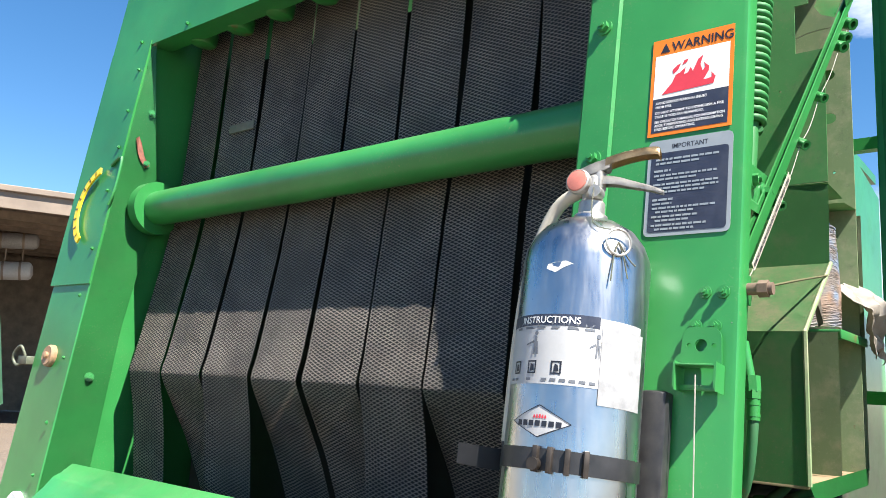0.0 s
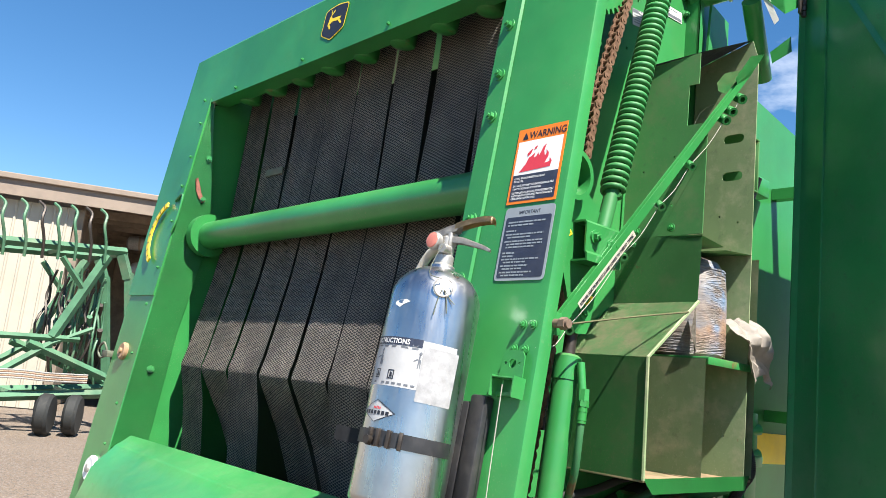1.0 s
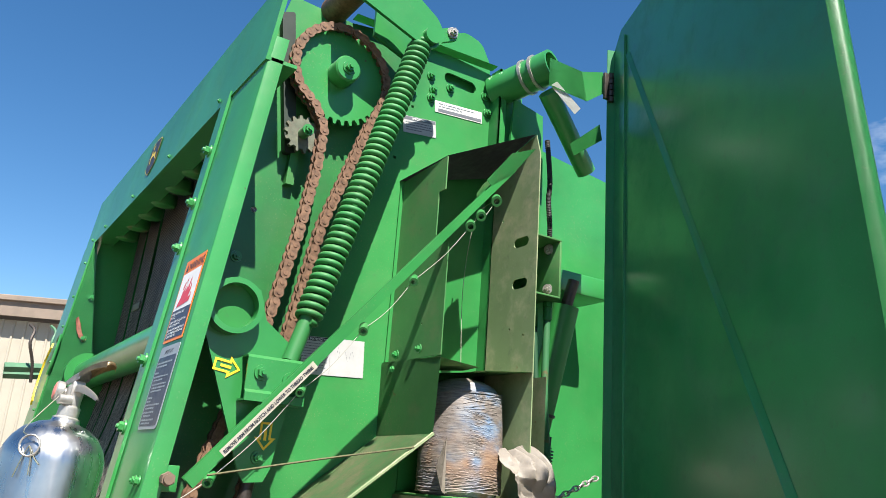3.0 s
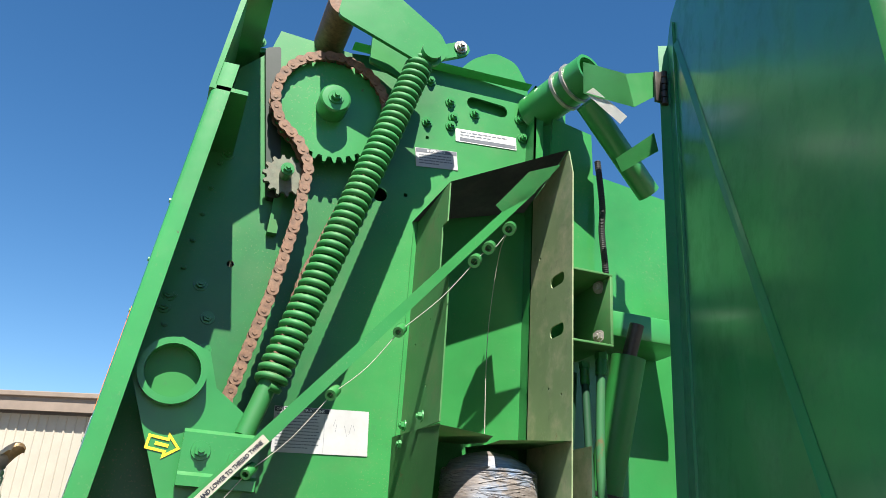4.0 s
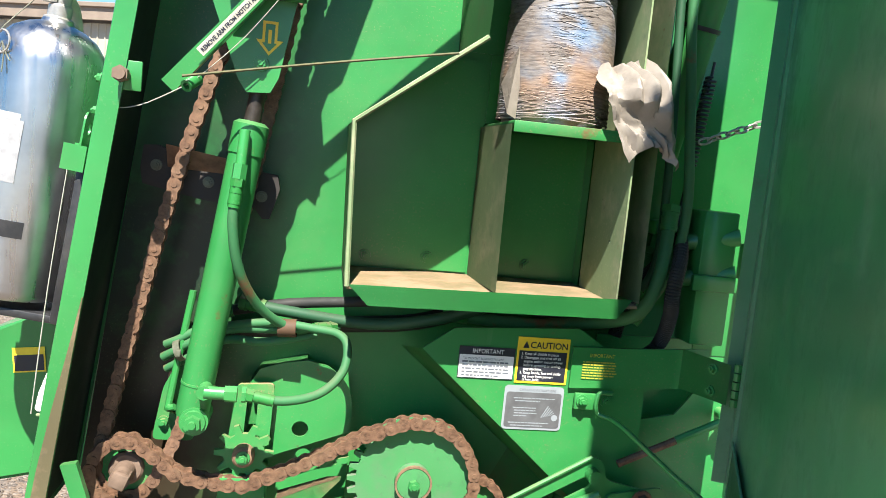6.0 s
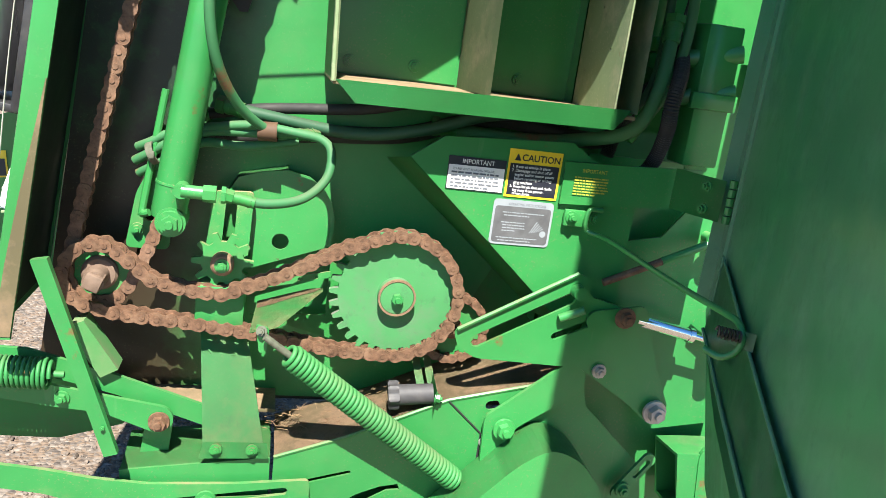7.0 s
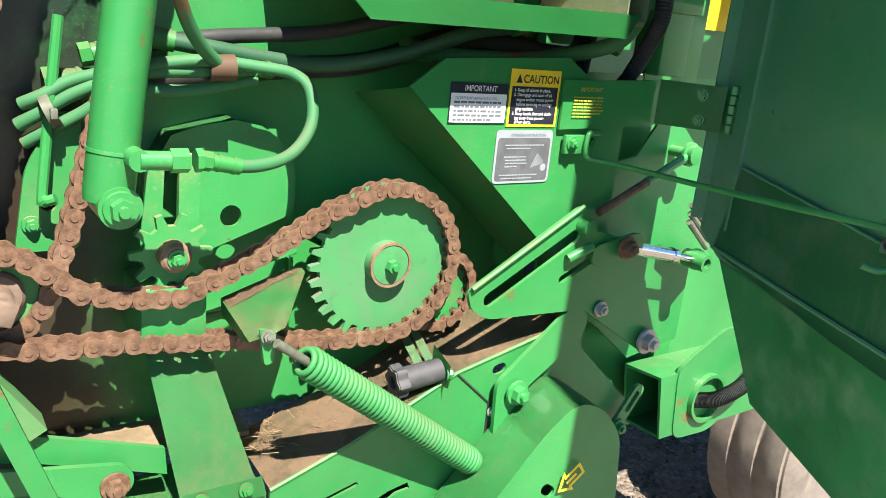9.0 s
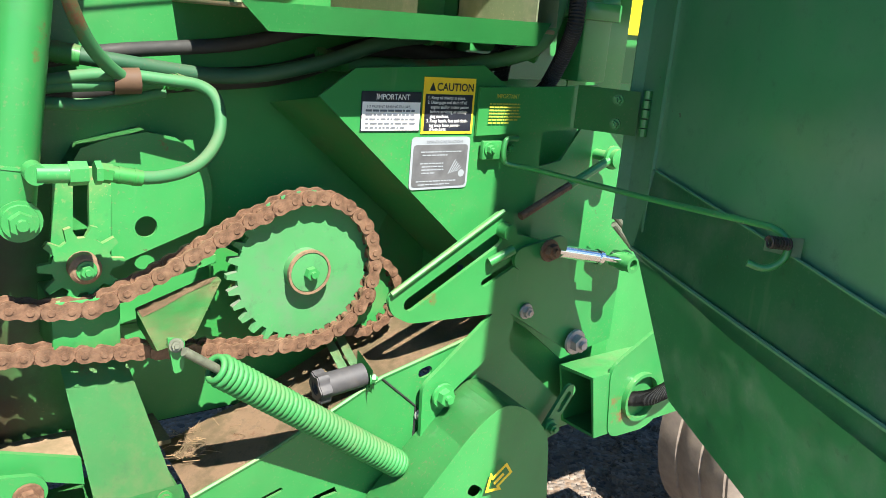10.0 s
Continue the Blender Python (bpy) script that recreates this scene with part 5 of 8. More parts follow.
hose("paint-covered green hydraulic hose looping under the cylinder", [(0.25, -0.208, 1.244), (0.31, -0.205, 1.235), (0.37, -0.18, 1.243), (0.408, -0.155, 1.275), (0.415, -0.135, 1.315), (0.40, -0.12, 1.335), (0.36, -0.115, 1.342), (0.27, -0.10, 1.345), (0.155, -0.062, 1.316), (0.112, -0.055, 1.293), (0.090, -0.045, 1.281)], 0.0080, HOSE_G, ends=(0,))

# chain guide block
guide = thing("chain_guide", "black steel chain guide block with rust-stained plate", "chain guide", (0.15, -0.1, 1.58))
bm = bmesh.new()
plate(bm, [(0.034, 1.60), (0.038, 1.640), (0.060, 1.642), (0.110, 1.625), (0.268, 1.608), (0.274, 1.584), (0.259, 1.529), (0.246, 1.528), (0.231, 1.547), (0.14, 1.553), (0.039, 1.573)], -0.078, 0.02)
part("block", bm, SOOT, guide)
bm = bmesh.new()
quad_plate(bm, [(0.080, -0.080, 1.605), (0.080, -0.108, 1.645), (0.180, -0.104, 1.630), (0.176, -0.080, 1.602)], 0.003)
part("guard_plate", bm, RUSTPLATE, guide)
for x, z in ((0.061, 1.607), (0.150, 1.585), (0.243, 1.568)):
    bolt(guide, (x, -0.079, z), (0, -1, 0), 0.007, DULLSTEEL)

# ---- lower mechanism ----
def solo(name, label, category, bm, mat, group="", smooth=35):
    return tagged(part(name, bm, mat, None, smooth=smooth), label, category, group)


pickup = thing("side_frame", "green lower side frame with a dirt-caked ledge", "side frame", (0.5, -0.1, 0.4))
PY = -0.178
RIDGE = [(0.362, 0.765), (0.488, 0.808), (0.671, 0.889), (0.93, 0.948)]
bm = bmesh.new()
plate(bm, [(0.362, 0.30), *RIDGE, (0.943, 0.887), (1.085, 0.758), (1.100, 0.685), (1.00, 0.66), (0.985, 0.30)], PY, 0.005, [slot2(0.752, 0.880, 0.762, 0.882, 0.009), slot2(0.41, 0.712, 0.50, 0.735, 0.004), [(0.46, 0.652), (0.53, 0.672), (0.575, 0.698), (0.60, 0.70), (0.595, 0.712), (0.56, 0.706), (0.52, 0.690)]])
part("lower_panel", bm, GREEN_LOW, pickup)
bm = bmesh.new()
row = [(bm.verts.new((x, PY, z + 0.001)), bm.verts.new((x, -0.035, z + 0.012))) for x, z in RIDGE]
for (p, q), (r, s) in zip(row, row[1:]):
    bm.faces.new((p, r, s, q))
bmesh.ops.solidify(bm, geom=bm.faces[:], thickness=0.004)
part("ledge", bm, LEDGE_DIRT, pickup, "ledge caked with dirt and chaff")
bm = bmesh.new()
tube(bm, [(x, PY + 0.001, z - 0.001) for x, z in RIDGE], 0.0035, 6, 1)
part("fold_line", bm, GREEN_DUSTY, pickup)
bm = bmesh.new()
tube(bm, [(0.671, PY - 0.0005, 0.887), (0.742, PY - 0.0005, 0.822), (0.742, PY - 0.0005, 0.755)], 0.0022, 5, 1)
part("seam", bm, BLACK, pickup, "dark open seam")
# sheet added behind the slit so that it shows dark
bm = bmesh.new()
plate(bm, [(0.40, 0.61), (0.65, 0.61), (0.65, 0.745), (0.40, 0.730)], PY + 0.035, 0.004)
part("gap_backing", bm, GREEN_GRIME_SHADE, pickup)
# lower left channel
bm = bmesh.new()
plate(bm, [(0.10, 0.735), (0.355, 0.764), (0.357, 0.70), (0.357, 0.30), (0.11, 0.30), (0.11, 0.62)], PY - 0.002, 0.005)
quad_plate(bm, [(0.10, PY, 0.732), (0.355, PY, 0.765), (0.355, -0.05, 0.772), (0.10, -0.05, 0.742)], 0.004)
part("channel", bm, GREEN_LOW, pickup)
bm = bmesh.new()
plate(bm, [(0.11, 0.28), (0.58, 0.28), (0.58, 0.64), (0.36, 0.665), (0.11, 0.64)], PY - 0.012, 0.005)
part("skid_panel", bm, GREEN_LOW, pickup)
bolt(pickup, (0.776, PY - 0.028, 0.847), (0, -1, 0), 0.015, GREEN)
bolt(pickup, (0.749, PY - 0.003, 0.806), (0, -1, 0), 0.007, STEEL)
# pivot lever with big bolt
bm = bmesh.new()
plate(bm, round2([(0.742, 0.76), (0.738, 0.868), (0.765, 0.888), (0.885, 0.985), (0.925, 0.962), (0.918, 0.925), (0.80, 0.845), (0.762, 0.77)], 0.014), PY - 0.022, 0.008)
part("pivot_lever", bm, GREEN_LOW, pickup)
# bulging corner cover
bm = bmesh.new()
plate(bm, round2([(0.50, 0.52), (0.785, 0.815), (0.845, 0.852), (0.905, 0.828), (0.958, 0.765), (0.975, 0.62), (0.985, 0.28), (0.42, 0.28)], 0.03), -0.285, 0.006, [slot2(0.795, 0.705, 0.806, 0.697, 0.010)])
part("corner_cover", bm, GREEN_LOW, pickup, "smooth bulging corner cover")
bm = bmesh.new()
ring = round2([(0.50, 0.52), (0.785, 0.815), (0.845, 0.852), (0.905, 0.828), (0.958, 0.765), (0.975, 0.62), (0.985, 0.28)], 0.03)
for (xa, za), (xb, zb) in zip(ring, ring[1:]):
    quad_plate(bm, [(xa, -0.284, za), (xb, -0.284, zb), (xb, -0.185, zb + 0.006), (xa, -0.185, za + 0.006)], 0.004)
part("cover_rim", bm, GREEN_LOW, pickup)
# strap from the drive case down to the channel
bm = bmesh.new()
quad_plate(bm, [(0.216, -0.088, 0.965), (0.298, -0.088, 0.965), (0.338, -0.165, 0.80), (0.345, -0.182, 0.775), (0.238, -0.182, 0.775)], 0.006)
quad_plate(bm, [(0.238, -0.183, 0.795), (0.347, -0.183, 0.795), (0.352, -0.190, 0.768), (0.232, -0.190, 0.766)], 0.005)
part("strap", bm, GREEN_DUSTY, pickup, "flat green support strap")
bolt(pickup, (0.260, -0.190, 0.784), (0, -1, 0.15), 0.0075, GREEN_GRIME_SHADE)
bolt(pickup, (0.322, -0.190, 0.784), (0, -1, 0.15), 0.0075, GREEN_GRIME_SHADE)
# cross lever and latch to the rear
bm = bmesh.new()
plate(bm, [(-0.40, 0.945), (-0.06, 0.935), (0.081, 0.894), (0.229, 0.842), (0.232, 0.802), (0.084, 0.856), (-0.06, 0.895), (-0.40, 0.905)], -0.135, 0.008)
part("latch_lever", bm, GREEN_LOW, pickup)
bm = bmesh.new()
end = [(0.158 + 0.0255 * math.cos(radians(a)), 0.823 + 0.0255 * math.sin(radians(a))) for a in range(75, -120, -15)]
plate(bm, [(-0.40, 0.950), (-0.015, 0.882), (0.064, 0.866), *end, (0.067, 0.833), (-0.017, 0.843), (-0.40, 0.905)], -0.160, 0.008)
part("lock_arm", bm, GREEN_LOW, pickup, "flat green arm with a rounded end")
bolt(pickup, (0.160, -0.161, 0.820), (0, -1, 0), 0.013, RUST)
bolt(pickup, (0.002, -0.161, 0.860), (0, -1, 0), 0.009, GREEN)
bm = bmesh.new()
plate(bm, [(0.134, 0.81), (0.180, 0.80), (0.174, 0.735), (0.122, 0.70)], -0.125, 0.006)
part("hanger", bm, GREEN_LOW, pickup)
bm = bmesh.new()
plate(bm, [(-0.40, 0.90), (-0.03, 0.850), (0.11, 0.815), (0.11, 0.775), (0.079, 0.744), (-0.032, 0.712), (-0.40, 0.72)], -0.03, 0.006)
# darkened colour stands in for shade from the arms above
part("rear_gusset", bm, GREEN_GRIME_SHADE, pickup)
bm = bmesh.new()
plate(bm, [(0.010, 0.988), (0.031, 0.996), (0.088, 0.910), (0.060, 0.894), (0.018, 0.958)], -0.150, 0.045)
part("stop_block", bm, GREEN_OLIVE, pickup, "chaff-stained stop block")
bm = bmesh.new()
box(bm, (0.0, -0.10, 0.812), (0.36, -0.008, 0.820), 0.002)
part("dirt_shelf", bm, LEDGE_DIRT, pickup)

slot_link = thing("slotted_link", "slotted green adjusting link with a clamp bolt", "link", (0.24, -0.215, 0.69))
bm = bmesh.new()
plate(bm, round2([(-0.25, 0.775), (-0.25, 0.735), (-0.015, 0.700), (0.100, 0.662), (0.240, 0.666), (0.430, 0.684), (0.428, 0.731), (0.300, 0.722), (0.150, 0.720), (0.060, 0.730), (-0.014, 0.745)], 0.010), -0.200, 0.008, [slot2(0.140, 0.679, 0.383, 0.708, 0.0075)])
part("link_plate", bm, GREEN_DUSTY, slot_link)
bm = bmesh.new()
plate(bm, round2([(0.030, 0.660), (0.042, 0.622), (0.24, 0.632), (0.42, 0.664), (0.42, 0.700), (0.20, 0.690)], 0.010), -0.1965, 0.0025, [slot2(0.055, 0.640, 0.115, 0.645, 0.010)])
part("rear_plate", bm, GREEN_GRIME_SHADE, slot_link)
bolt(slot_link, (0.249, -0.201, 0.691), (0, -1, 0), 0.013, GREEN)

lbar = thing("latch_bar", "flat green latch bar slanting past the tailgate foot", "bar", (0.10, -0.245, 0.79))
bm = bmesh.new()
plate(bm, [(-0.027, 1.125), (-0.003, 1.130), (0.107, 0.802), (0.086, 0.796)], -0.243, 0.014)
part("bar", bm, GREEN_LOW, lbar)
bolt(lbar, (0.083, -0.244, 0.850), (0, -1, 0), 0.004, GREEN, washer=False)

# drive case behind the chains
case = thing("drive_case", "green drive case with a rounded guard plate and slotted bracket", "drive case", (0.35, -0.03, 0.97))
bm = bmesh.new()
arcp = [(0.245, 1.215), (0.262, 1.245), (0.30, 1.258), (0.348, 1.266)] + [(0.348 + 0.092 * math.sin(radians(a)), 1.174 + 0.092 * math.cos(radians(a))) for a in (25, 45, 65, 85)] + [(0.437, 1.13), (0.295, 1.078), (0.285, 1.18)]
plate(bm, arcp, -0.048, 0.006, [circle2(0.344, 1.132, 0.0155, 18)])
part("guard_plate", bm, GREEN_LOW, case)
bm = bmesh.new()
quad_plate(bm, [(0.245, -0.048, 1.216), (0.262, -0.048, 1.246), (0.348, -0.048, 1.267), (0.348, 0.0, 1.267), (0.262, 0.0, 1.246), (0.245, 0.0, 1.216)], 0.003)
part("guard_rim", bm, GREEN_LOW, case)
bm = bmesh.new()
plate(bm, round2([(0.212, 1.08), (0.222, 1.222), (0.292, 1.226), (0.288, 1.08)], 0.010), -0.078, 0.010, [[(0.240, 1.09), (0.245, 1.205), (0.264, 1.205), (0.262, 1.09)]])
part("slotted_bracket", bm, RUSTYGREEN, case, "slotted bracket with paint worn to rust")
bm = bmesh.new()
plate(bm, [(0.30, 0.985), (0.62, 0.90), (0.62, 1.0), (0.44, 1.10), (0.44, 0.99)], -0.04, 0.006)
part("back_plate", bm, GREEN_GRIME_SHADE, case)
bm = bmesh.new()
box(bm, (0.205, -0.115, 0.98), (0.29, -0.02, 1.06), 0.004)
part("idler_mount", bm, GREEN_DUSTY, case)
# tightener bracket: bent triangular plate
tight = thing("tightener_bracket", "bent triangular chain tightener bracket, rust-dusted", "bracket", (0.36, -0.15, 1.03))
bm = bmesh.new()
def on_bracket(*xy, up=0.0):
    return [(x, y, 1.034 + 0.301 * (x - 0.311) + 0.056 * (y + 0.106) + up) for x, y in xy]


quad_plate(bm, on_bracket((0.311, -0.106), (0.400, -0.100), (0.425, -0.112), (0.424, -0.126), (0.348, -0.238), (0.332, -0.242), (0.302, -0.236)), 0.004)
quad_plate(bm, [(0.311, -0.106, 1.034), (0.313, -0.106, 1.010), (0.310, -0.19, 1.006), (0.302, -0.234, 1.023)], 0.004)
part("plate", bm, GREEN_DUSTY, tight, "green bracket plate dusted with rust")
bm = bmesh.new()
quad_plate(bm, on_bracket((0.312, -0.107), (0.400, -0.101), (0.423, -0.112), (0.410, -0.122), (0.372, -0.126), (0.340, -0.136), (0.311, -0.140), up=0.0012), 0.0008)
part("rust_bloom", bm, RUSTBUSH, tight, "orange rust dust along the folded edge")
bm = bmesh.new()
plate(bm, round2([(0.312, 1.042), (0.334, 1.036), (0.332, 0.995), (0.320, 0.992)], 0.005), -0.243, 0.006)
part("hook_lug", bm, GREEN, tight)
bolt(tight, (0.322, -0.246, 1.032), (-0.2, -0.9, 0.2), 0.0065, DULLSTEEL)
bm = bmesh.new()
plate(bm, [(0.30, 1.055), (0.44, 1.085), (0.44, 1.072), (0.30, 1.040)], -0.06, 0.004, [circle2(0.325 + 0.03 * k, 1.053 + 0.0065 * k, 0.004, 8) for k in range(4)])
part("perforated_strip", bm, GREEN_DUSTY, tight)

kn = thing("adjuster_knob", "grey plastic lobed adjuster knob on a small bracket", "knob", (0.57, -0.17, 0.88))
bm = bmesh.new()
k0, k1 = Vector((0.574, -0.167, 0.890)), Vector((0.640, -0.172, 0.898))
cyl(bm, k0, k1, 0.0195, 0.0185, seg=22)
part("sleeve", bm, PLASTIC, kn)
bm = bmesh.new()
mk, _h = frame_of(k0, k0 + (k0 - k1))
pts = []
for i in range(40):
    a = 2 * math.pi * i / 40
    pts.append(((0.024 + 0.003 * math.cos(6 * a)) * math.cos(a), (0.024 + 0.003 * math.cos(6 * a)) * math.sin(a)))
sheet(bm, pts, [circle2(0, 0, 0.010, 14)], mk @ Matrix.Translation((0, 0, 0.016)), 0.020)
bmesh.ops.bevel(bm, geom=[e for e in bm.edges if e.calc_face_angle(0) > 1.2], offset=0.002, segments=2, affect="EDGES")
part("lobed_head", bm, PLASTIC, kn)
bm = bmesh.new()
quad_plate(bm, [(0.641, -0.198, 0.876), (0.641, -0.198, 0.915), (0.640, -0.150, 0.932), (0.640, -0.150, 0.884)], 0.004)
for dx in (0.0, 0.022):
    quad_plate(bm, [(0.618 + dx, -0.150, 0.884), (0.632 + dx, -0.150, 0.889), (0.622 + dx, -0.085, 0.942), (0.608 + dx, -0.085, 0.938)], 0.004)
part("bracket", bm, GREEN_DUSTY, kn)
bolt(kn, (0.643, -0.186, 0.896), (0.9, -0.4, 0), 0.008, GREEN)

# front lower plate, cam plate, gas strut, square tube
fplate = thing("front_plate", "green front side plate carrying safety decals", "side plate", (0.85, -0.168, 1.05))
bm = bmesh.new()
plate(bm, [(0.545, 1.332), (0.60, 1.372), (0.83, 1.385), (0.97, 1.30), (0.97, 1.05), (0.865, 1.05), (0.815, 1.095)], -0.168, 0.005)
part("plate", bm, GREEN_LOW, fplate)
bm = bmesh.new()
quad_plate(bm, [(0.545, -0.168, 1.331), (0.815, -0.168, 1.094), (0.865, -0.168, 1.049), (0.85, -0.06, 1.03), (0.80, -0.06, 1.075), (0.52, -0.06, 1.31)], 0.004)
part("return_flange", bm, GREEN_DUSTY, fplate, "dusty returned edge")
bm = bmesh.new()
plate(bm, [(0.820, 1.276), (0.820, 1.352), (0.93, 1.355), (1.085, 1.362), (1.085, 1.288), (0.93, 1.280)], -0.176, 0.005)
part("hinge_strap", bm, GREEN, fplate, "flat door hinge strap")
bm = bmesh.new()
quad_plate(bm, [(1.03, -0.180, 1.362), (1.03, -0.180, 1.288), (1.068, -0.285, 1.290), (1.068, -0.285, 1.362)], 0.004)
part("strap_end", bm, GREEN, fplate)
bm = bmesh.new()
for k in range(5):
    cyl(bm, (1.078, -0.292, 1.290 + 0.0155 * k), (1.078, -0.292, 1.303 + 0.0155 * k), 0.007, seg=12)
part("hinge_knuckle", bm, GREEN, fplate, smooth=30)
for p in ((1.055, -0.25, 1.345), (1.055, -0.25, 1.305)):
    bolt(fplate, p, (-0.9, -0.35, 0), 0.007, GREEN)
bm = bmesh.new()
box(bm, (0.832, -0.182, 1.238), (0.872, -0.173, 1.268), 0.002)
part("stay_clip", bm, GREEN, fplate)
for x in (0.845, 0.893):
    bolt(fplate, (x, -0.182 if x < 0.88 else -0.174, 1.255), (0, -1, 0), 0.008, GREEN)
stay = thing("door_stay", "thin green rod propping the shield door open", "stay rod", (0.872, -0.185, 1.235))
bm = bmesh.new()
tube(bm, [(0.90, -0.185, 1.272), (0.878, -0.186, 1.272), (0.872, -0.187, 1.262), (0.872, -0.187, 1.243), (0.88, -0.19, 1.232), (0.90, -0.235, 1.230), (0.886, -0.48, 1.237), (0.880, -0.640, 1.244), (0.880, -0.672, 1.243), (0.878, -0.690, 1.232), (0.874, -0.690, 1.212), (0.862, -0.678, 1.200), (0.848, -0.662, 1.204)], 0.0045, 8, 5)
part("rod", bm, GREEN, stay, smooth=60)

camp = thing("cam_plate", "slotted green cam plate with pivot bolts", "cam plate", (0.95, -0.205, 0.86))
bm = bmesh.new()
plate(bm, round2([(0.655, 1.035), (0.868, 1.158), (0.893, 1.150), (0.90, 1.115), (1.02, 1.085), (1.06, 0.985), (1.105, 0.895), (1.075, 0.868), (0.905, 0.975), (0.70, 0.985), (0.665, 1.005)], 0.012), -0.203, 0.007, [slot2(0.698, 1.018, 0.862, 1.108, 0.0115), slot2(0.845, 1.035, 0.945, 1.082, 0.007)])
part("plate", bm, GREEN_LOW, camp)
bm = bmesh.new()
tube(bm, [(0.660, -0.207, 1.040), (0.868, -0.207, 1.158)], 0.004, 6, 1)
part("top_lip", bm, GREEN_DUSTY, camp)
bm = bmesh.new()
helix(bm, (0.79, -0.19, 1.083), (0.862, -0.19, 1.120), 0.006, 0.0015, 16, 8, 4)
part("inner_spring", bm, STEEL, camp)
bm = bmesh.new()
cyl(bm, (0.872, -0.20, 1.125), (0.872, -0.225, 1.125), 0.013, seg=16)
cyl(bm, (0.845, -0.21, 1.073), (0.885, -0.222, 1.095), 0.008, seg=12)
part("roller", bm, GREEN_LOW, camp)
bm = bmesh.new()
plate(bm, slot2(0.918, 1.072, 1.0, 1.085, 0.02), -0.212, 0.007)
part("arm_end", bm, GREEN_LOW, camp)
bolt(camp, (0.966, -0.222, 1.085), (0, -1, 0), 0.014, RUST)
bolt(camp, (0.943, -0.206, 0.972), (0, -1, 0), 0.010, STEEL)
bolt(camp, (1.07, -0.212, 0.895), (0, -1, 0), 0.017, STEEL)
bm = bmesh.new()
plate(bm, slot2(1.088, 0.785, 1.035, 0.712, 0.014), -0.203, 0.007, [slot2(1.085, 0.780, 1.065, 0.752, 0.006)])
part("small_link", bm, GREEN_LOW, camp)
bolt(camp, (1.042, -0.206, 0.722), (0, -1, 0), 0.011, GREEN)
strut = thing("gas_strut", "bright chrome gas strut with a green eye end", "strut", (1.0, -0.2, 1.07))
bm = bmesh.new()
cyl(bm, (1.0, -0.2, 1.076), (1.115, -0.2, 1.052), 0.0125, seg=20)
part("sleeve", bm, CHROME, strut)
bm = bmesh.new()
cyl(bm, (1.112, -0.2, 1.0526), (1.122, -0.2, 1.0505), 0.0145, seg=20)
cyl(bm, (1.12, -0.2, 1.051), (1.18, -0.2, 1.038), 0.0065, seg=14)
part("rod", bm, CHROME, strut)
bm = bmesh.new()
pipe(bm, (1.19, -0.225, 1.035), (1.19, -0.175, 1.035), 0.017, 0.010, 18)
cyl(bm, (1.19, -0.20, 1.035), (1.25, -0.16, 1.025), 0.019, seg=16)
part("eye", bm, GREEN, strut)
bm = bmesh.new()
plate(bm, [(1.02, 0.90), (0.925, 0.96), (0.925, 1.10), (0.985, 1.21), (1.053, 1.222), (1.10, 1.285), (1.17, 1.275), (1.26, 1.20), (1.26, 0.84), (1.12, 0.82)], -0.135, 0.006)
part("upright_plate", bm, GREEN_LOW, camp)
bm = bmesh.new()
lathe(bm, [(0.022, 0.0), (0.022, 0.006), (0.017, 0.008), (0.017, 0.018), (0.008, 0.020)], Matrix.Translation((1.144, -0.175, 1.233)) @ pose(0, 0, 0, 90, 0, 0), 24)
cyl(bm, (1.144, -0.175, 1.233), (1.144, -0.13, 1.233), 0.010, seg=14)
part("headed_pin", bm, GREEN_DUSTY, camp)
bm = bmesh.new()
tube(bm, [(1.140, -0.180, 1.233), (1.038, -0.180, 1.186)], 0.008, 10, 1)
part("tie_rod", bm, GREEN, camp, "green tie rod")
bm = bmesh.new()
tube(bm, [(1.038, -0.180, 1.186), (0.93, -0.180, 1.137)], 0.0072, 10, 1)
part("rod_end", bm, RUST, camp, "rusty threaded end of the tie rod")
for k in range(3):
    bm = bmesh.new()
    tube(bm, [(1.139 + 0.001 * k, -0.205, 1.146 - 0.016 * k), (1.216 - 0.002 * k, -0.200, 1.090 - 0.016 * k)], 0.0058, 10, 1)
    part("steel_bar", bm, DULLSTEEL, camp, "short grey steel bar")
axle = thing("axle_tube", "open square green axle tube with a round cross pipe", "axle tube", (1.14, 0.0, 0.67))
bm = bmesh.new()
rings = []
for xa, xb in ((1.145, 1.172), (1.72, 1.72)):
    for w in (0.0, 0.006):
        rings.append([bm.verts.new(p) for p in ((xb, -0.206 + w, 0.664 + w), (xb, -0.112 - w, 0.660 + w), (xa, -0.112 - w, 0.794 - w), (xa, -0.206 + w, 0.802 - w))])
for p, q in ((0, 2), (1, 3), (0, 1), (2, 3)):
    for i in range(4):
        j = (i + 1) % 4
        bm.faces.new((rings[p][i], rings[p][j], rings[q][j], rings[q][i]))
part("square_tube", bm, GREEN_LOW, axle)
bm = bmesh.new()
plate(bm, round2([(1.19, 0.815), (1.33, 0.885), (1.45, 0.85), (1.40, 0.70), (1.33, 0.650), (1.21, 0.655)], 0.03), -0.209, 0.008, [circle2(1.290, 0.735, 0.046, 24)])
pipe(bm, (1.290, -0.2205, 0.735), (1.290, -0.207, 0.735), 0.053, 0.046, 26)
part("gusset_ring", bm, GREEN_LOW, axle)
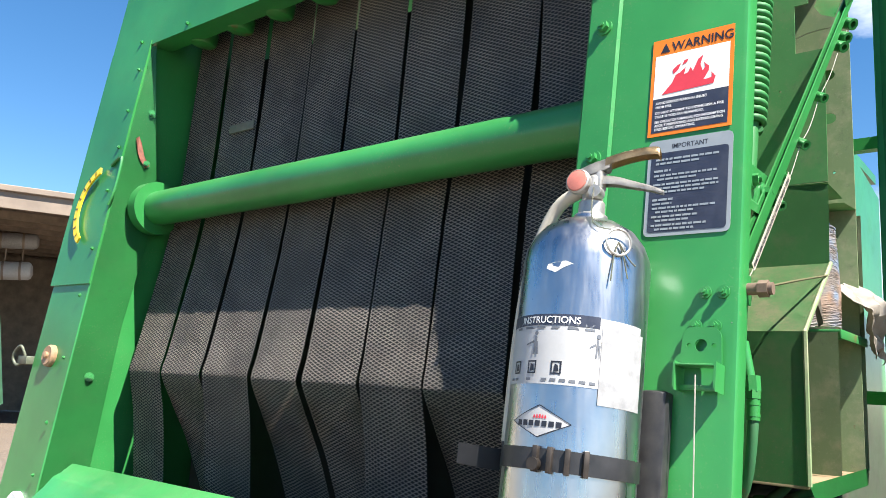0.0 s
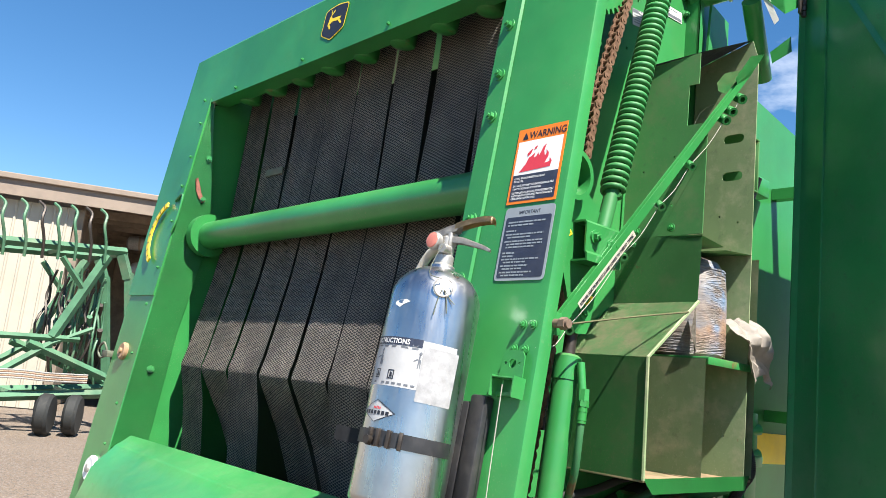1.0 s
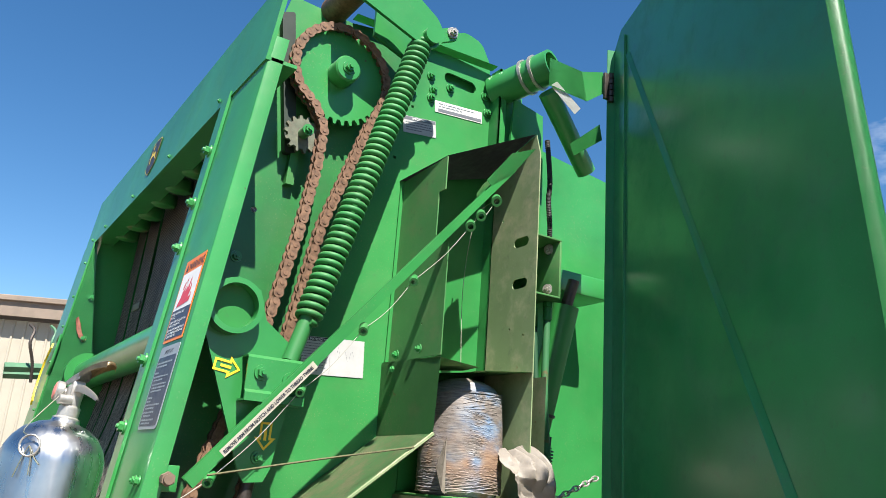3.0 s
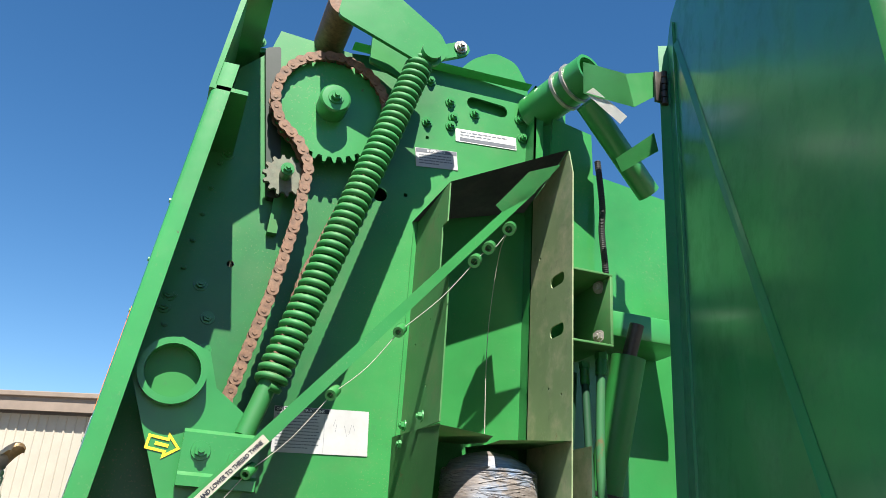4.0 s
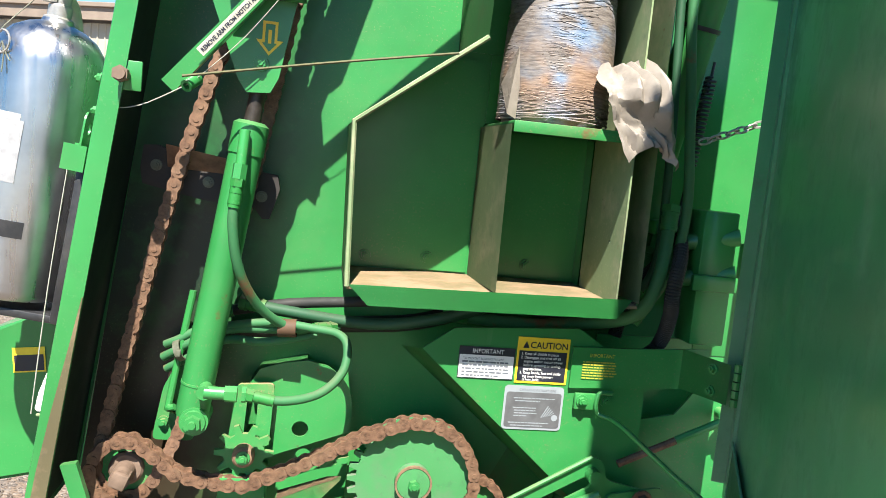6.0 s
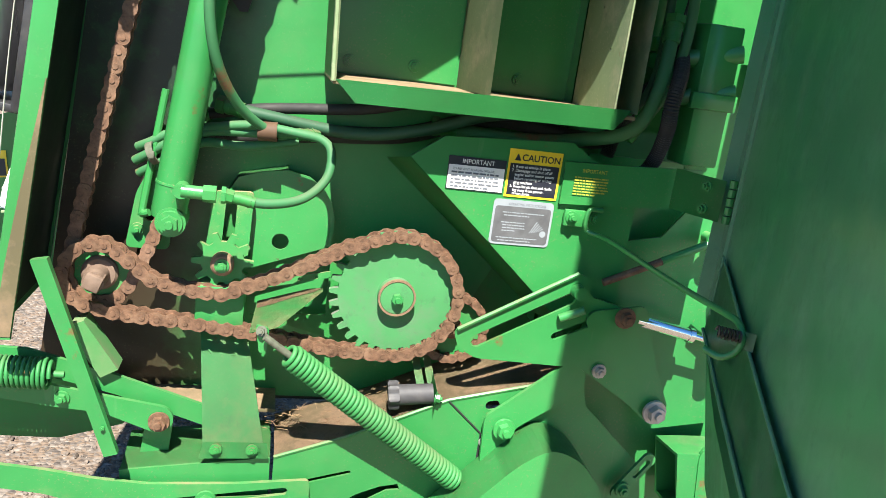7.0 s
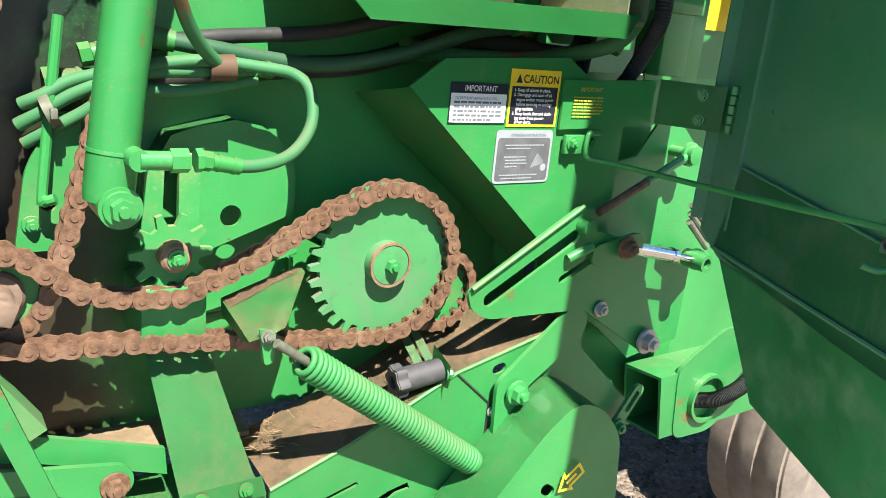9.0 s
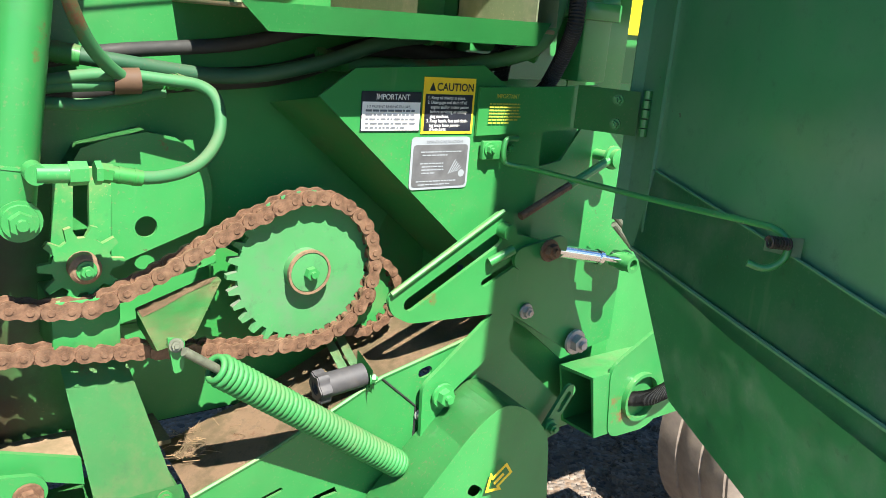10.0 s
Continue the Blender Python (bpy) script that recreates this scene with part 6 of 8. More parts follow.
hose("ribbed black conduit behind the axle", [(1.255, -0.190, 0.728), (1.275, -0.212, 0.732), (1.31, -0.235, 0.742), (1.38, -0.245, 0.775), (1.48, -0.23, 0.85), (1.6, -0.22, 1.0)], 0.017, RUBBER, "cable_conduit")

# wheel
wheel = thing("wheel", "dusty ribbed baler tyre on a yellow rim", "wheel", (2.22, -0.05, 0.0))
bm = bmesh.new()
prof = [(0.20, -0.11), (0.30, -0.14), (0.355, -0.13)]
for k in range(3):
    w0 = -0.115 + k * 0.082
    prof += [(0.372, w0 - 0.004), (0.376, w0 + 0.030), (0.374, w0 + 0.060), (0.367, w0 + 0.063), (0.367, w0 + 0.070)]
prof += [(0.355, 0.13), (0.30, 0.14), (0.20, 0.11)]
lathe(bm, prof, Matrix.Translation((2.22, 0.0, 0.36)) @ pose(0, 0, 0, 90, 0, 0), 48)
part("tyre", bm, TYRE, wheel)
bm = bmesh.new()
lathe(bm, [(0.20, -0.10), (0.21, -0.11), (0.19, 0.02), (0.06, 0.03), (0.05, 0.0)], Matrix.Translation((2.22, 0.0, 0.36)) @ pose(0, 0, 0, 90, 0, 0), 32)
part("rim", bm, YELLOWPAINT, wheel)
copy_thing(wheel, Matrix.Translation((0, 1.68, 0)))

# hoses and looms under the bins
hose("dusty dark hydraulic hose under the twine bins", [(0.22, -0.045, 1.37), (0.30, -0.06, 1.36), (0.46, -0.055, 1.345), (0.58, -0.09, 1.37), (0.68, -0.12, 1.41), (0.80, -0.10, 1.425)], 0.011, HOSE_D)
hose("black hydraulic hose sagging under the twine bins", [(0.16, -0.03, 1.34), (0.30, -0.04, 1.37), (0.47, -0.05, 1.39), (0.62, -0.06, 1.425), (0.80, -0.06, 1.43)], 0.010, RUBBER)
hose("black cable loom under the twine bins", [(0.12, -0.025, 1.30), (0.28, -0.03, 1.32), (0.40, -0.03, 1.335), (0.55, -0.03, 1.35), (0.72, -0.04, 1.40), (0.86, -0.08, 1.385), (0.95, -0.06, 1.40), (1.02, 0.0, 1.52)], 0.016, RUBBER)
hose("green hose clipped behind the cylinder", [(0.086, -0.042, 1.256), (0.110, -0.052, 1.273), (0.149, -0.062, 1.299), (0.21, -0.08, 1.325), (0.28, -0.095, 1.333), (0.33, -0.09, 1.333), (0.40, -0.05, 1.335)], 0.0085, HOSE_G, ends=())
hose("green hose clipped behind the cylinder", [(0.092, -0.038, 1.234), (0.122, -0.052, 1.254), (0.150, -0.062, 1.272), (0.20, -0.08, 1.305), (0.27, -0.09, 1.308), (0.36, -0.085, 1.325)], 0.008, HOSE_G, ends=())
hose("ribbed black conduit running up to the frame", [(0.93, -0.09, 1.36), (0.95, -0.08, 1.42), (1.0, -0.05, 1.48), (1.08, -0.02, 1.53), (1.2, 0.0, 1.55)], 0.014, RUBBER, "cable_conduit")
for label, c, a, r in (("brown tape wrapped round the hose bundle", (0.307, -0.106, 1.339), (1.0, -0.1, 0.05), 0.0165), ("grey cable tie round the hose bundle", (0.119, -0.062, 1.276), (0.9, -0.15, 0.42), 0.020)):
    bm = bmesh.new()
    a = Vector(a).normalized() * (0.016 if "tape" in label else 0.006)
    pipe(bm, Vector(c) - a, Vector(c) + a, r, r - 0.003, 20)
    if "tie" in label:
        box(bm, (c[0] - 0.004, c[1] - r - 0.006, c[2] - 0.006), (c[0] + 0.004, c[1] - r + 0.002, c[2] + 0.006), 0.001)
    tagged(part("hose_tie", bm, TAPEBROWN if "tape" in label else DULLSTEEL, None), label, "hose tie", "hose ties")
bm = bmesh.new()
tube(bm, [(0.133, -0.05, 1.385), (0.106, -0.066, 1.185), (0.108, -0.075, 1.172), (0.118, -0.08, 1.175)], 0.0065, 10, 3)
solo("lock_rod", "green lock rod hooked beside the cylinder", "rod", bm, GREEN)
tab = thing("pivot_bracket", "green gate pivot bracket beside the chain", "bracket", (0.10, -0.04, 1.12))
bm = bmesh.new()
plate(bm, round2([(0.075, 1.10), (0.09, 1.20), (0.125, 1.275), (0.155, 1.27), (0.15, 1.10)], 0.012), -0.045, 0.008, [circle2(0.115, 1.16, 0.010, 12)])
part("plate", bm, GREEN_DUSTY, tab)
bolt(tab, (0.095, -0.046, 1.135), (0, -1, 0), 0.008, GREEN_DUSTY)

# ---- front upper region between box and door ----
upr = thing("frame_upright", "dark green frame upright with tilt cylinder brackets", "frame upright", (1.0, 0.0, 1.4))
bm = bmesh.new()
box(bm, (0.892, -0.03, 1.42), (0.955, 0.05, 2.90), 0.004)
part("channel", bm, GREEN, upr)
bm = bmesh.new()
box(bm, (0.868, -0.19, 2.400), (0.985, -0.032, 2.405), 0.001)
box(bm, (0.868, -0.19, 2.245), (0.985, -0.032, 2.250), 0.001)
box(bm, (0.978, -0.19, 2.2505), (0.985, -0.032, 2.3995), 0.001)
part("clevis_bracket", bm, GREEN_OLIVE, upr)
for z in (2.385, 2.275):
    bolt(upr, (0.975, -0.15, z), (-1, -0.5, 0), 0.010, STEEL)
bm = bmesh.new()
box(bm, (0.985, -0.10, 2.30), (1.25, 0.05, 2.36), 0.006)
part("cross_arm", bm, GREEN, upr)
bm = bmesh.new()
box(bm, (1.055, -0.15, 1.365), (1.125, -0.085, 1.62), 0.004)
box(bm, (1.04, -0.165, 1.47), (1.13, -0.151, 1.50), 0.003)
box(bm, (1.10, -0.082, 1.33), (1.246, -0.076, 1.56), 0.001)
part("lower_post", bm, GREEN, upr)
bm = bmesh.new()
cyl(bm, (1.065, -0.12, 2.25), (0.985, 0.02, 1.52), 0.037, seg=28)
# darker green stands in for shade lying on the cylinder
part("tilt_cylinder", bm, GREEN_GRIME_SHADE, upr, "tall dark green tilt cylinder")
bm = bmesh.new()
cyl(bm, (1.06, -0.12, 2.23), (1.075, -0.14, 2.32), 0.016, seg=16)
part("cylinder_rod", bm, DARKSTEEL, upr)
bm = bmesh.new()
pipe(bm, (1.036, -0.066, 1.968), (1.035, -0.064, 1.960), 0.040, 0.0372, 28)
part("strap", bm, BLACK, upr, "black strap round the tilt cylinder")
bm = bmesh.new()
cyl(bm, (0.925, -0.10, 2.20), (0.92, -0.06, 1.60), 0.022, seg=18)
part("side_rod", bm, HOSE_D, upr)
hose("dark hose hanging beside the tilt cylinder", [(0.985, -0.14, 2.24), (0.976, -0.15, 1.995), (0.998, -0.15, 1.795), (1.016, -0.15, 1.610), (0.993, -0.15, 1.491), (0.938, -0.15, 1.401)], 0.0095, HOSE_G)
hose("dark hose hanging beside the tilt cylinder", [(0.955, -0.12, 2.22), (0.96, -0.14, 1.95), (0.97, -0.15, 1.7), (0.975, -0.13, 1.5), (0.93, -0.10, 1.43)], 0.008, HOSE_D)
coil("small black return spring beside the tilt cylinder", (1.075, -0.06, 1.875), (1.055, -0.06, 1.695), 0.010, 0.0026, 22, BLACK, 0.03, 0.10, 0.003)
# bracket lumps behind
vb = thing("valve_block", "green hydraulic valve block with hose couplings", "valve block", (1.08, -0.05, 1.45))
bm = bmesh.new()
box(bm, (1.05, -0.10, 1.48), (1.16, 0.03, 1.56), 0.01)
box(bm, (1.00, -0.06, 1.56), (1.12, 0.0, 1.59), 0.008)
part("body", bm, GREEN, vb)
for z in (1.505, 1.575):
    bm = bmesh.new()
    cyl(bm, (1.0, -0.09, z - 0.03), (1.13, -0.15, z), 0.016, seg=14)
    part("coupling", bm, GREEN, vb)

# safety chain
sch = thing("link_chain", "short galvanised link chain hooked to the frame", "chain", (1.08, -0.05, 1.76))
p0, p1 = Vector((1.04, -0.12, 1.745)), Vector((1.21, -0.10, 1.81))
for k in range(9):
    bm = bmesh.new()
    c = p0.lerp(p1, (k + 0.5) / 9)
    dd = (p1 - p0).normalized()
    u = dd.orthogonal().normalized()
    u = Matrix.Rotation(radians(90 * (k % 2)), 3, dd) @ u
    tube(bm, [c + dd * 0.012 * math.cos(a) * 1.15 + u * 0.007 * math.sin(a) for a in [2 * math.pi * i / 10 for i in range(11)]], 0.0024, 5, 1, caps=False)
    part("link", bm, STEEL, sch)

# cross pipe at the top with door hinge arm
tp = thing("lift_pipe", "open-ended green cross pipe with clamps and upper door hinge arm", "pipe", (0.9, -0.1, 2.80))
bm = bmesh.new()
pipe(bm, (0.875, 0.0, 2.875), (0.938, -0.185, 2.908), 0.048, 0.040, 32)
part("pipe", bm, GREEN, tp)
bm = bmesh.new()
for f in (0.55, 0.72):
    a = Vector((0.875, 0.0, 2.875)).lerp(Vector((0.938, -0.185, 2.908)), f)
    dv = (Vector((0.938, -0.185, 2.908)) - Vector((0.875, 0.0, 2.875))).normalized()
    pipe(bm, a, a + dv * 0.008, 0.053, 0.0485, 28)
part("clamp_ring", bm, STEEL, tp)
bm = bmesh.new()
quad_plate(bm, [(0.90, -0.215, 2.82), (0.90, -0.215, 2.905), (1.00, -0.235, 2.89), (1.065, -0.25, 2.905), (1.075, -0.25, 2.845), (1.02, -0.235, 2.805)], 0.005)
part("hinge_arm", bm, GREEN, tp)
bm = bmesh.new()
for k in range(5):
    cyl(bm, (1.085, -0.262, 2.815 + 0.018 * k), (1.085, -0.262, 2.830 + 0.018 * k), 0.008, seg=12)
box(bm, (1.062, -0.262, 2.82), (1.082, -0.254, 2.90), 0.001)
part("hinge_knuckle", bm, DARKSTEEL, tp, smooth=30)
bm = bmesh.new()
cyl(bm, (0.935, -0.17, 2.83), (1.13, -0.12, 2.66), 0.028, seg=20)
part("brace_tube", bm, GREEN, tp)
bm = bmesh.new()
quad_plate(bm, [(0.985, -0.21, 2.675), (1.00, -0.21, 2.645), (1.085, -0.23, 2.71), (1.075, -0.23, 2.755)], 0.005)
part("flat_bar", bm, GREEN, tp)
bm = bmesh.new()
quad_plate(bm, [(0.905, -0.215, 2.822), (0.92, -0.225, 2.835), (1.01, -0.222, 2.785), (0.995, -0.215, 2.765)], 0.001)
part("tag", bm, WHITE, tp, "blank white tie-on tag")
bm = bmesh.new()
plate(bm, [(0.892, 2.66), (0.905, 2.84), (1.01, 2.82), (1.018, 2.60), (1.016, 2.42), (0.925, 2.42)], -0.06, 0.008)
part("hanger_plate", bm, GREEN, tp)
hose("black wiring conduit below the lift pipe", [(1.018, -0.075, 2.74), (1.024, -0.085, 2.62), (1.022, -0.085, 2.55), (1.03, -0.085, 2.47), (1.05, -0.06, 2.40)], 0.008, RUBBER, "cable_conduit")

# upper arm over the spring and the sprocket
ua = thing("pivot_lever", "green upper spring lever with round pivot cap", "arm", (0.45, -0.15, 2.85))
bm = bmesh.new()
plate(bm, round2([(0.331, 2.885), (0.345, 2.99), (0.46, 2.975), (0.565, 2.908), (0.590, 2.862), (0.560, 2.820), (0.525, 2.818)], 0.015), -0.17, 0.010)
part("arm_plate", bm, GREEN, ua)
bm = bmesh.new()
plate(bm, [(0.43, 2.852), (0.43, 2.975), (0.46, 2.97), (0.565, 2.90), (0.555, 2.82), (0.525, 2.82)], -0.08, 0.010)
part("inner_plate", bm, GREEN, ua)
bm = bmesh.new()
cyl(bm, (0.545, -0.17, 2.850), (0.545, -0.186, 2.850), 0.023, seg=24)
part("pivot_cap", bm, GREEN, ua)
bm = bmesh.new()
cyl(bm, (0.345, -0.165, 2.925), (0.345, 0.0, 2.925), 0.036, seg=24)
part("cross_shaft", bm, RUST, ua)
bm = bmesh.new()
plate(bm, slot2(0.57, 2.872, 0.625, 2.90, 0.018), -0.15, 0.012)
part("toggle", bm, GREEN, ua)
bolt(ua, (0.62, -0.151, 2.90), (0, -1, 0), 0.011, STEEL)
bm = bmesh.new()
plate(bm, round2([(0.668, 2.93), (0.680, 2.968), (0.718, 3.016), (0.776, 3.053), (0.838, 3.039), (0.876, 2.975), (0.872, 2.93)], 0.02), 0.03, 0.008)
part("hump_plate", bm, GREEN, ua)
bm = bmesh.new()
quad_plate(bm, [(0.40, 0.0, 2.925), (0.86, 0.0, 2.94), (0.86, -0.03, 2.943), (0.40, -0.03, 2.928)], 0.004)
part("top_flange", bm, GREEN, ua)
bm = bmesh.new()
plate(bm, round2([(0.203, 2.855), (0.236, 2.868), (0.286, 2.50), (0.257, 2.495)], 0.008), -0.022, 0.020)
part("bearing_strip", bm, RECESS_DARK, ua, "black bearing strip")
bm = bmesh.new()
plate(bm, [(0.27, 2.42), (0.29, 2.42), (0.295, 2.55), (0.275, 2.55)], -0.02, 0.02)
part("idler_slide", bm, GREEN_GRIME_SHADE, ua)

# ---- fire extinguisher ----
EXT_M = rear_frame(-0.080, 1.35, 0.125)
ext = thing("fire_extinguisher", "polished stainless fire extinguisher strapped to the rear post", "fire extinguisher", EXT_M @ Vector((0, 0, 0)))
TM = EXT_M @ pose(0, 0, 0, -90, 0, 0)  # local z up along the post, local -y to the rear


def on_tank(a, z, r):
    return TM @ Vector((r * math.sin(a), -r * math.cos(a), z))


R = 0.089
bm = bmesh.new()
lathe(bm, [(0.06, 0.0), (R - 0.006, 0.004), (R, 0.012), (R, 0.02), (R, 0.392), (R - 0.002, 0.408), (R - 0.010, 0.427), (R - 0.024, 0.445), (R - 0.045, 0.458), (0.026, 0.464), (0.023, 0.472)], TM, 72)
tank = new("tank", finish(bm, "tank", TANK, 40))
tank.parent = ext
tank.matrix_parent_inverse = ext.matrix_world.inverted()


def wrap_band(bm, a0, a1, z0, z1, r, n=28):
    lo = [bm.verts.new(on_tank(a0 + (a1 - a0) * i / n, z0, r)) for i in range(n + 1)]
    hi = [bm.verts.new(on_tank(a0 + (a1 - a0) * i / n, z1, r)) for i in range(n + 1)]
    for i in range(n):
        bm.faces.new((lo[i], lo[i + 1], hi[i + 1], hi[i]))


bm = bmesh.new()
wrap_band(bm, -0.95, 1.55, 0.216, 0.306, R + 0.0006)
lab = part("label", bm, PAPERLABEL, ext, "scuffed white instruction label")


LABEL_DX, LABEL_DZ = 0.046, 0.049


def wrap_flat(bm, pts, r):
    """A flat shape (arc length, height) bent round the tank."""
    bm.faces.new([bm.verts.new(on_tank((x + LABEL_DX) / R, z + LABEL_DZ, r)) for x, z in pts])


def wrap_text(bm, s, size, x, z, r, bold=0.0, align="CENTER", stretch=1.0):
    tmp = bmesh.new()
    text_mesh(tmp, s, size, x, z, 0.0, Matrix.Identity(4), align, stretch, bold)
    me = bpy.data.meshes.new("lettering")
    tmp.to_mesh(me)
    tmp.free()
    for v in me.vertices:
        v.co = on_tank(v.co.x / R, v.co.y, r)
    bm.from_mesh(me)
    bpy.data.meshes.remove(me)


bm = bmesh.new()
wrap_band(bm, 0.82, 1.62, 0.196, 0.296, R + 0.0012)
part("label_patch", bm, LABELGREY, lab, "blank torn patch over the label")
bm = bmesh.new()
wrap_band(bm, -0.93, 0.78, 0.2925, 0.3075, R + 0.0011)
part("header_band", bm, NAVY, lab)
bm = bmesh.new()
wrap_text(bm, "INSTRUCTIONS", 0.0128, 0.0, 0.2955, R + 0.0016, 0.0002)
part("lettering", bm, WHITE, lab)
bm = bmesh.new()
rnd = random.Random(9)
for k in range(8):
    for j, zz in enumerate((0.244, 0.239)):
        x0 = -0.105 + k * 0.022
        if x0 > 0.035 and rnd.random() < 0.5:
            continue
        wrap_flat(bm, [(x0, zz), (x0 + rnd.uniform(0.008, 0.019), zz), (x0 + 0.012, zz + 0.003), (x0, zz + 0.003)], R + 0.0012)
for k in range(14):
    x0 = -0.11 + k * 0.0125
    if rnd.random() < 0.75:
        wrap_flat(bm, [(x0, 0.171), (x0 + 0.008, 0.171), (x0 + 0.008, 0.1745), (x0, 0.1745)], R + 0.0012)
small = bm
for cx, s in ((-0.062, 1.0), (0.022, 0.6)):
    # simple standing pictogram shapes
    bm = bmesh.new()
    wrap_flat(bm, [(cx - 0.003 * s, 0.205), (cx, 0.205), (cx + 0.003 * s, 0.228), (cx - 0.001, 0.230)], R + 0.0012)
    wrap_flat(bm, [(cx + 0.003, 0.205), (cx + 0.006 * s, 0.205), (cx + 0.004, 0.222), (cx + 0.001, 0.222)], R + 0.0012)
    wrap_flat(bm, [(cx - 0.016 * s, 0.217), (cx - 0.002, 0.221), (cx - 0.002, 0.224), (cx - 0.016 * s, 0.219)], R + 0.0012)
    wrap_flat(bm, [(cx + 0.003 * math.cos(a) + 0.001, 0.233 + 0.003 * math.sin(a)) for a in [2 * math.pi * i / 10 for i in range(10)]], R + 0.0012)
    part("pictogram", bm, INKGREY, lab)
part("small_print", small, INKGREY, lab, "worn rows of small print")
for cx in (-0.094, -0.064, -0.028):
    bm = bmesh.new()
    for x0, z0, x1, z1 in ((-0.007, 0.180, 0.007, 0.182), (-0.007, 0.195, 0.007, 0.197), (-0.007, 0.180, -0.005, 0.197), (0.005, 0.180, 0.007, 0.197)):
        wrap_flat(bm, [(cx + x0, z0), (cx + x1, z0), (cx + x1, z1), (cx + x0, z1)], R + 0.0013)
    wrap_flat(bm, [(cx - 0.003, 0.183), (cx + 0.004, 0.184), (cx + 0.002, 0.192), (cx - 0.002, 0.193)], R + 0.0013)
    part("class_symbol", bm, INK, lab)
bm = bmesh.new()
for i in range(16):
    xa, xb = -0.088 + 0.085 * i / 16, -0.088 + 0.085 * (i + 1) / 16
    ha, hb = (0.0195 * (1 - abs(2 * q - 1)) for q in (i / 16, (i + 1) / 16))
    wrap_flat(bm, [(xa, 0.119 - ha), (xb, 0.119 - hb), (xb, 0.119 + hb), (xa, 0.119 + ha)], R + 0.0008)
bl = part("badge", bm, PAPERLABEL, ext, "white diamond maker's badge")
bm = bmesh.new()
for a, b in (((-0.089, 0.118), (-0.045, 0.0995)), ((-0.045, 0.0995), (-0.002, 0.118)), ((-0.002, 0.118), (-0.045, 0.1395)), ((-0.045, 0.1395), (-0.089, 0.118))):
    for i in range(8):
        p, q = [tuple(a[k] + (b[k] - a[k]) * s / 8 for k in (0, 1)) for s in (i, i + 1)]
        wrap_flat(bm, [p, q, (q[0], q[1] + 0.0012), (p[0], p[1] + 0.0012)], R + 0.0014)
for i in range(7):
    x0 = -0.078 + 0.0095 * i
    wrap_flat(bm, [(x0, 0.1135), (x0 + 0.007, 0.1135), (x0 + 0.007, 0.1205), (x0, 0.1205)], R + 0.0014)
part("badge_bar", bm, INK, bl)
bm = bmesh.new()
for k in range(5):
    x0 = -0.053 + k * 0.004
    wrap_flat(bm, [(x0, 0.1235), (x0 + 0.003, 0.1235), (x0 + 0.0025, 0.129 - abs(k - 2) * 0.001), (x0 + 0.0005, 0.128)], R + 0.0013)
part("badge_flame", bm, RED, bl)
bm = bmesh.new()
wrap_flat(bm, [(-0.056, 0.321), (-0.042, 0.315), (-0.030, 0.322), (-0.018, 0.327), (-0.028, 0.331), (-0.044, 0.329), (-0.054, 0.327)], R + 0.0006)
part("sticker_scrap", bm, WHITE, ext, "torn scrap of white sticker")
# valve
TANK_M, TM = TM, TM @ Matrix.Translation((0, 0, -0.036))
bm = bmesh.new()
lathe(bm, [(0.024, 0.498), (0.024, 0.508), (0.019, 0.511), (0.019, 0.528), (0.0155, 0.532), (0.0155, 0.565), (0.010, 0.572)], TM, 22)
box(bm, (-0.014, -0.010, 0.548), (0.016, 0.012, 0.578), 0.004, TM)
cyl(bm, TM @ Vector((0.012, -0.004, 0.540)), TM @ Vector((0.016, -0.026, 0.538)), 0.009, seg=16)
part("valve", bm, STEEL, ext, "dull cast valve body")
bm = bmesh.new()
gx = TM @ Vector((-0.010, -0.010, 0.553))
gd = (TM.to_3x3() @ Vector((0.02, -1.0, 0.02))).normalized()
mg = frame_of(gx, gx + gd)[0]
lathe(bm, [(0.009, 0.0), (0.009, 0.008), (0.0175, 0.010), (0.0185, 0.014), (0.0185, 0.022), (0.0165, 0.024), (0.0155, 0.0225)], mg, 28)
gauge = part("gauge", bm, STEEL, ext)
bm = bmesh.new()
lathe(bm, [(0.0160, 0.0228), (0.0150, 0.0248), (0.008, 0.0262), (0.002, 0.0266)], mg, 28)
part("gauge_face", bm, PINK, gauge, "sun-faded red gauge face")


def lever(bm, pts, depth, width, taper=1.0):
    """An inverted channel bar with rounded shoulders, run along pts."""
    path = smooth_path(pts, 6)
    n = len(path)
    sv = Vector((-0.30, 0.95, 0)).normalized()
    rows = []
    for i, p in enumerate(path):
        k = 1 + (taper - 1) * i / (n - 1)
        h, w = depth * k, width * k
        sec = [(-w, -h), (-w, -h * 0.35), (-w * 0.6, -h * 0.08), (0, 0), (w * 0.6, -h * 0.08), (w, -h * 0.35), (w, -h)]
        rows.append([bm.verts.new(TM @ (p + sv * a + Vector((0, 0, c)))) for a, c in sec])
    for a, b in zip(rows, rows[1:]):
        for j in range(6):
            bm.faces.new((a[j], a[j + 1], b[j + 1], b[j]))
    bmesh.ops.solidify(bm, geom=bm.faces[:], thickness=0.002)


bm = bmesh.new()
lever(bm, [(-0.020, -0.012, 0.578), (0.0, -0.004, 0.590), (0.022, 0.006, 0.600)], 0.020, 0.010)
carry = part("carry_handle", bm, STEEL, ext, "tarnished upper squeeze handle", smooth=60)
bm = bmesh.new()
lever(bm, [(0.016, 0.004, 0.599), (0.040, 0.014, 0.609), (0.064, 0.024, 0.616), (0.082, 0.032, 0.618), (0.086, 0.034, 0.612)], 0.016, 0.011, 0.85)
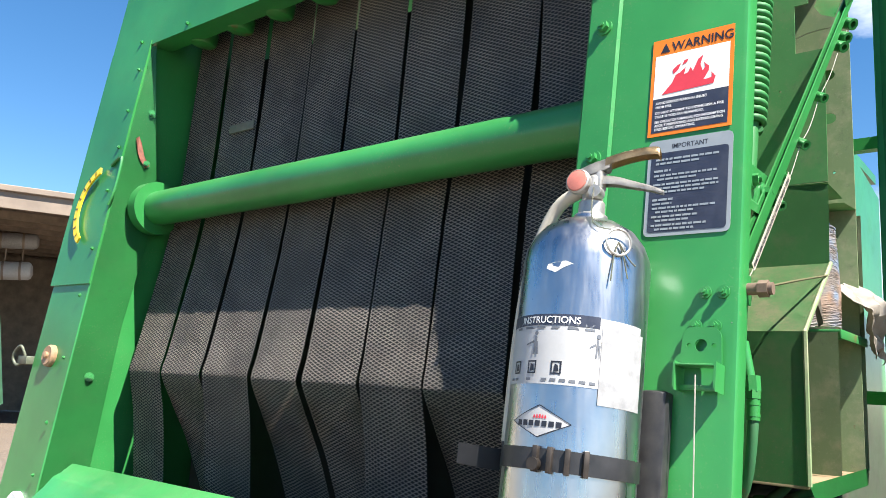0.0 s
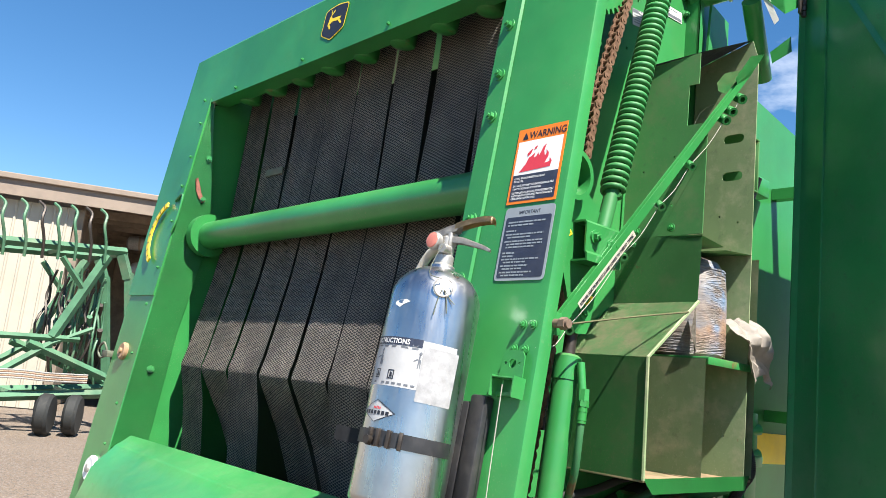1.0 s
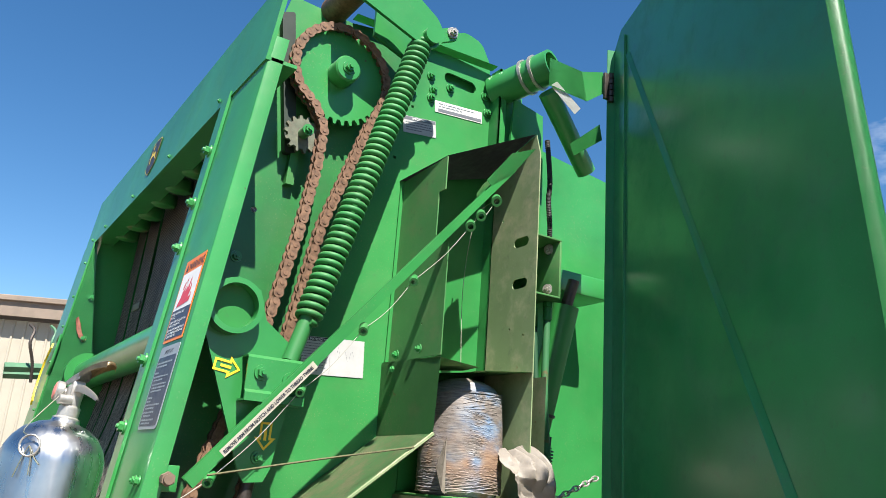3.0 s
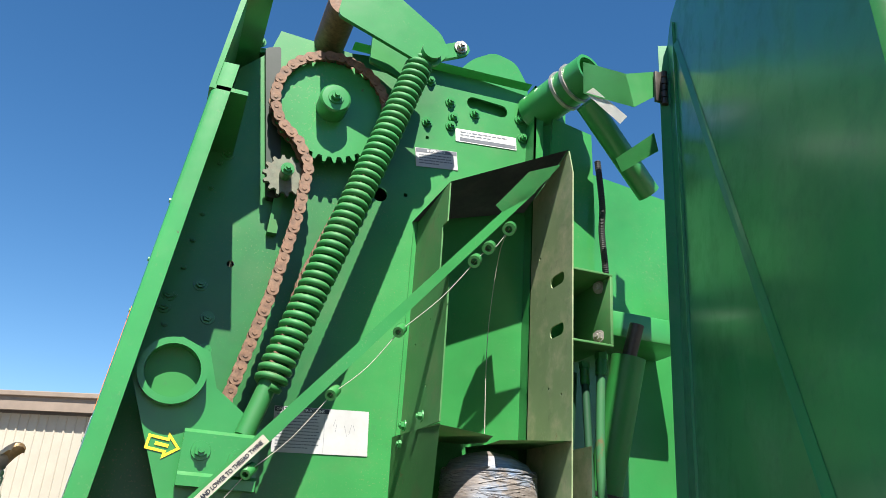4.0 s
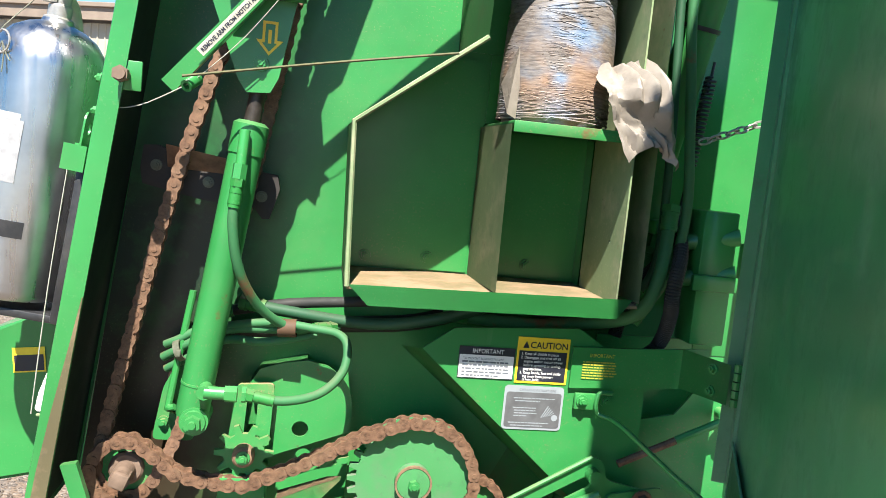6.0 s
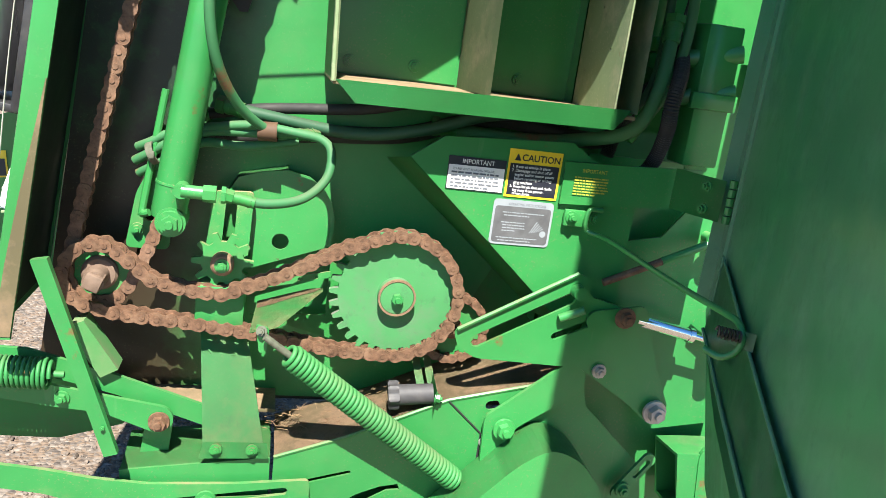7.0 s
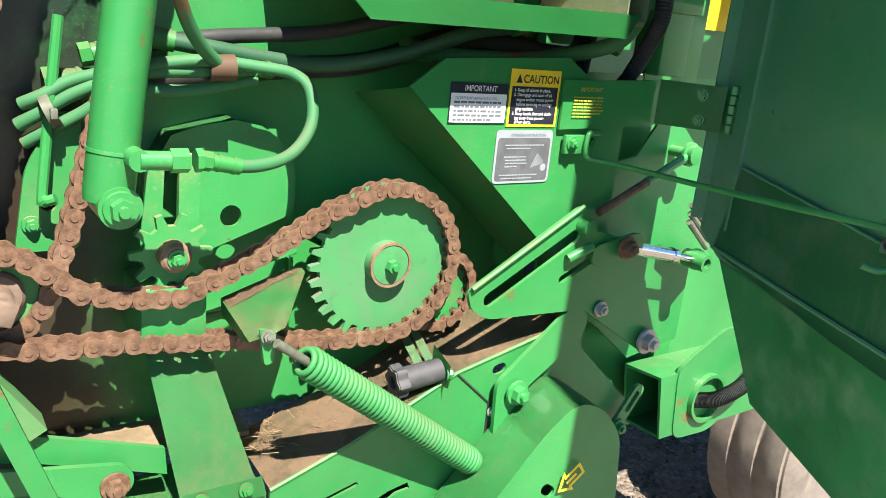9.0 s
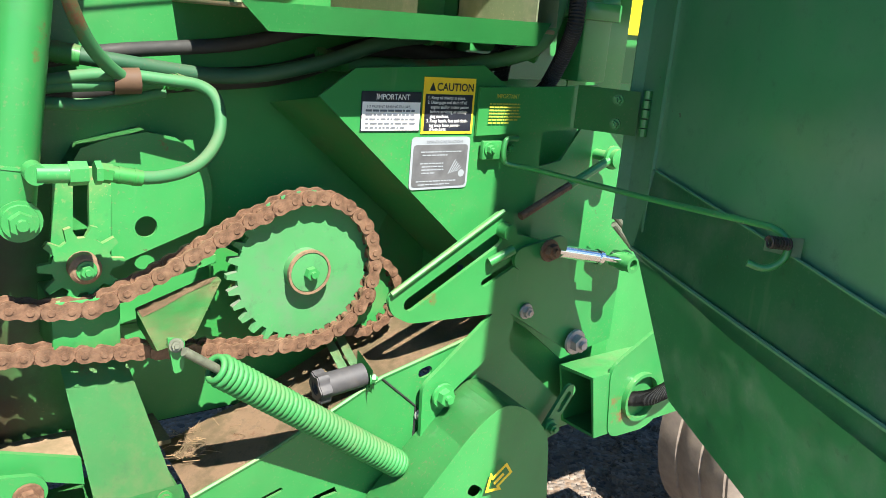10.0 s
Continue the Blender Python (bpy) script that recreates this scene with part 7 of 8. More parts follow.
part("grip", bm, BRASS, carry, "brass-toned worn grip", smooth=60)
bm = bmesh.new()
lever(bm, [(0.006, 0.0, 0.572), (0.030, 0.008, 0.570), (0.055, 0.016, 0.563), (0.080, 0.022, 0.555), (0.098, 0.026, 0.547)], 0.017, 0.008, 0.35)
part("lower_handle", bm, STEEL, ext, smooth=60)
bm = bmesh.new()
ringc = on_tank(0.95, 0.448, R + 0.002)
tg = (TM.to_3x3() @ Vector((math.cos(0.95), math.sin(0.95), 0))).normalized()
upv = (TM.to_3x3() @ Vector((0, 0, 1))).normalized()
tube(bm, [ringc + 0.018 * (math.cos(a) * tg + math.sin(a) * upv) for a in [2 * math.pi * i / 18 for i in range(19)]], 0.0018, 6, 1)
part("pin_ring", bm, STEEL, ext)
bm = bmesh.new()
tube(bm, [TM @ Vector((0.012, -0.02, 0.553)), on_tank(0.55, 0.475, R - 0.012), ringc + upv * 0.017], 0.0009, 5, 4)
for k, (da, dz) in enumerate(((-0.06, -0.062), (0.10, -0.055), (0.18, -0.035))):
    tube(bm, [ringc, ringc + tg * da * 0.09 - upv * 0.02, on_tank(0.95 + da * 1.6, 0.455 + dz, R + 0.006)], 0.0011, 5, 3)
part("seal_wire", bm, DULLSTEEL, ext)
bm = bmesh.new()
tube(bm, [TM @ Vector(p) for p in ((-0.02, 0.0, 0.55), (-0.06, 0.005, 0.53), (-0.092, 0.01, 0.47), (-0.106, 0.012, 0.40), (-0.110, 0.012, 0.30), (-0.108, 0.01, 0.18))], 0.010, 10, 6)
part("hose", bm, IVORY, ext, "aged ivory discharge hose", smooth=60)
bm = bmesh.new()
tube(bm, [TM @ Vector(p) for p in ((-0.108, 0.01, 0.19), (-0.104, 0.01, 0.08), (-0.10, 0.01, 0.0))], lambda t: 0.009 - 0.004 * t, 10, 4)
part("nozzle", bm, BLACK, ext)
TM = TANK_M
brk = thing("extinguisher_bracket", "black steel extinguisher bracket with a buckled strap", "bracket", EXT_M @ Vector((0, 0, -0.03)))
bm = bmesh.new()
box(bm, (-0.035, 0.092, -0.02), (0.05, 0.121, 0.225), 0.006, TM)
box(bm, (0.050, 0.092, -0.02), (0.090, 0.121, 0.240), 0.006, TM)
part("back_plate", bm, BLACK, brk)
bm = bmesh.new()
box(bm, (-0.07, -0.05, -0.024), (0.07, 0.12, -0.010), 0.003, TM)
part("foot", bm, BLACK, brk)
bm = bmesh.new()
n = 30
for i in range(n):
    a0, a1 = -1.9 + 3.8 * i / n, -1.9 + 3.8 * (i + 1) / n
    quad = [on_tank(a0, 0.109, R + 0.003), on_tank(a1, 0.109, R + 0.003), on_tank(a1, 0.136, R + 0.003), on_tank(a0, 0.136, R + 0.003)]
    bm.faces.new([bm.verts.new(p) for p in quad])
bmesh.ops.remove_doubles(bm, verts=bm.verts, dist=1e-5)
bmesh.ops.solidify(bm, geom=bm.faces[:], thickness=0.0025)
strap = part("strap", bm, BLACK, brk)
bm = bmesh.new()
quad_plate(bm, [on_tank(-1.25, 0.102, R + 0.006), on_tank(-1.25, 0.131, R + 0.006), TM @ Vector((-0.135, -0.07, 0.133)), TM @ Vector((-0.135, -0.07, 0.105))], 0.003)
part("strap_tail", bm, BLACK, brk)
bm = bmesh.new()
for a, w in ((0.15, 0.10), (0.60, 0.12)):
    for da in (-w, w):
        box(bm, (-0.0035, -0.004, 0.1065), (0.0035, 0.004, 0.1385), 0.001, TM @ pose(0, 0, 0, 0, 0, math.degrees(a + da)) @ Matrix.Translation((0, -R - 0.006, 0)))
cyl(bm, on_tank(0.05, 0.116, R + 0.004), on_tank(0.05, 0.116, R + 0.014), 0.008, seg=14)
part("buckle", bm, DARKSTEEL, brk, "worn steel strap buckle")

# ---- decals ----
def decal(name, label, m, w, h, mat, r=0.0):
    """A sticker in the frame m, its lower left corner at the origin."""
    d = thing(name, label, "decal", m @ Vector((w / 2, h / 2, 0)), "baler decals")
    bm = bmesh.new()
    sheet(bm, round2(rect2(0, 0, w, h), r) if r else rect2(0, 0, w, h), [], m @ Matrix.Translation((0, 0, 0.0008)), 0.0007)
    part("backing", bm, mat, d, smooth=None)
    return d


def ink(d, name, m, mat, rects=(), texts=(), barsets=(), z=0.0012):
    bm = bmesh.new()
    for r in rects:
        flat(bm, rect2(*r) if len(r) == 4 and isinstance(r[0], (int, float)) else r, z, m)
    for s, size, x, y, al, st, bo in texts:
        text_mesh(bm, s, size, x, y, z, m, al, st, bo)
    for k, (x0, y0, w, lines, pitch, hh, ind) in enumerate(barsets):
        bars(bm, x0, y0, w, lines, pitch, hh, z, m, k * 7 + lines, ind)
    return part(name, bm, mat, d, smooth=None)


# fire warning on the post
m = rear_frame(-0.100, 1.991, 0.001)
W, Hh = 0.134, 0.174
d = decal("warning_sign", "orange and white fire warning decal with red flames", m, W, Hh, ORANGE)
ink(d, "white_field", m, WHITE, [(0.006, 0.066, W - 0.006, 0.144)])
ink(d, "black_field", m, NAVY, [(0.006, 0.006, W - 0.006, 0.066)])
ink(d, "heading", m, INK, [[(0.014, 0.149), (0.030, 0.149), (0.022, 0.166)]], [("WARNING", 0.0225, 0.033, 0.1495, "LEFT", 0.92, 0.0003)], z=0.0014)
ink(d, "flame", m, RED, [[(0.020, 0.072), (0.104, 0.076), (0.107, 0.088), (0.100, 0.097), (0.101, 0.088), (0.094, 0.086), (0.088, 0.086), (0.096, 0.100), (0.096, 0.108), (0.087, 0.117), (0.090, 0.108), (0.086, 0.102), (0.082, 0.114), (0.086, 0.130), (0.078, 0.124), (0.074, 0.114), (0.070, 0.105), (0.066, 0.113), (0.062, 0.104), (0.056, 0.102), (0.058, 0.114), (0.048, 0.106), (0.042, 0.104), (0.036, 0.090)],
                           [(0.038, 0.106), (0.046, 0.113), (0.050, 0.123), (0.044, 0.121), (0.036, 0.113)], [(0.052, 0.119), (0.060, 0.123), (0.062, 0.129), (0.055, 0.127)]], z=0.0017)
ink(d, "lettering", m, WHITE, (), [("DO NOT ATTEMPT TO EXTINGUISH A FIRE", 0.0062, 0.011, 0.0385, "LEFT", 0.92, 0.0001), ("THAT IS TOO FAR ADVANCED.", 0.0062, 0.011, 0.0315, "LEFT", 0.92, 0.0001),
                                   ("AVOID SERIOUS PERSONAL INJURY", 0.0062, 0.011, 0.0555, "LEFT", 0.86, 0.0001), ("FROM FIRE.", 0.0062, 0.011, 0.0485, "LEFT", 0.9, 0.0001),
                                   ("SEE OPERATOR'S MANUAL FOR INFORMATION", 0.0062, 0.011, 0.0225, "LEFT", 0.86, 0.0001), ("ABOUT PREVENTING AND EXTINGUISHING", 0.0062, 0.011, 0.0160, "LEFT", 0.9, 0.0001), ("FIRES BEFORE OPERATING.", 0.0062, 0.011, 0.0095, "LEFT", 0.9, 0.0001)], z=0.0017)
m = rear_frame(-0.104, 1.824, 0.001)
W, Hh = 0.134, 0.160
d = decal("notice_sign", "dark fire-prevention notice decal with pale blue border", m, W, Hh, SILVERLAB, 0.010)
ink(d, "black_field", m, NAVY, [round2(rect2(0.006, 0.006, W - 0.006, 0.138), 0.006)])
ink(d, "heading", m, INK, (), [("IMPORTANT", 0.0115, W / 2, 0.1435, "CENTER", 0.9, 0.0001)], z=0.0010)
ink(d, "small_print", m, SILVERLAB, (), (), [(0.014, 0.128, 0.10, 2, 0.0068, 0.0034, 0), (0.012, 0.109, 0.045, 1, 0.007, 0.0036, 0), (0.012, 0.101, 0.108, 2, 0.0064, 0.0032, 0.006), (0.012, 0.086, 0.105, 3, 0.0064, 0.0032, 0.006), (0.012, 0.061, 0.05, 1, 0.007, 0.0036, 0), (0.012, 0.054, 0.05, 1, 0.007, 0.0032, 0), (0.012, 0.047, 0.105, 2, 0.0064, 0.0032, 0.006), (0.012, 0.033, 0.08, 2, 0.0064, 0.0032, 0.006), (0.012, 0.019, 0.09, 2, 0.0064, 0.0032, 0.006)], z=0.0017)
# makers' shield on the top beam, as plain shapes
m = rear_frame(0.868, 2.640, 0.0055)
d = decal("maker_badge", "dark shield-shaped maker's badge with yellow edge", m, 0.001, 0.001, INK)
sh = [(0.0, 0.03), (0.0, 0.115), (0.02, 0.12), (0.06, 0.125), (0.10, 0.12), (0.12, 0.115), (0.12, 0.03), (0.06, 0.0)]
ink(d, "rim", m, YELLOW, [round2([(x * 1.06 - 0.0036, y * 1.06 - 0.0036) for x, y in sh], 0.012)], z=0.0010)
ink(d, "shield", m, INK, [round2(sh, 0.012)], z=0.0014)
ink(d, "emblem", m, YELLOW, [[(0.025, 0.055), (0.05, 0.068), (0.085, 0.062), (0.095, 0.075), (0.07, 0.078), (0.045, 0.080), (0.035, 0.095), (0.028, 0.085)], [(0.03, 0.055), (0.04, 0.04), (0.046, 0.042), (0.04, 0.058)], [(0.078, 0.064), (0.10, 0.045), (0.104, 0.050), (0.09, 0.066)], [(0.035, 0.095), (0.05, 0.112), (0.053, 0.109), (0.041, 0.092)], [(0.035, 0.095), (0.028, 0.113), (0.032, 0.114), (0.039, 0.096)]], z=0.0018)
bpy.data.objects.remove([c for c in d.children if c.name.startswith("backing")][0])


def side_decal(name, label, x0, z0, w, h, y, mat, turn=0.0, r=0.0):
    m = side_frame(y) @ pose(x0, z0, 0, 0, 0, turn)
    return decal(name, label, m, w, h, mat, r), m


d, m = side_decal("caution_sign", "yellow and black caution decal on the side plate", 0.717, 1.279, 0.098, 0.085, -0.169, YELLOW)
ink(d, "black_field", m, INK, [(0.004, 0.004, 0.094, 0.060)])
ink(d, "heading", m, INK, [[(0.010, 0.065), (0.022, 0.065), (0.016, 0.078)]], [("CAUTION", 0.0165, 0.0235, 0.0655, "LEFT", 0.95, 0.0003)], z=0.0014)
ink(d, "lettering", m, WHITE, (), [("1. Keep all shields in place.", 0.0070, 0.008, 0.0525, "LEFT", 0.95, 0.0001), ("2. Disengage and shut off all", 0.0070, 0.008, 0.0455, "LEFT", 0.95, 0.0001), ("engine and/or motor power", 0.0070, 0.014, 0.0385, "LEFT", 0.93, 0.0001), ("before servicing or unclog-", 0.0070, 0.014, 0.0315, "LEFT", 0.93, 0.0001), ("ging machine.", 0.0070, 0.014, 0.0245, "LEFT", 0.93, 0.0001), ("3. Keep hands, feet and cloth-", 0.0070, 0.008, 0.0175, "LEFT", 0.93, 0.0001), ("ing away from power-", 0.0070, 0.014, 0.0108, "LEFT", 0.93, 0.0001), ("driven parts.", 0.0070, 0.014, 0.0048, "LEFT", 0.93, 0.0001)], z=0.0017)
d, m = side_decal("bearing_notice", "white notice decal with a black heading strip", 0.611, 1.283, 0.103, 0.058, -0.169, INK)
ink(d, "white_field", m, WHITE, [(0.0015, 0.0015, 0.1015, 0.043)])
ink(d, "heading", m, WHITE, (), [("IMPORTANT", 0.0115, 0.053, 0.0465, "CENTER", 0.9, 0.0001)], z=0.0014)
ink(d, "small_print", m, INKGREY, (), [("TO PREVENT BEARING FAILURE,", 0.0056, 0.008, 0.0345, "LEFT", 0.95, 0.0)], [(0.007, 0.0320, 0.088, 5, 0.0062, 0.0030, 0)], z=0.0017)
d, m = side_decal("wrap_notice", "grey instruction decal with a small line drawing", 0.702, 1.192, 0.112, 0.082, -0.169, SILVERLAB, 0, 0.008)
ink(d, "grey_field", m, FIELDGREY, [round2(rect2(0.004, 0.004, 0.108, 0.070), 0.006)])
ink(d, "heading", m, INKGREY, (), [("OPERATING INSTRUCTIONS", 0.0060, 0.062, 0.0725, "CENTER", 0.9, 0.0)], z=0.0014)
ink(d, "small_print", m, SILVERLAB, (), (), [(0.018, 0.060, 0.078, 2, 0.0052, 0.0020, 0.003), (0.018, 0.042, 0.046, 4, 0.0050, 0.0020, 0.003), (0.012, 0.014, 0.082, 2, 0.0052, 0.0020, 0.004)], z=0.0017)
ink(d, "drawing", m, SILVERLAB, [[(0.072 + 0.004 * k, 0.024 + 0.001 * k), (0.074 + 0.004 * k, 0.024 + 0.001 * k), (0.086 + 0.003 * k, 0.046 - 0.003 * k), (0.084 + 0.003 * k, 0.046 - 0.003 * k)] for k in range(5)] + [[(0.098 + 0.006 * math.cos(a), 0.024 + 0.006 * math.sin(a)) for a in [2 * math.pi * i / 12 for i in range(12)]]], z=0.0017)
d, m = side_decal("strap_notice", "green notice decal with yellow print", 0.824, 1.284, 0.10, 0.064, -0.177, GREEN)
bpy.data.objects.remove([c for c in d.children if c.name.startswith("backing")][0])
ink(d, "lettering", m, OLIVEINK, (), [("IMPORTANT", 0.0095, 0.052, 0.052, "CENTER", 0.9, 0.0001)], [(0.016, 0.044, 0.068, 7, 0.0050, 0.0024, 0)], z=0.0014)
d, m = side_decal("operating_decal", "sun-bleached white operating instructions decal", 0.344, 1.984, 0.190, 0.088, -0.001, PAPERLABEL, 3.2)
ink(d, "heading_strip", m, INK, [(0.001, 0.078, 0.108, 0.087)], z=0.0012)
ink(d, "heading", m, WHITE, (), [("OPERATING INSTRUCTIONS", 0.0078, 0.004, 0.0795, "LEFT", 0.95, 0.0001)], z=0.0015)
ink(d, "small_print", m, INKGREY, [(0.1, 0.003, 0.1006, 0.077)], (), [(0.006, 0.073, 0.088, 11, 0.0062, 0.0019, 0)], z=0.0012)
ink(d, "pencil_marks", m, INKGREY, [[(x, y), (x + 0.0006, y), (x + dx + 0.0006, y + dy), (x + dx, y + dy)] for x, y, dx, dy in ((0.118, 0.055, 0.004, 0.014), (0.125, 0.060, -0.003, -0.018), (0.140, 0.058, 0.006, -0.022), (0.150, 0.040, 0.005, 0.020), (0.162, 0.048, -0.004, 0.012), (0.165, 0.012, 0.016, 0.001))], z=0.0012)
d, m = side_decal("notice_decal", "small white notice decal with a dark heading", 0.582, 2.658, 0.104, 0.048, -0.001, PAPERLABEL, 7)
ink(d, "heading_strip", m, INKGREY, [(0.001, 0.037, 0.103, 0.047)], z=0.0012)
ink(d, "heading", m, WHITE, (), [("IMPORTANT", 0.0090, 0.052, 0.0390, "CENTER", 0.9, 0.0001)], z=0.0015)
ink(d, "small_print", m, INKGREY, (), (), [(0.008, 0.032, 0.086, 4, 0.0070, 0.0028, 0)], z=0.0012)
d, m = side_decal("strip_decal", "narrow white strip decal with fine print", 0.675, 2.748, 0.160, 0.034, -0.001, WHITE, 5)
ink(d, "small_print", m, INKGREY, [(0.01, 0.002, 0.158, 0.012)], (), [(0.012, 0.028, 0.125, 2, 0.0075, 0.0036, 0)], z=0.0012)


def arrow_decal(x, z, y, turn, size=0.055):
    m = side_frame(y) @ pose(x, z, 0, 0, 0, turn) @ Matrix.Diagonal((size, size, size, 1))
    d = thing("arrow_decal", "yellow outlined arrow decal", "decal", m.translation, "arrow decals")
    bm = bmesh.new()
    out = [(-0.5, -0.22), (0.05, -0.22), (0.05, -0.40), (0.5, 0.0), (0.05, 0.40), (0.05, 0.22), (-0.5, 0.22)]
    inn = [(-0.42, -0.14), (0.13, -0.14), (0.13, -0.22), (0.39, 0.0), (0.13, 0.22), (0.13, 0.14), (-0.42, 0.14)]
    sheet(bm, out, [inn], m @ Matrix.Translation((0, 0, 0.02)), 0.015)
    flat(bm, [(-0.25, -0.05), (0.15, -0.05), (0.15, 0.05), (-0.25, 0.05)], 0.02, m)
    part("outline", bm, YELLOW, d, smooth=None)


arrow_decal(0.147, 1.957, -0.1725, -8)
arrow_decal(0.243, 1.832, -0.1725, -90)
arrow_decal(0.841, 0.715, -0.292, 215, 0.06)
# lettered tape along the twine arm
dd = (A1 - A0).normalized()
ss = Vector((-dd.z, 0, dd.x))
o = A0 + dd * 0.073 - ss * 0.009 + Vector((0, -0.0135, 0))
m = Matrix(((dd.x, ss.x, 0, o.x), (dd.y, ss.y, -1, o.y), (dd.z, ss.z, 0, o.z), (0, 0, 0, 1)))
d = decal("arm_tape", "cream lettered tape on the twine arm", m, 0.245, 0.0155, TAPE)
ink(d, "lettering", m, INK, (), [("REMOVE ARM FROM NOTCH AND LOWER TO THREAD TWINE", 0.0098, 0.004, 0.0040, "LEFT", 0.83, 0.0003)], z=0.0014)

# twine running through the guides
def strand(pts, r=0.0008, mat=None, label="white twine strand running through the guide eyes"):
    bm = bmesh.new()
    tube(bm, pts, r, 5, 6)
    tagged(part("twine_strand", bm, mat or THREAD, None, smooth=60), label, "twine", "twine strands")


eyes = [A0.lerp(A1, f) - ss * 0.022 for f in (0.90, 0.82, 0.60, 0.44, 0.26, 0.03)]
strand([(0.735, -0.12, 2.035), (0.74, -0.10, 2.25), (0.745, -0.13, 2.42), eyes[0]])
for a, b in zip(eyes, eyes[1:]):
    strand([a, (a + b) / 2 - Vector((0, 0, 0.012)), b])
strand([eyes[-1], (0.06, -0.24, 1.70), (0.0, -0.245, 1.69)], 0.0009)
strand([(0.12, -0.235, 1.752), (0.33, -0.24, 1.795), (0.545, -0.245, 1.836)], 0.0022, CORD, "taut faded brown cord from the arm foot to the bin")
strand([face_pt(-0.21, 1.615, -0.035), face_pt(-0.215, 1.40, -0.03), face_pt(-0.22, 1.2, -0.02)], 0.0010)

# twine clip bracket on the post
clip = thing("twine_clip", "green punched twine clip bolted to the post", "clip", face_pt(-0.205, 1.62))
m = rear_frame(-0.175, 1.625, 0.002)
bm = bmesh.new()
sheet(bm, round2([(0.004, 0.0), (0.064, 0.0), (0.062, 0.046), (0.054, 0.056), (0.014, 0.056), (0.007, 0.046)], 0.006), [circle2(0.034, 0.030, 0.009, 14), circle2(0.017, 0.030, 0.0035, 8), circle2(0.052, 0.030, 0.0035, 8)], m @ Matrix.Translation((0, 0, 0.014)), 0.003)
for x0 in (0.004, 0.061):
    sheet(bm, [(x0, 0.004), (x0 + 0.003, 0.004), (x0 + 0.003, -0.036), (x0, -0.030)], [], m @ Matrix.Translation((0, 0, 0.036)), 0.034)
box(bm, (0.007, -0.002, 0.012), (0.061, 0.001, 0.036), 0.001, m)
box(bm, (0.007, -0.034, 0.014), (0.061, -0.026, 0.018), 0.001, m)
part("bracket", bm, GREEN, clip)
for x, y in ((0.031, 0.110), (0.057, 0.110), (0.0195, 0.0605), (0.047, 0.0605)):
    bolt(clip, m @ Vector((x, y, 0.0)), m.to_3x3() @ Vector((0, 0, 1)), 0.0068, GREEN)
pin = thing("twine_pin", "stub pin and nut on the post edge", "pin", (0.05, -0.24, 1.74))
bm = bmesh.new()
cyl(bm, (0.04, -0.20, 1.742), (0.04, -0.29, 1.742), 0.009, seg=16)
cyl(bm, (0.04, -0.270, 1.742), (0.04, -0.284, 1.742), 0.0125, seg=6)
part("stub", bm, SHAFT, pin)
bm = bmesh.new()
box(bm, (0.012, -0.252, 1.720), (0.065, -0.247, 1.765), 0.002)
part("lug", bm, GREEN, pin)

# bale-size dial on the far post
dial = thing("bale_gauge", "curved yellow bale-size scale with a pointer", "gauge", face_pt(1.70, 2.05))
bm = bmesh.new()
pts = []
for r, rev in ((0.135, False), (0.115, True)):
    ang = [radians(a) for a in range(110, 245, 9)]
    row = [(r * math.cos(a) + 0.03, r * math.sin(a)) for a in ang]
    pts += row[::-1] if rev else row
m = rear_frame(1.66, 2.05, 0.02)
sheet(bm, pts, [], m, 0.006)
part("scale", bm, YELLOW, dial)
for a in range(120, 240, 15):
    bm = bmesh.new()
    c, s = math.cos(radians(a)), math.sin(radians(a))
    flat(bm, [(0.117 * c + 0.03 - 0.002 * s, 0.117 * s + 0.002 * c), (0.133 * c + 0.03 - 0.002 * s, 0.133 * s + 0.002 * c), (0.133 * c + 0.03 + 0.002 * s, 0.133 * s - 0.002 * c), (0.117 * c + 0.03 + 0.002 * s, 0.117 * s - 0.002 * c)], 0.001, m)
    part("tick", bm, INK, dial)
bm = bmesh.new()
tube(bm, [m @ Vector(p) for p in ((0.03, 0.13, -0.01), (0.08, 0.15, -0.01), (0.085, 0.05, -0.01), (0.07, 0.0, -0.01))], 0.005, 6, 4)
part("pointer", bm, GREEN, dial)
for nm, lb, y, z, r, mt in (("reflector", "round faded amber reflector", 1.712, 1.603, 0.032, AMBER), ("marker_disc", "round white plastic disc with a steel centre", 1.69, 1.185, 0.045, WHITE)):
    o = thing(nm, lb, "reflector" if nm == "reflector" else "disc", face_pt(y, z))
    bm = bmesh.new()
    lathe(bm, [(r, 0.0), (r, 0.010), (r * 0.85, 0.016), (r * 0.4, 0.014)], rear_frame(y, z, 0.0), 28)
    part("disc", bm, mt, o)
    bm = bmesh.new()
    lathe(bm, [(r * 0.3, 0.012), (r * 0.3, 0.022), (r * 0.1, 0.024)], rear_frame(y, z, 0.0), 16)
    part("centre", bm, STEEL if nm != "reflector" else AMBER, o)
# white marker lamp on the near post, deepest at its foot
ml = thing("marker_lamp", "white plastic marker lamp housing on the green rear post", "lamp", (-0.07, -0.105, 1.17))
bm = bmesh.new()
sec = [(xface(1.288), 1.288), (xface(1.275) - 0.010, 1.276), (-0.083, 1.245), (-0.094, 1.210), (-0.100, 1.178), (xface(1.175), 1.173)]
wide = (0.030, 0.040, 0.046, 0.048, 0.048, 0.048)
sides = [[bm.verts.new((x, -0.105 + s * w * (1.0 if i in (0, 5) else 0.8), z)) for i, ((x, z), w) in enumerate(zip(sec, wide))] for s in (-1, 1)]
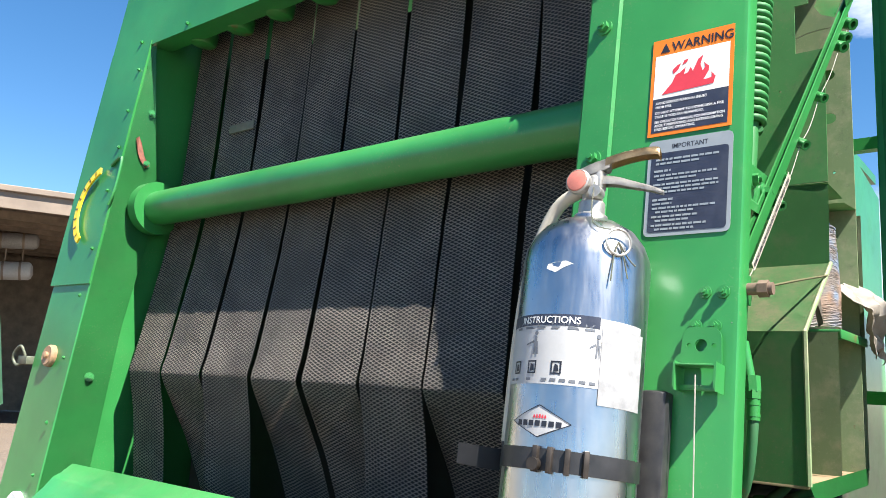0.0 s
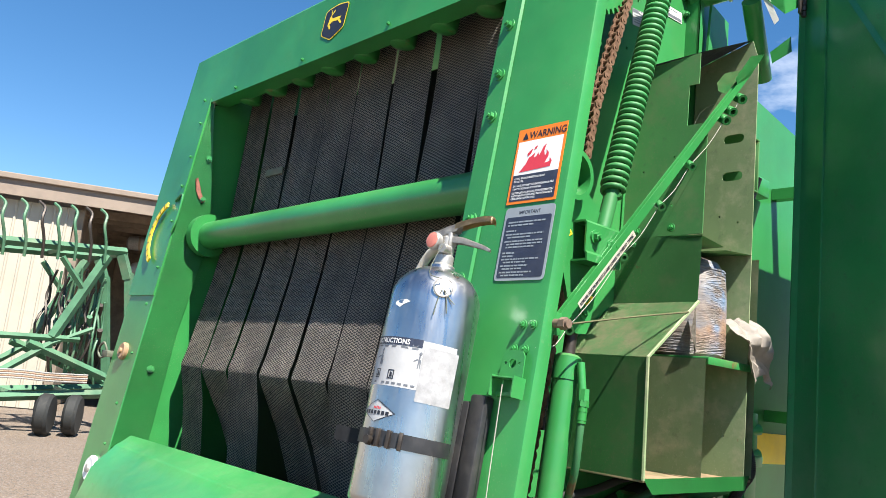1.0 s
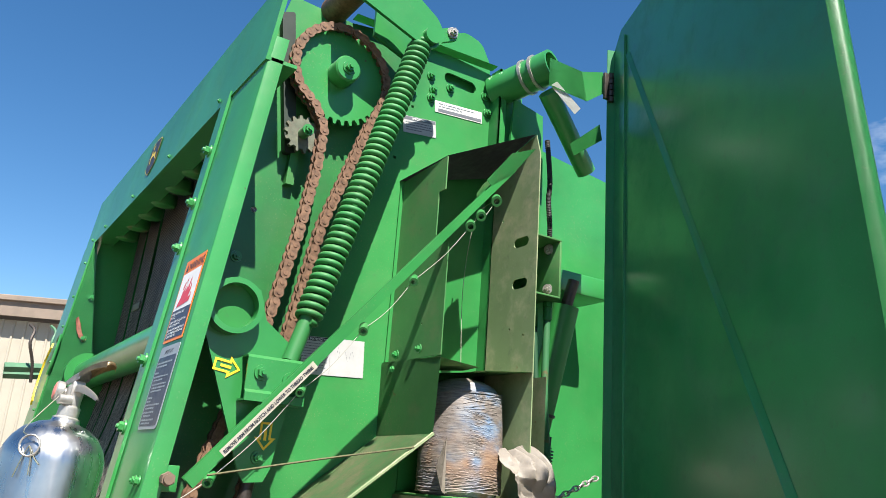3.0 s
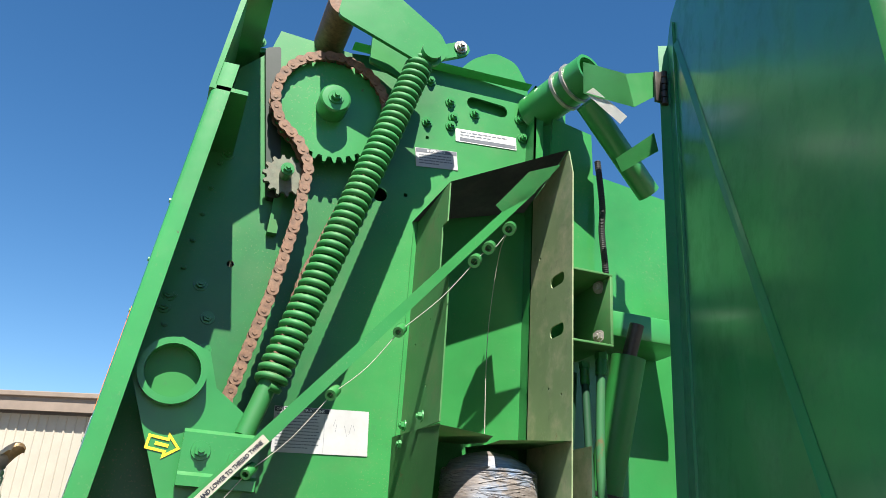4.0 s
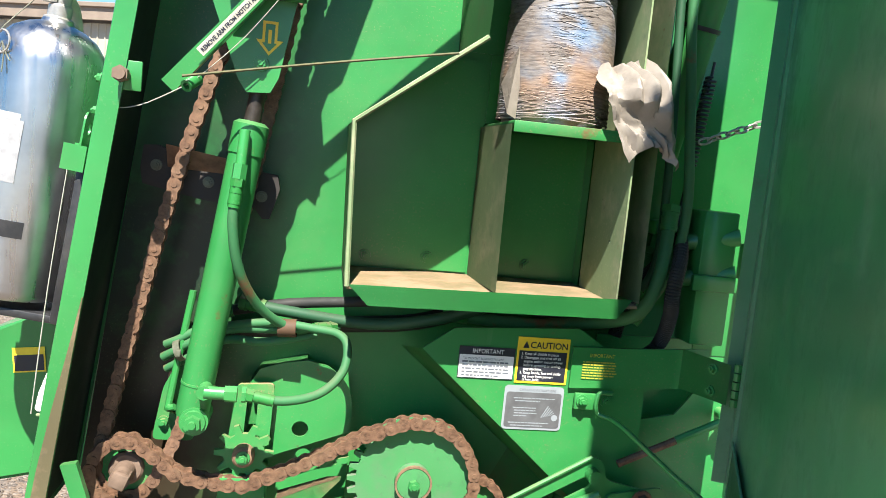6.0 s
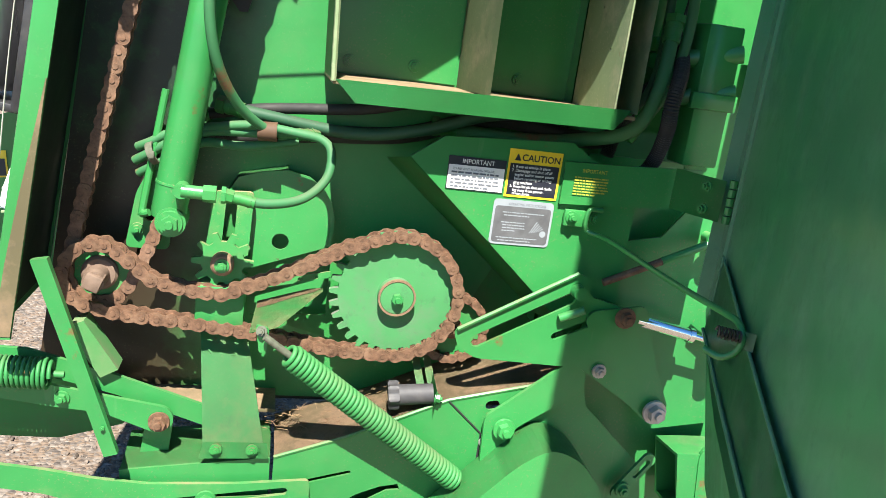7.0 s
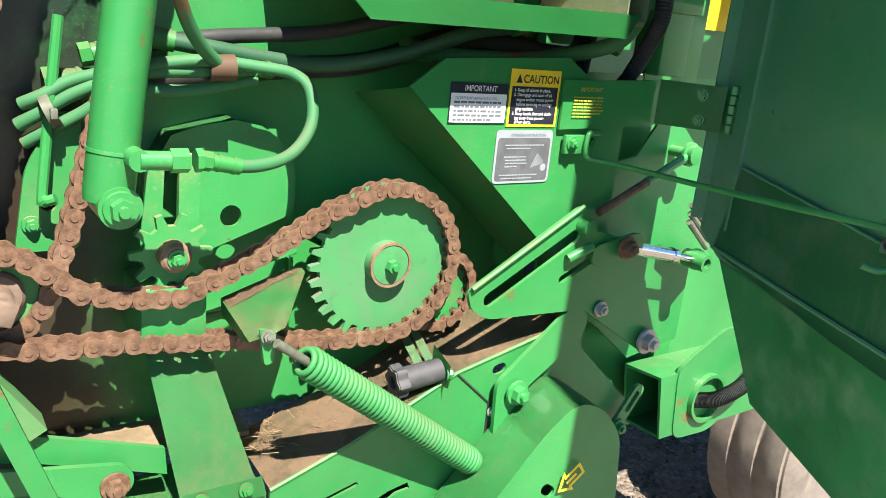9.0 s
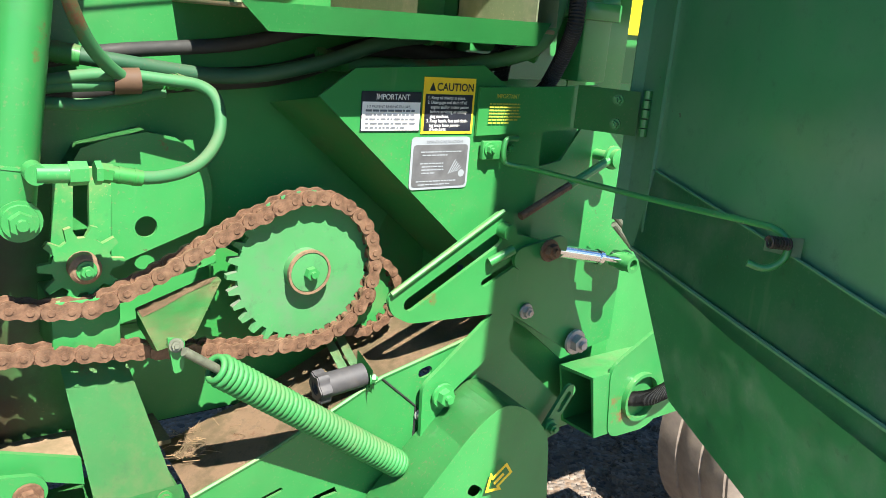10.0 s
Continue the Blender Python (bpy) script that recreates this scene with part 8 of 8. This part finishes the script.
for i in range(len(sec)):
    j = (i + 1) % len(sec)
    bm.faces.new((sides[0][i], sides[0][j], sides[1][j], sides[1][i]))
bm.faces.new(sides[0][::-1])
bm.faces.new(sides[1])
bmesh.ops.bevel(bm, geom=bm.edges[:], offset=0.003, segments=2, affect="EDGES")
part("housing", bm, WHITE, ml, smooth=50)
bm = bmesh.new()
box(bm, (-0.096, -0.145, 1.1695), (xface(1.175) - 0.004, -0.065, 1.1735), 0.001)
part("base_seam", bm, KHAKI, ml, "dusty lower seam")
d = decal("cover_caution", "yellow and black caution decal on the rear cover", side_frame(0.098) @ pose(-0.215, 1.170, 0, 0, 0, 6), 0.06, 0.05, YELLOW)
ink(d, "black_field", side_frame(0.098) @ pose(-0.215, 1.170, 0, 0, 0, 6), INK, [(0.003, 0.003, 0.057, 0.035)])
bm = bmesh.new()
def gusset_pt(s, z):
    return face_pt(YL_IN - 0.02 * s - 0.004, z, 0.003 + (0.004 + (2.58 - z) * 0.2536 - 0.003) * s - 0.001)


quad_plate(bm, [gusset_pt(0.24, 2.272), gusset_pt(0.34, 2.282), gusset_pt(0.46, 2.262), gusset_pt(0.60, 2.222), gusset_pt(0.78, 2.196), gusset_pt(0.66, 2.186), gusset_pt(0.50, 2.205), gusset_pt(0.38, 2.228)], 0.0006)
tagged(part("paint_scrape", bm, SCRAPE, None, smooth=None), "faded red paint scrape on the green gusset", "paint mark")
# spilled chaff on the ledges
bm = bmesh.new()
rnd = random.Random(12)
for k in range(100):
    c = Vector((rnd.gauss(0.385, 0.018), rnd.uniform(-0.15, -0.05), 0.80 + rnd.uniform(0, 0.010)))
    if rnd.random() < 0.35:
        c = Vector((rnd.uniform(0.42, 0.80), rnd.uniform(-0.16, -0.05), 0))
        c.z = 0.80 + (c.x - 0.4) * 0.32 + 0.004
    a = rnd.uniform(0, 6.28)
    u = Vector((math.cos(a), math.sin(a), rnd.uniform(-0.25, 0.4))) * rnd.uniform(0.004, 0.013)
    tube(bm, [c - u, c + u], 0.0005, 3, 1, caps=False)
chaff = tagged(part("chaff", bm, STRAW, None), "loose straw chaff lying on the ledge", "chaff", kind="stuff")

# ---- far cultivator, wings folded ----
cult = thing("cultivator", "large faded green field cultivator parked with wings folded up", "cultivator", (4.3, 15.4, 0.0))
CULT = plain("faded_green_paint", (0.055, 0.150, 0.078), 0.55, 0.0, 0.25, 3.0, 0.1, 0.35, (0.25, 0.22, 0.15))


def beam(p, q, w=0.055, name="frame_tube", mat=None):
    bm = bmesh.new()
    cyl(bm, p, q, w, seg=4)
    part(name, bm, mat or CULT, cult, smooth=None)


for y, s in ((14.6, 0.0), (16.2, 0.12)):
    for p, q, w in (((0.8, 3.20), (4.68, 3.57), 0.085), ((4.80, 3.16), (5.21, 0.82), 0.10), ((5.24, 0.82), (1.4, 0.45), 0.085),
                    ((4.34, 3.42), (3.60, 1.74), 0.10), ((3.51, 3.25), (3.97, 2.73), 0.06), ((3.20, 1.60), (4.66, 1.09), 0.085),
                    ((1.6, 1.62), (4.09, 1.75), 0.06), ((3.60, 1.62), (4.30, 1.98), 0.045), ((2.2, 0.55), (3.6, 1.62), 0.07), ((4.64, 1.10), (5.18, 0.92), 0.06),
                    ((2.3, 3.30), (1.7, 1.65), 0.08), ((4.60, 3.50), (4.80, 3.05), 0.11)):
        beam((p[0] + s, y, p[1]), (q[0] + s, y, q[1]), w)
for x, z in ((1.6, 3.28), (2.6, 3.37), (3.6, 3.47), (4.66, 3.54), (5.18, 0.83), (4.2, 0.72), (3.2, 0.62), (4.0, 1.74)):
    beam((x, 14.6, z), (x + 0.1, 16.2, z), 0.06)
for k in range(5):
    bm = bmesh.new()
    z = 0.94 + 0.035 * k
    tube(bm, [(1.8, 14.45, z - 0.06), (3.0, 14.42, z + 0.01), (3.6, 14.42, z), (4.32, 14.46, z + 0.02)], 0.016, 6, 5)
    part("hydraulic_line", bm, RUSTPLATE if k % 2 else STEEL, cult)
rnd = random.Random(21)
for k in range(11):
    # spring shanks standing above the folded wing
    x = 1.2 + k * 0.30 + rnd.uniform(-0.05, 0.05)
    z0 = 3.24 + (x - 0.8) * 0.095
    bm = bmesh.new()
    tube(bm, [(x + 0.10, 14.5, z0 - 0.30), (x + 0.05, 14.42, z0 + 0.05), (x - 0.06, 14.35, z0 + 0.38), (x - 0.02, 14.45, z0 + 0.62), (x - 0.10, 14.6, z0 + 0.74)], 0.028, 6, 4)
    part("shank", bm, CULT if k % 3 else DARKSTEEL, cult)
for k in range(30):
    # the rows of shanks that hang inside the frame
    x = 3.78 + (k % 6) * 0.15 + rnd.uniform(-0.04, 0.04)
    y = 14.8 + (k // 6) * 0.28
    z = rnd.uniform(2.5, 3.2)
    bm = bmesh.new()
    tube(bm, [(x, y, z), (x + rnd.uniform(-0.1, 0.1), y + 0.1, z - 0.5), (x + rnd.uniform(-0.15, 0.1), y - 0.1, z - 1.0), (x + rnd.uniform(-0.1, 0.15), y + 0.1, z - 1.6)], 0.024, 6, 3)
    part("shank", bm, DARKSTEEL if k % 3 == 0 else CULT, cult)
    if k % 2:
        bm = bmesh.new()
        cyl(bm, (x - 0.03, y - 0.1, z - 0.55), (x + 0.04, y + 0.08, z - 0.75), 0.055, 0.035, seg=8)
        part("shank_spring", bm, DARKSTEEL if k % 3 else CULT, cult)
for x, y in ((3.60, 14.2), (4.12, 14.3), (2.4, 14.2), (4.3, 16.6)):
    bm = bmesh.new()
    lathe(bm, [(0.16, -0.11), (0.33, -0.12), (0.37, -0.07), (0.37, 0.07), (0.33, 0.12), (0.16, 0.11)], Matrix.Translation((x, y, 0.36)) @ pose(0, 0, 0, 90, 0, 60), 24)
    wt = part("tyre", bm, RUBBER, cult)
    bm = bmesh.new()
    lathe(bm, [(0.16, -0.08), (0.17, -0.10), (0.15, -0.03), (0.05, -0.02), (0.04, -0.05)], Matrix.Translation((x, y, 0.36)) @ pose(0, 0, 0, 90, 0, 60), 20)
    part("rim", bm, STEEL, wt)

# stored tanks and a strip lamp under the shed roof
for nm, lb, p, q, r, mt in (("storage_tank", "long grey storage tank hung under the shed roof", (7.75, 22.76, 4.88), (8.75, 22.24, 4.96), 0.22, LABELGREY), ("storage_tank", "pale grey storage tank on a shed rack", (7.95, 22.66, 4.05), (8.70, 22.26, 4.12), 0.26, PAPERLABEL)):
    o = thing(nm, lb, "tank", p, "stored tanks")
    bm = bmesh.new()
    m, h = frame_of(p, q)
    lathe(bm, [(r * 0.45, -0.10), (r * 0.85, -0.05), (r, 0.03), (r, h - 0.03), (r * 0.85, h + 0.05), (r * 0.45, h + 0.10)], m, 24)
    part("shell", bm, mt, o)
    for f in (0.25, 0.75):
        bm = bmesh.new()
        a = Vector(p).lerp(Vector(q), f)
        dv = (Vector(q) - Vector(p)).normalized()
        pipe(bm, a - dv * 0.03, a + dv * 0.03, r + 0.012, r + 0.002, 24)
        box(bm, (a.x - 0.02, a.y - 0.02, a.z + r), (a.x + 0.02, a.y + 0.02, EAVE - 0.12))
        part("hanger_band", bm, ROOFM, o)

# conduits rising past the bin
hose("ribbed black conduit rising past the twine bin", [(0.93, -0.10, 1.30), (0.985, -0.125, 1.335), (1.005, -0.135, 1.365), (1.0, -0.17, 1.42), (0.985, -0.20, 1.47), (1.01, -0.16, 1.54), (1.04, -0.05, 1.60)], 0.0145, RUBBER, "cable_conduit")
hose("thick dark green hose looping under the twine bin", [(0.60, -0.05, 1.375), (0.74, -0.09, 1.372), (0.86, -0.11, 1.385), (0.935, -0.17, 1.42), (0.965, -0.18, 1.50), (0.985, -0.15, 1.62)], 0.0125, HOSE_G)

# spring latch on the far post's outer edge
latch = thing("spring_latch", "weathered steel spring latch on the far post edge", "latch", face_pt(1.845, 1.59))
bm = bmesh.new()
box(bm, (-0.035, 1.816, 1.575), (-0.002, 1.875, 1.60), 0.003)
part("body", bm, DULLSTEEL, latch)
bm = bmesh.new()
tube(bm, [(-0.028, 1.84, 1.60), (-0.038, 1.852, 1.628), (-0.042, 1.875, 1.615), (-0.042, 1.888, 1.592), (-0.036, 1.872, 1.572), (-0.026, 1.855, 1.580)], 0.0045, 8, 5)
part("wire_loop", bm, DULLSTEEL, latch, smooth=60)

# yellow stripe on the front side panel
bm = bmesh.new()
box(bm, (1.38, 0.0525, 1.456), (1.98, 0.0535, 1.56))
tagged(part("stripe_decal", bm, YELLOWPAINT, None), "wide yellow stripe decal on the front side panel", "decal", "decals")


# loose gravel round and under the machine
rnd = random.Random(33)
ico = bmesh.new()
bmesh.ops.create_icosphere(ico, subdivisions=1, radius=1.0)
base = [v.co.copy() for v in ico.verts]
tris = [[v.index for v in f.verts] for f in ico.faces]
ico.free()
vs, fs = [], []
for k in range(9000):
    if k % 2:
        x, y = rnd.uniform(-1.0, 0.45), rnd.uniform(-0.1, 2.4)
    else:
        x, y = rnd.uniform(1.0, 2.7), rnd.uniform(-0.3, 1.7)
    r = 0.003 + 0.010 * rnd.random() ** 2.5
    turn = Euler((rnd.uniform(0, 6.28), rnd.uniform(0, 6.28), rnd.uniform(0, 6.28))).to_matrix()
    sx, sy, sz = rnd.uniform(0.8, 1.4), rnd.uniform(0.6, 1.1), rnd.uniform(0.4, 0.8)
    g = 0.03 * noise.noise(Vector((x, y, 0)) * 0.35) - 0.02
    n0 = len(vs)
    for c in base:
        p = turn @ Vector((c.x * sx, c.y * sy, c.z * sz)) * r * rnd.uniform(0.85, 1.15)
        vs.append((x + p.x, y + p.y, g + r * 0.35 + p.z))
    fs += [[n0 + i for i in t] for t in tris]
me = bpy.data.meshes.new("gravel")
me.from_pydata(vs, [], fs)
me.materials.append(STONES)
tagged(new("gravel", me), "loose grey and tan gravel stones on the yard", "gravel", kind="stuff")
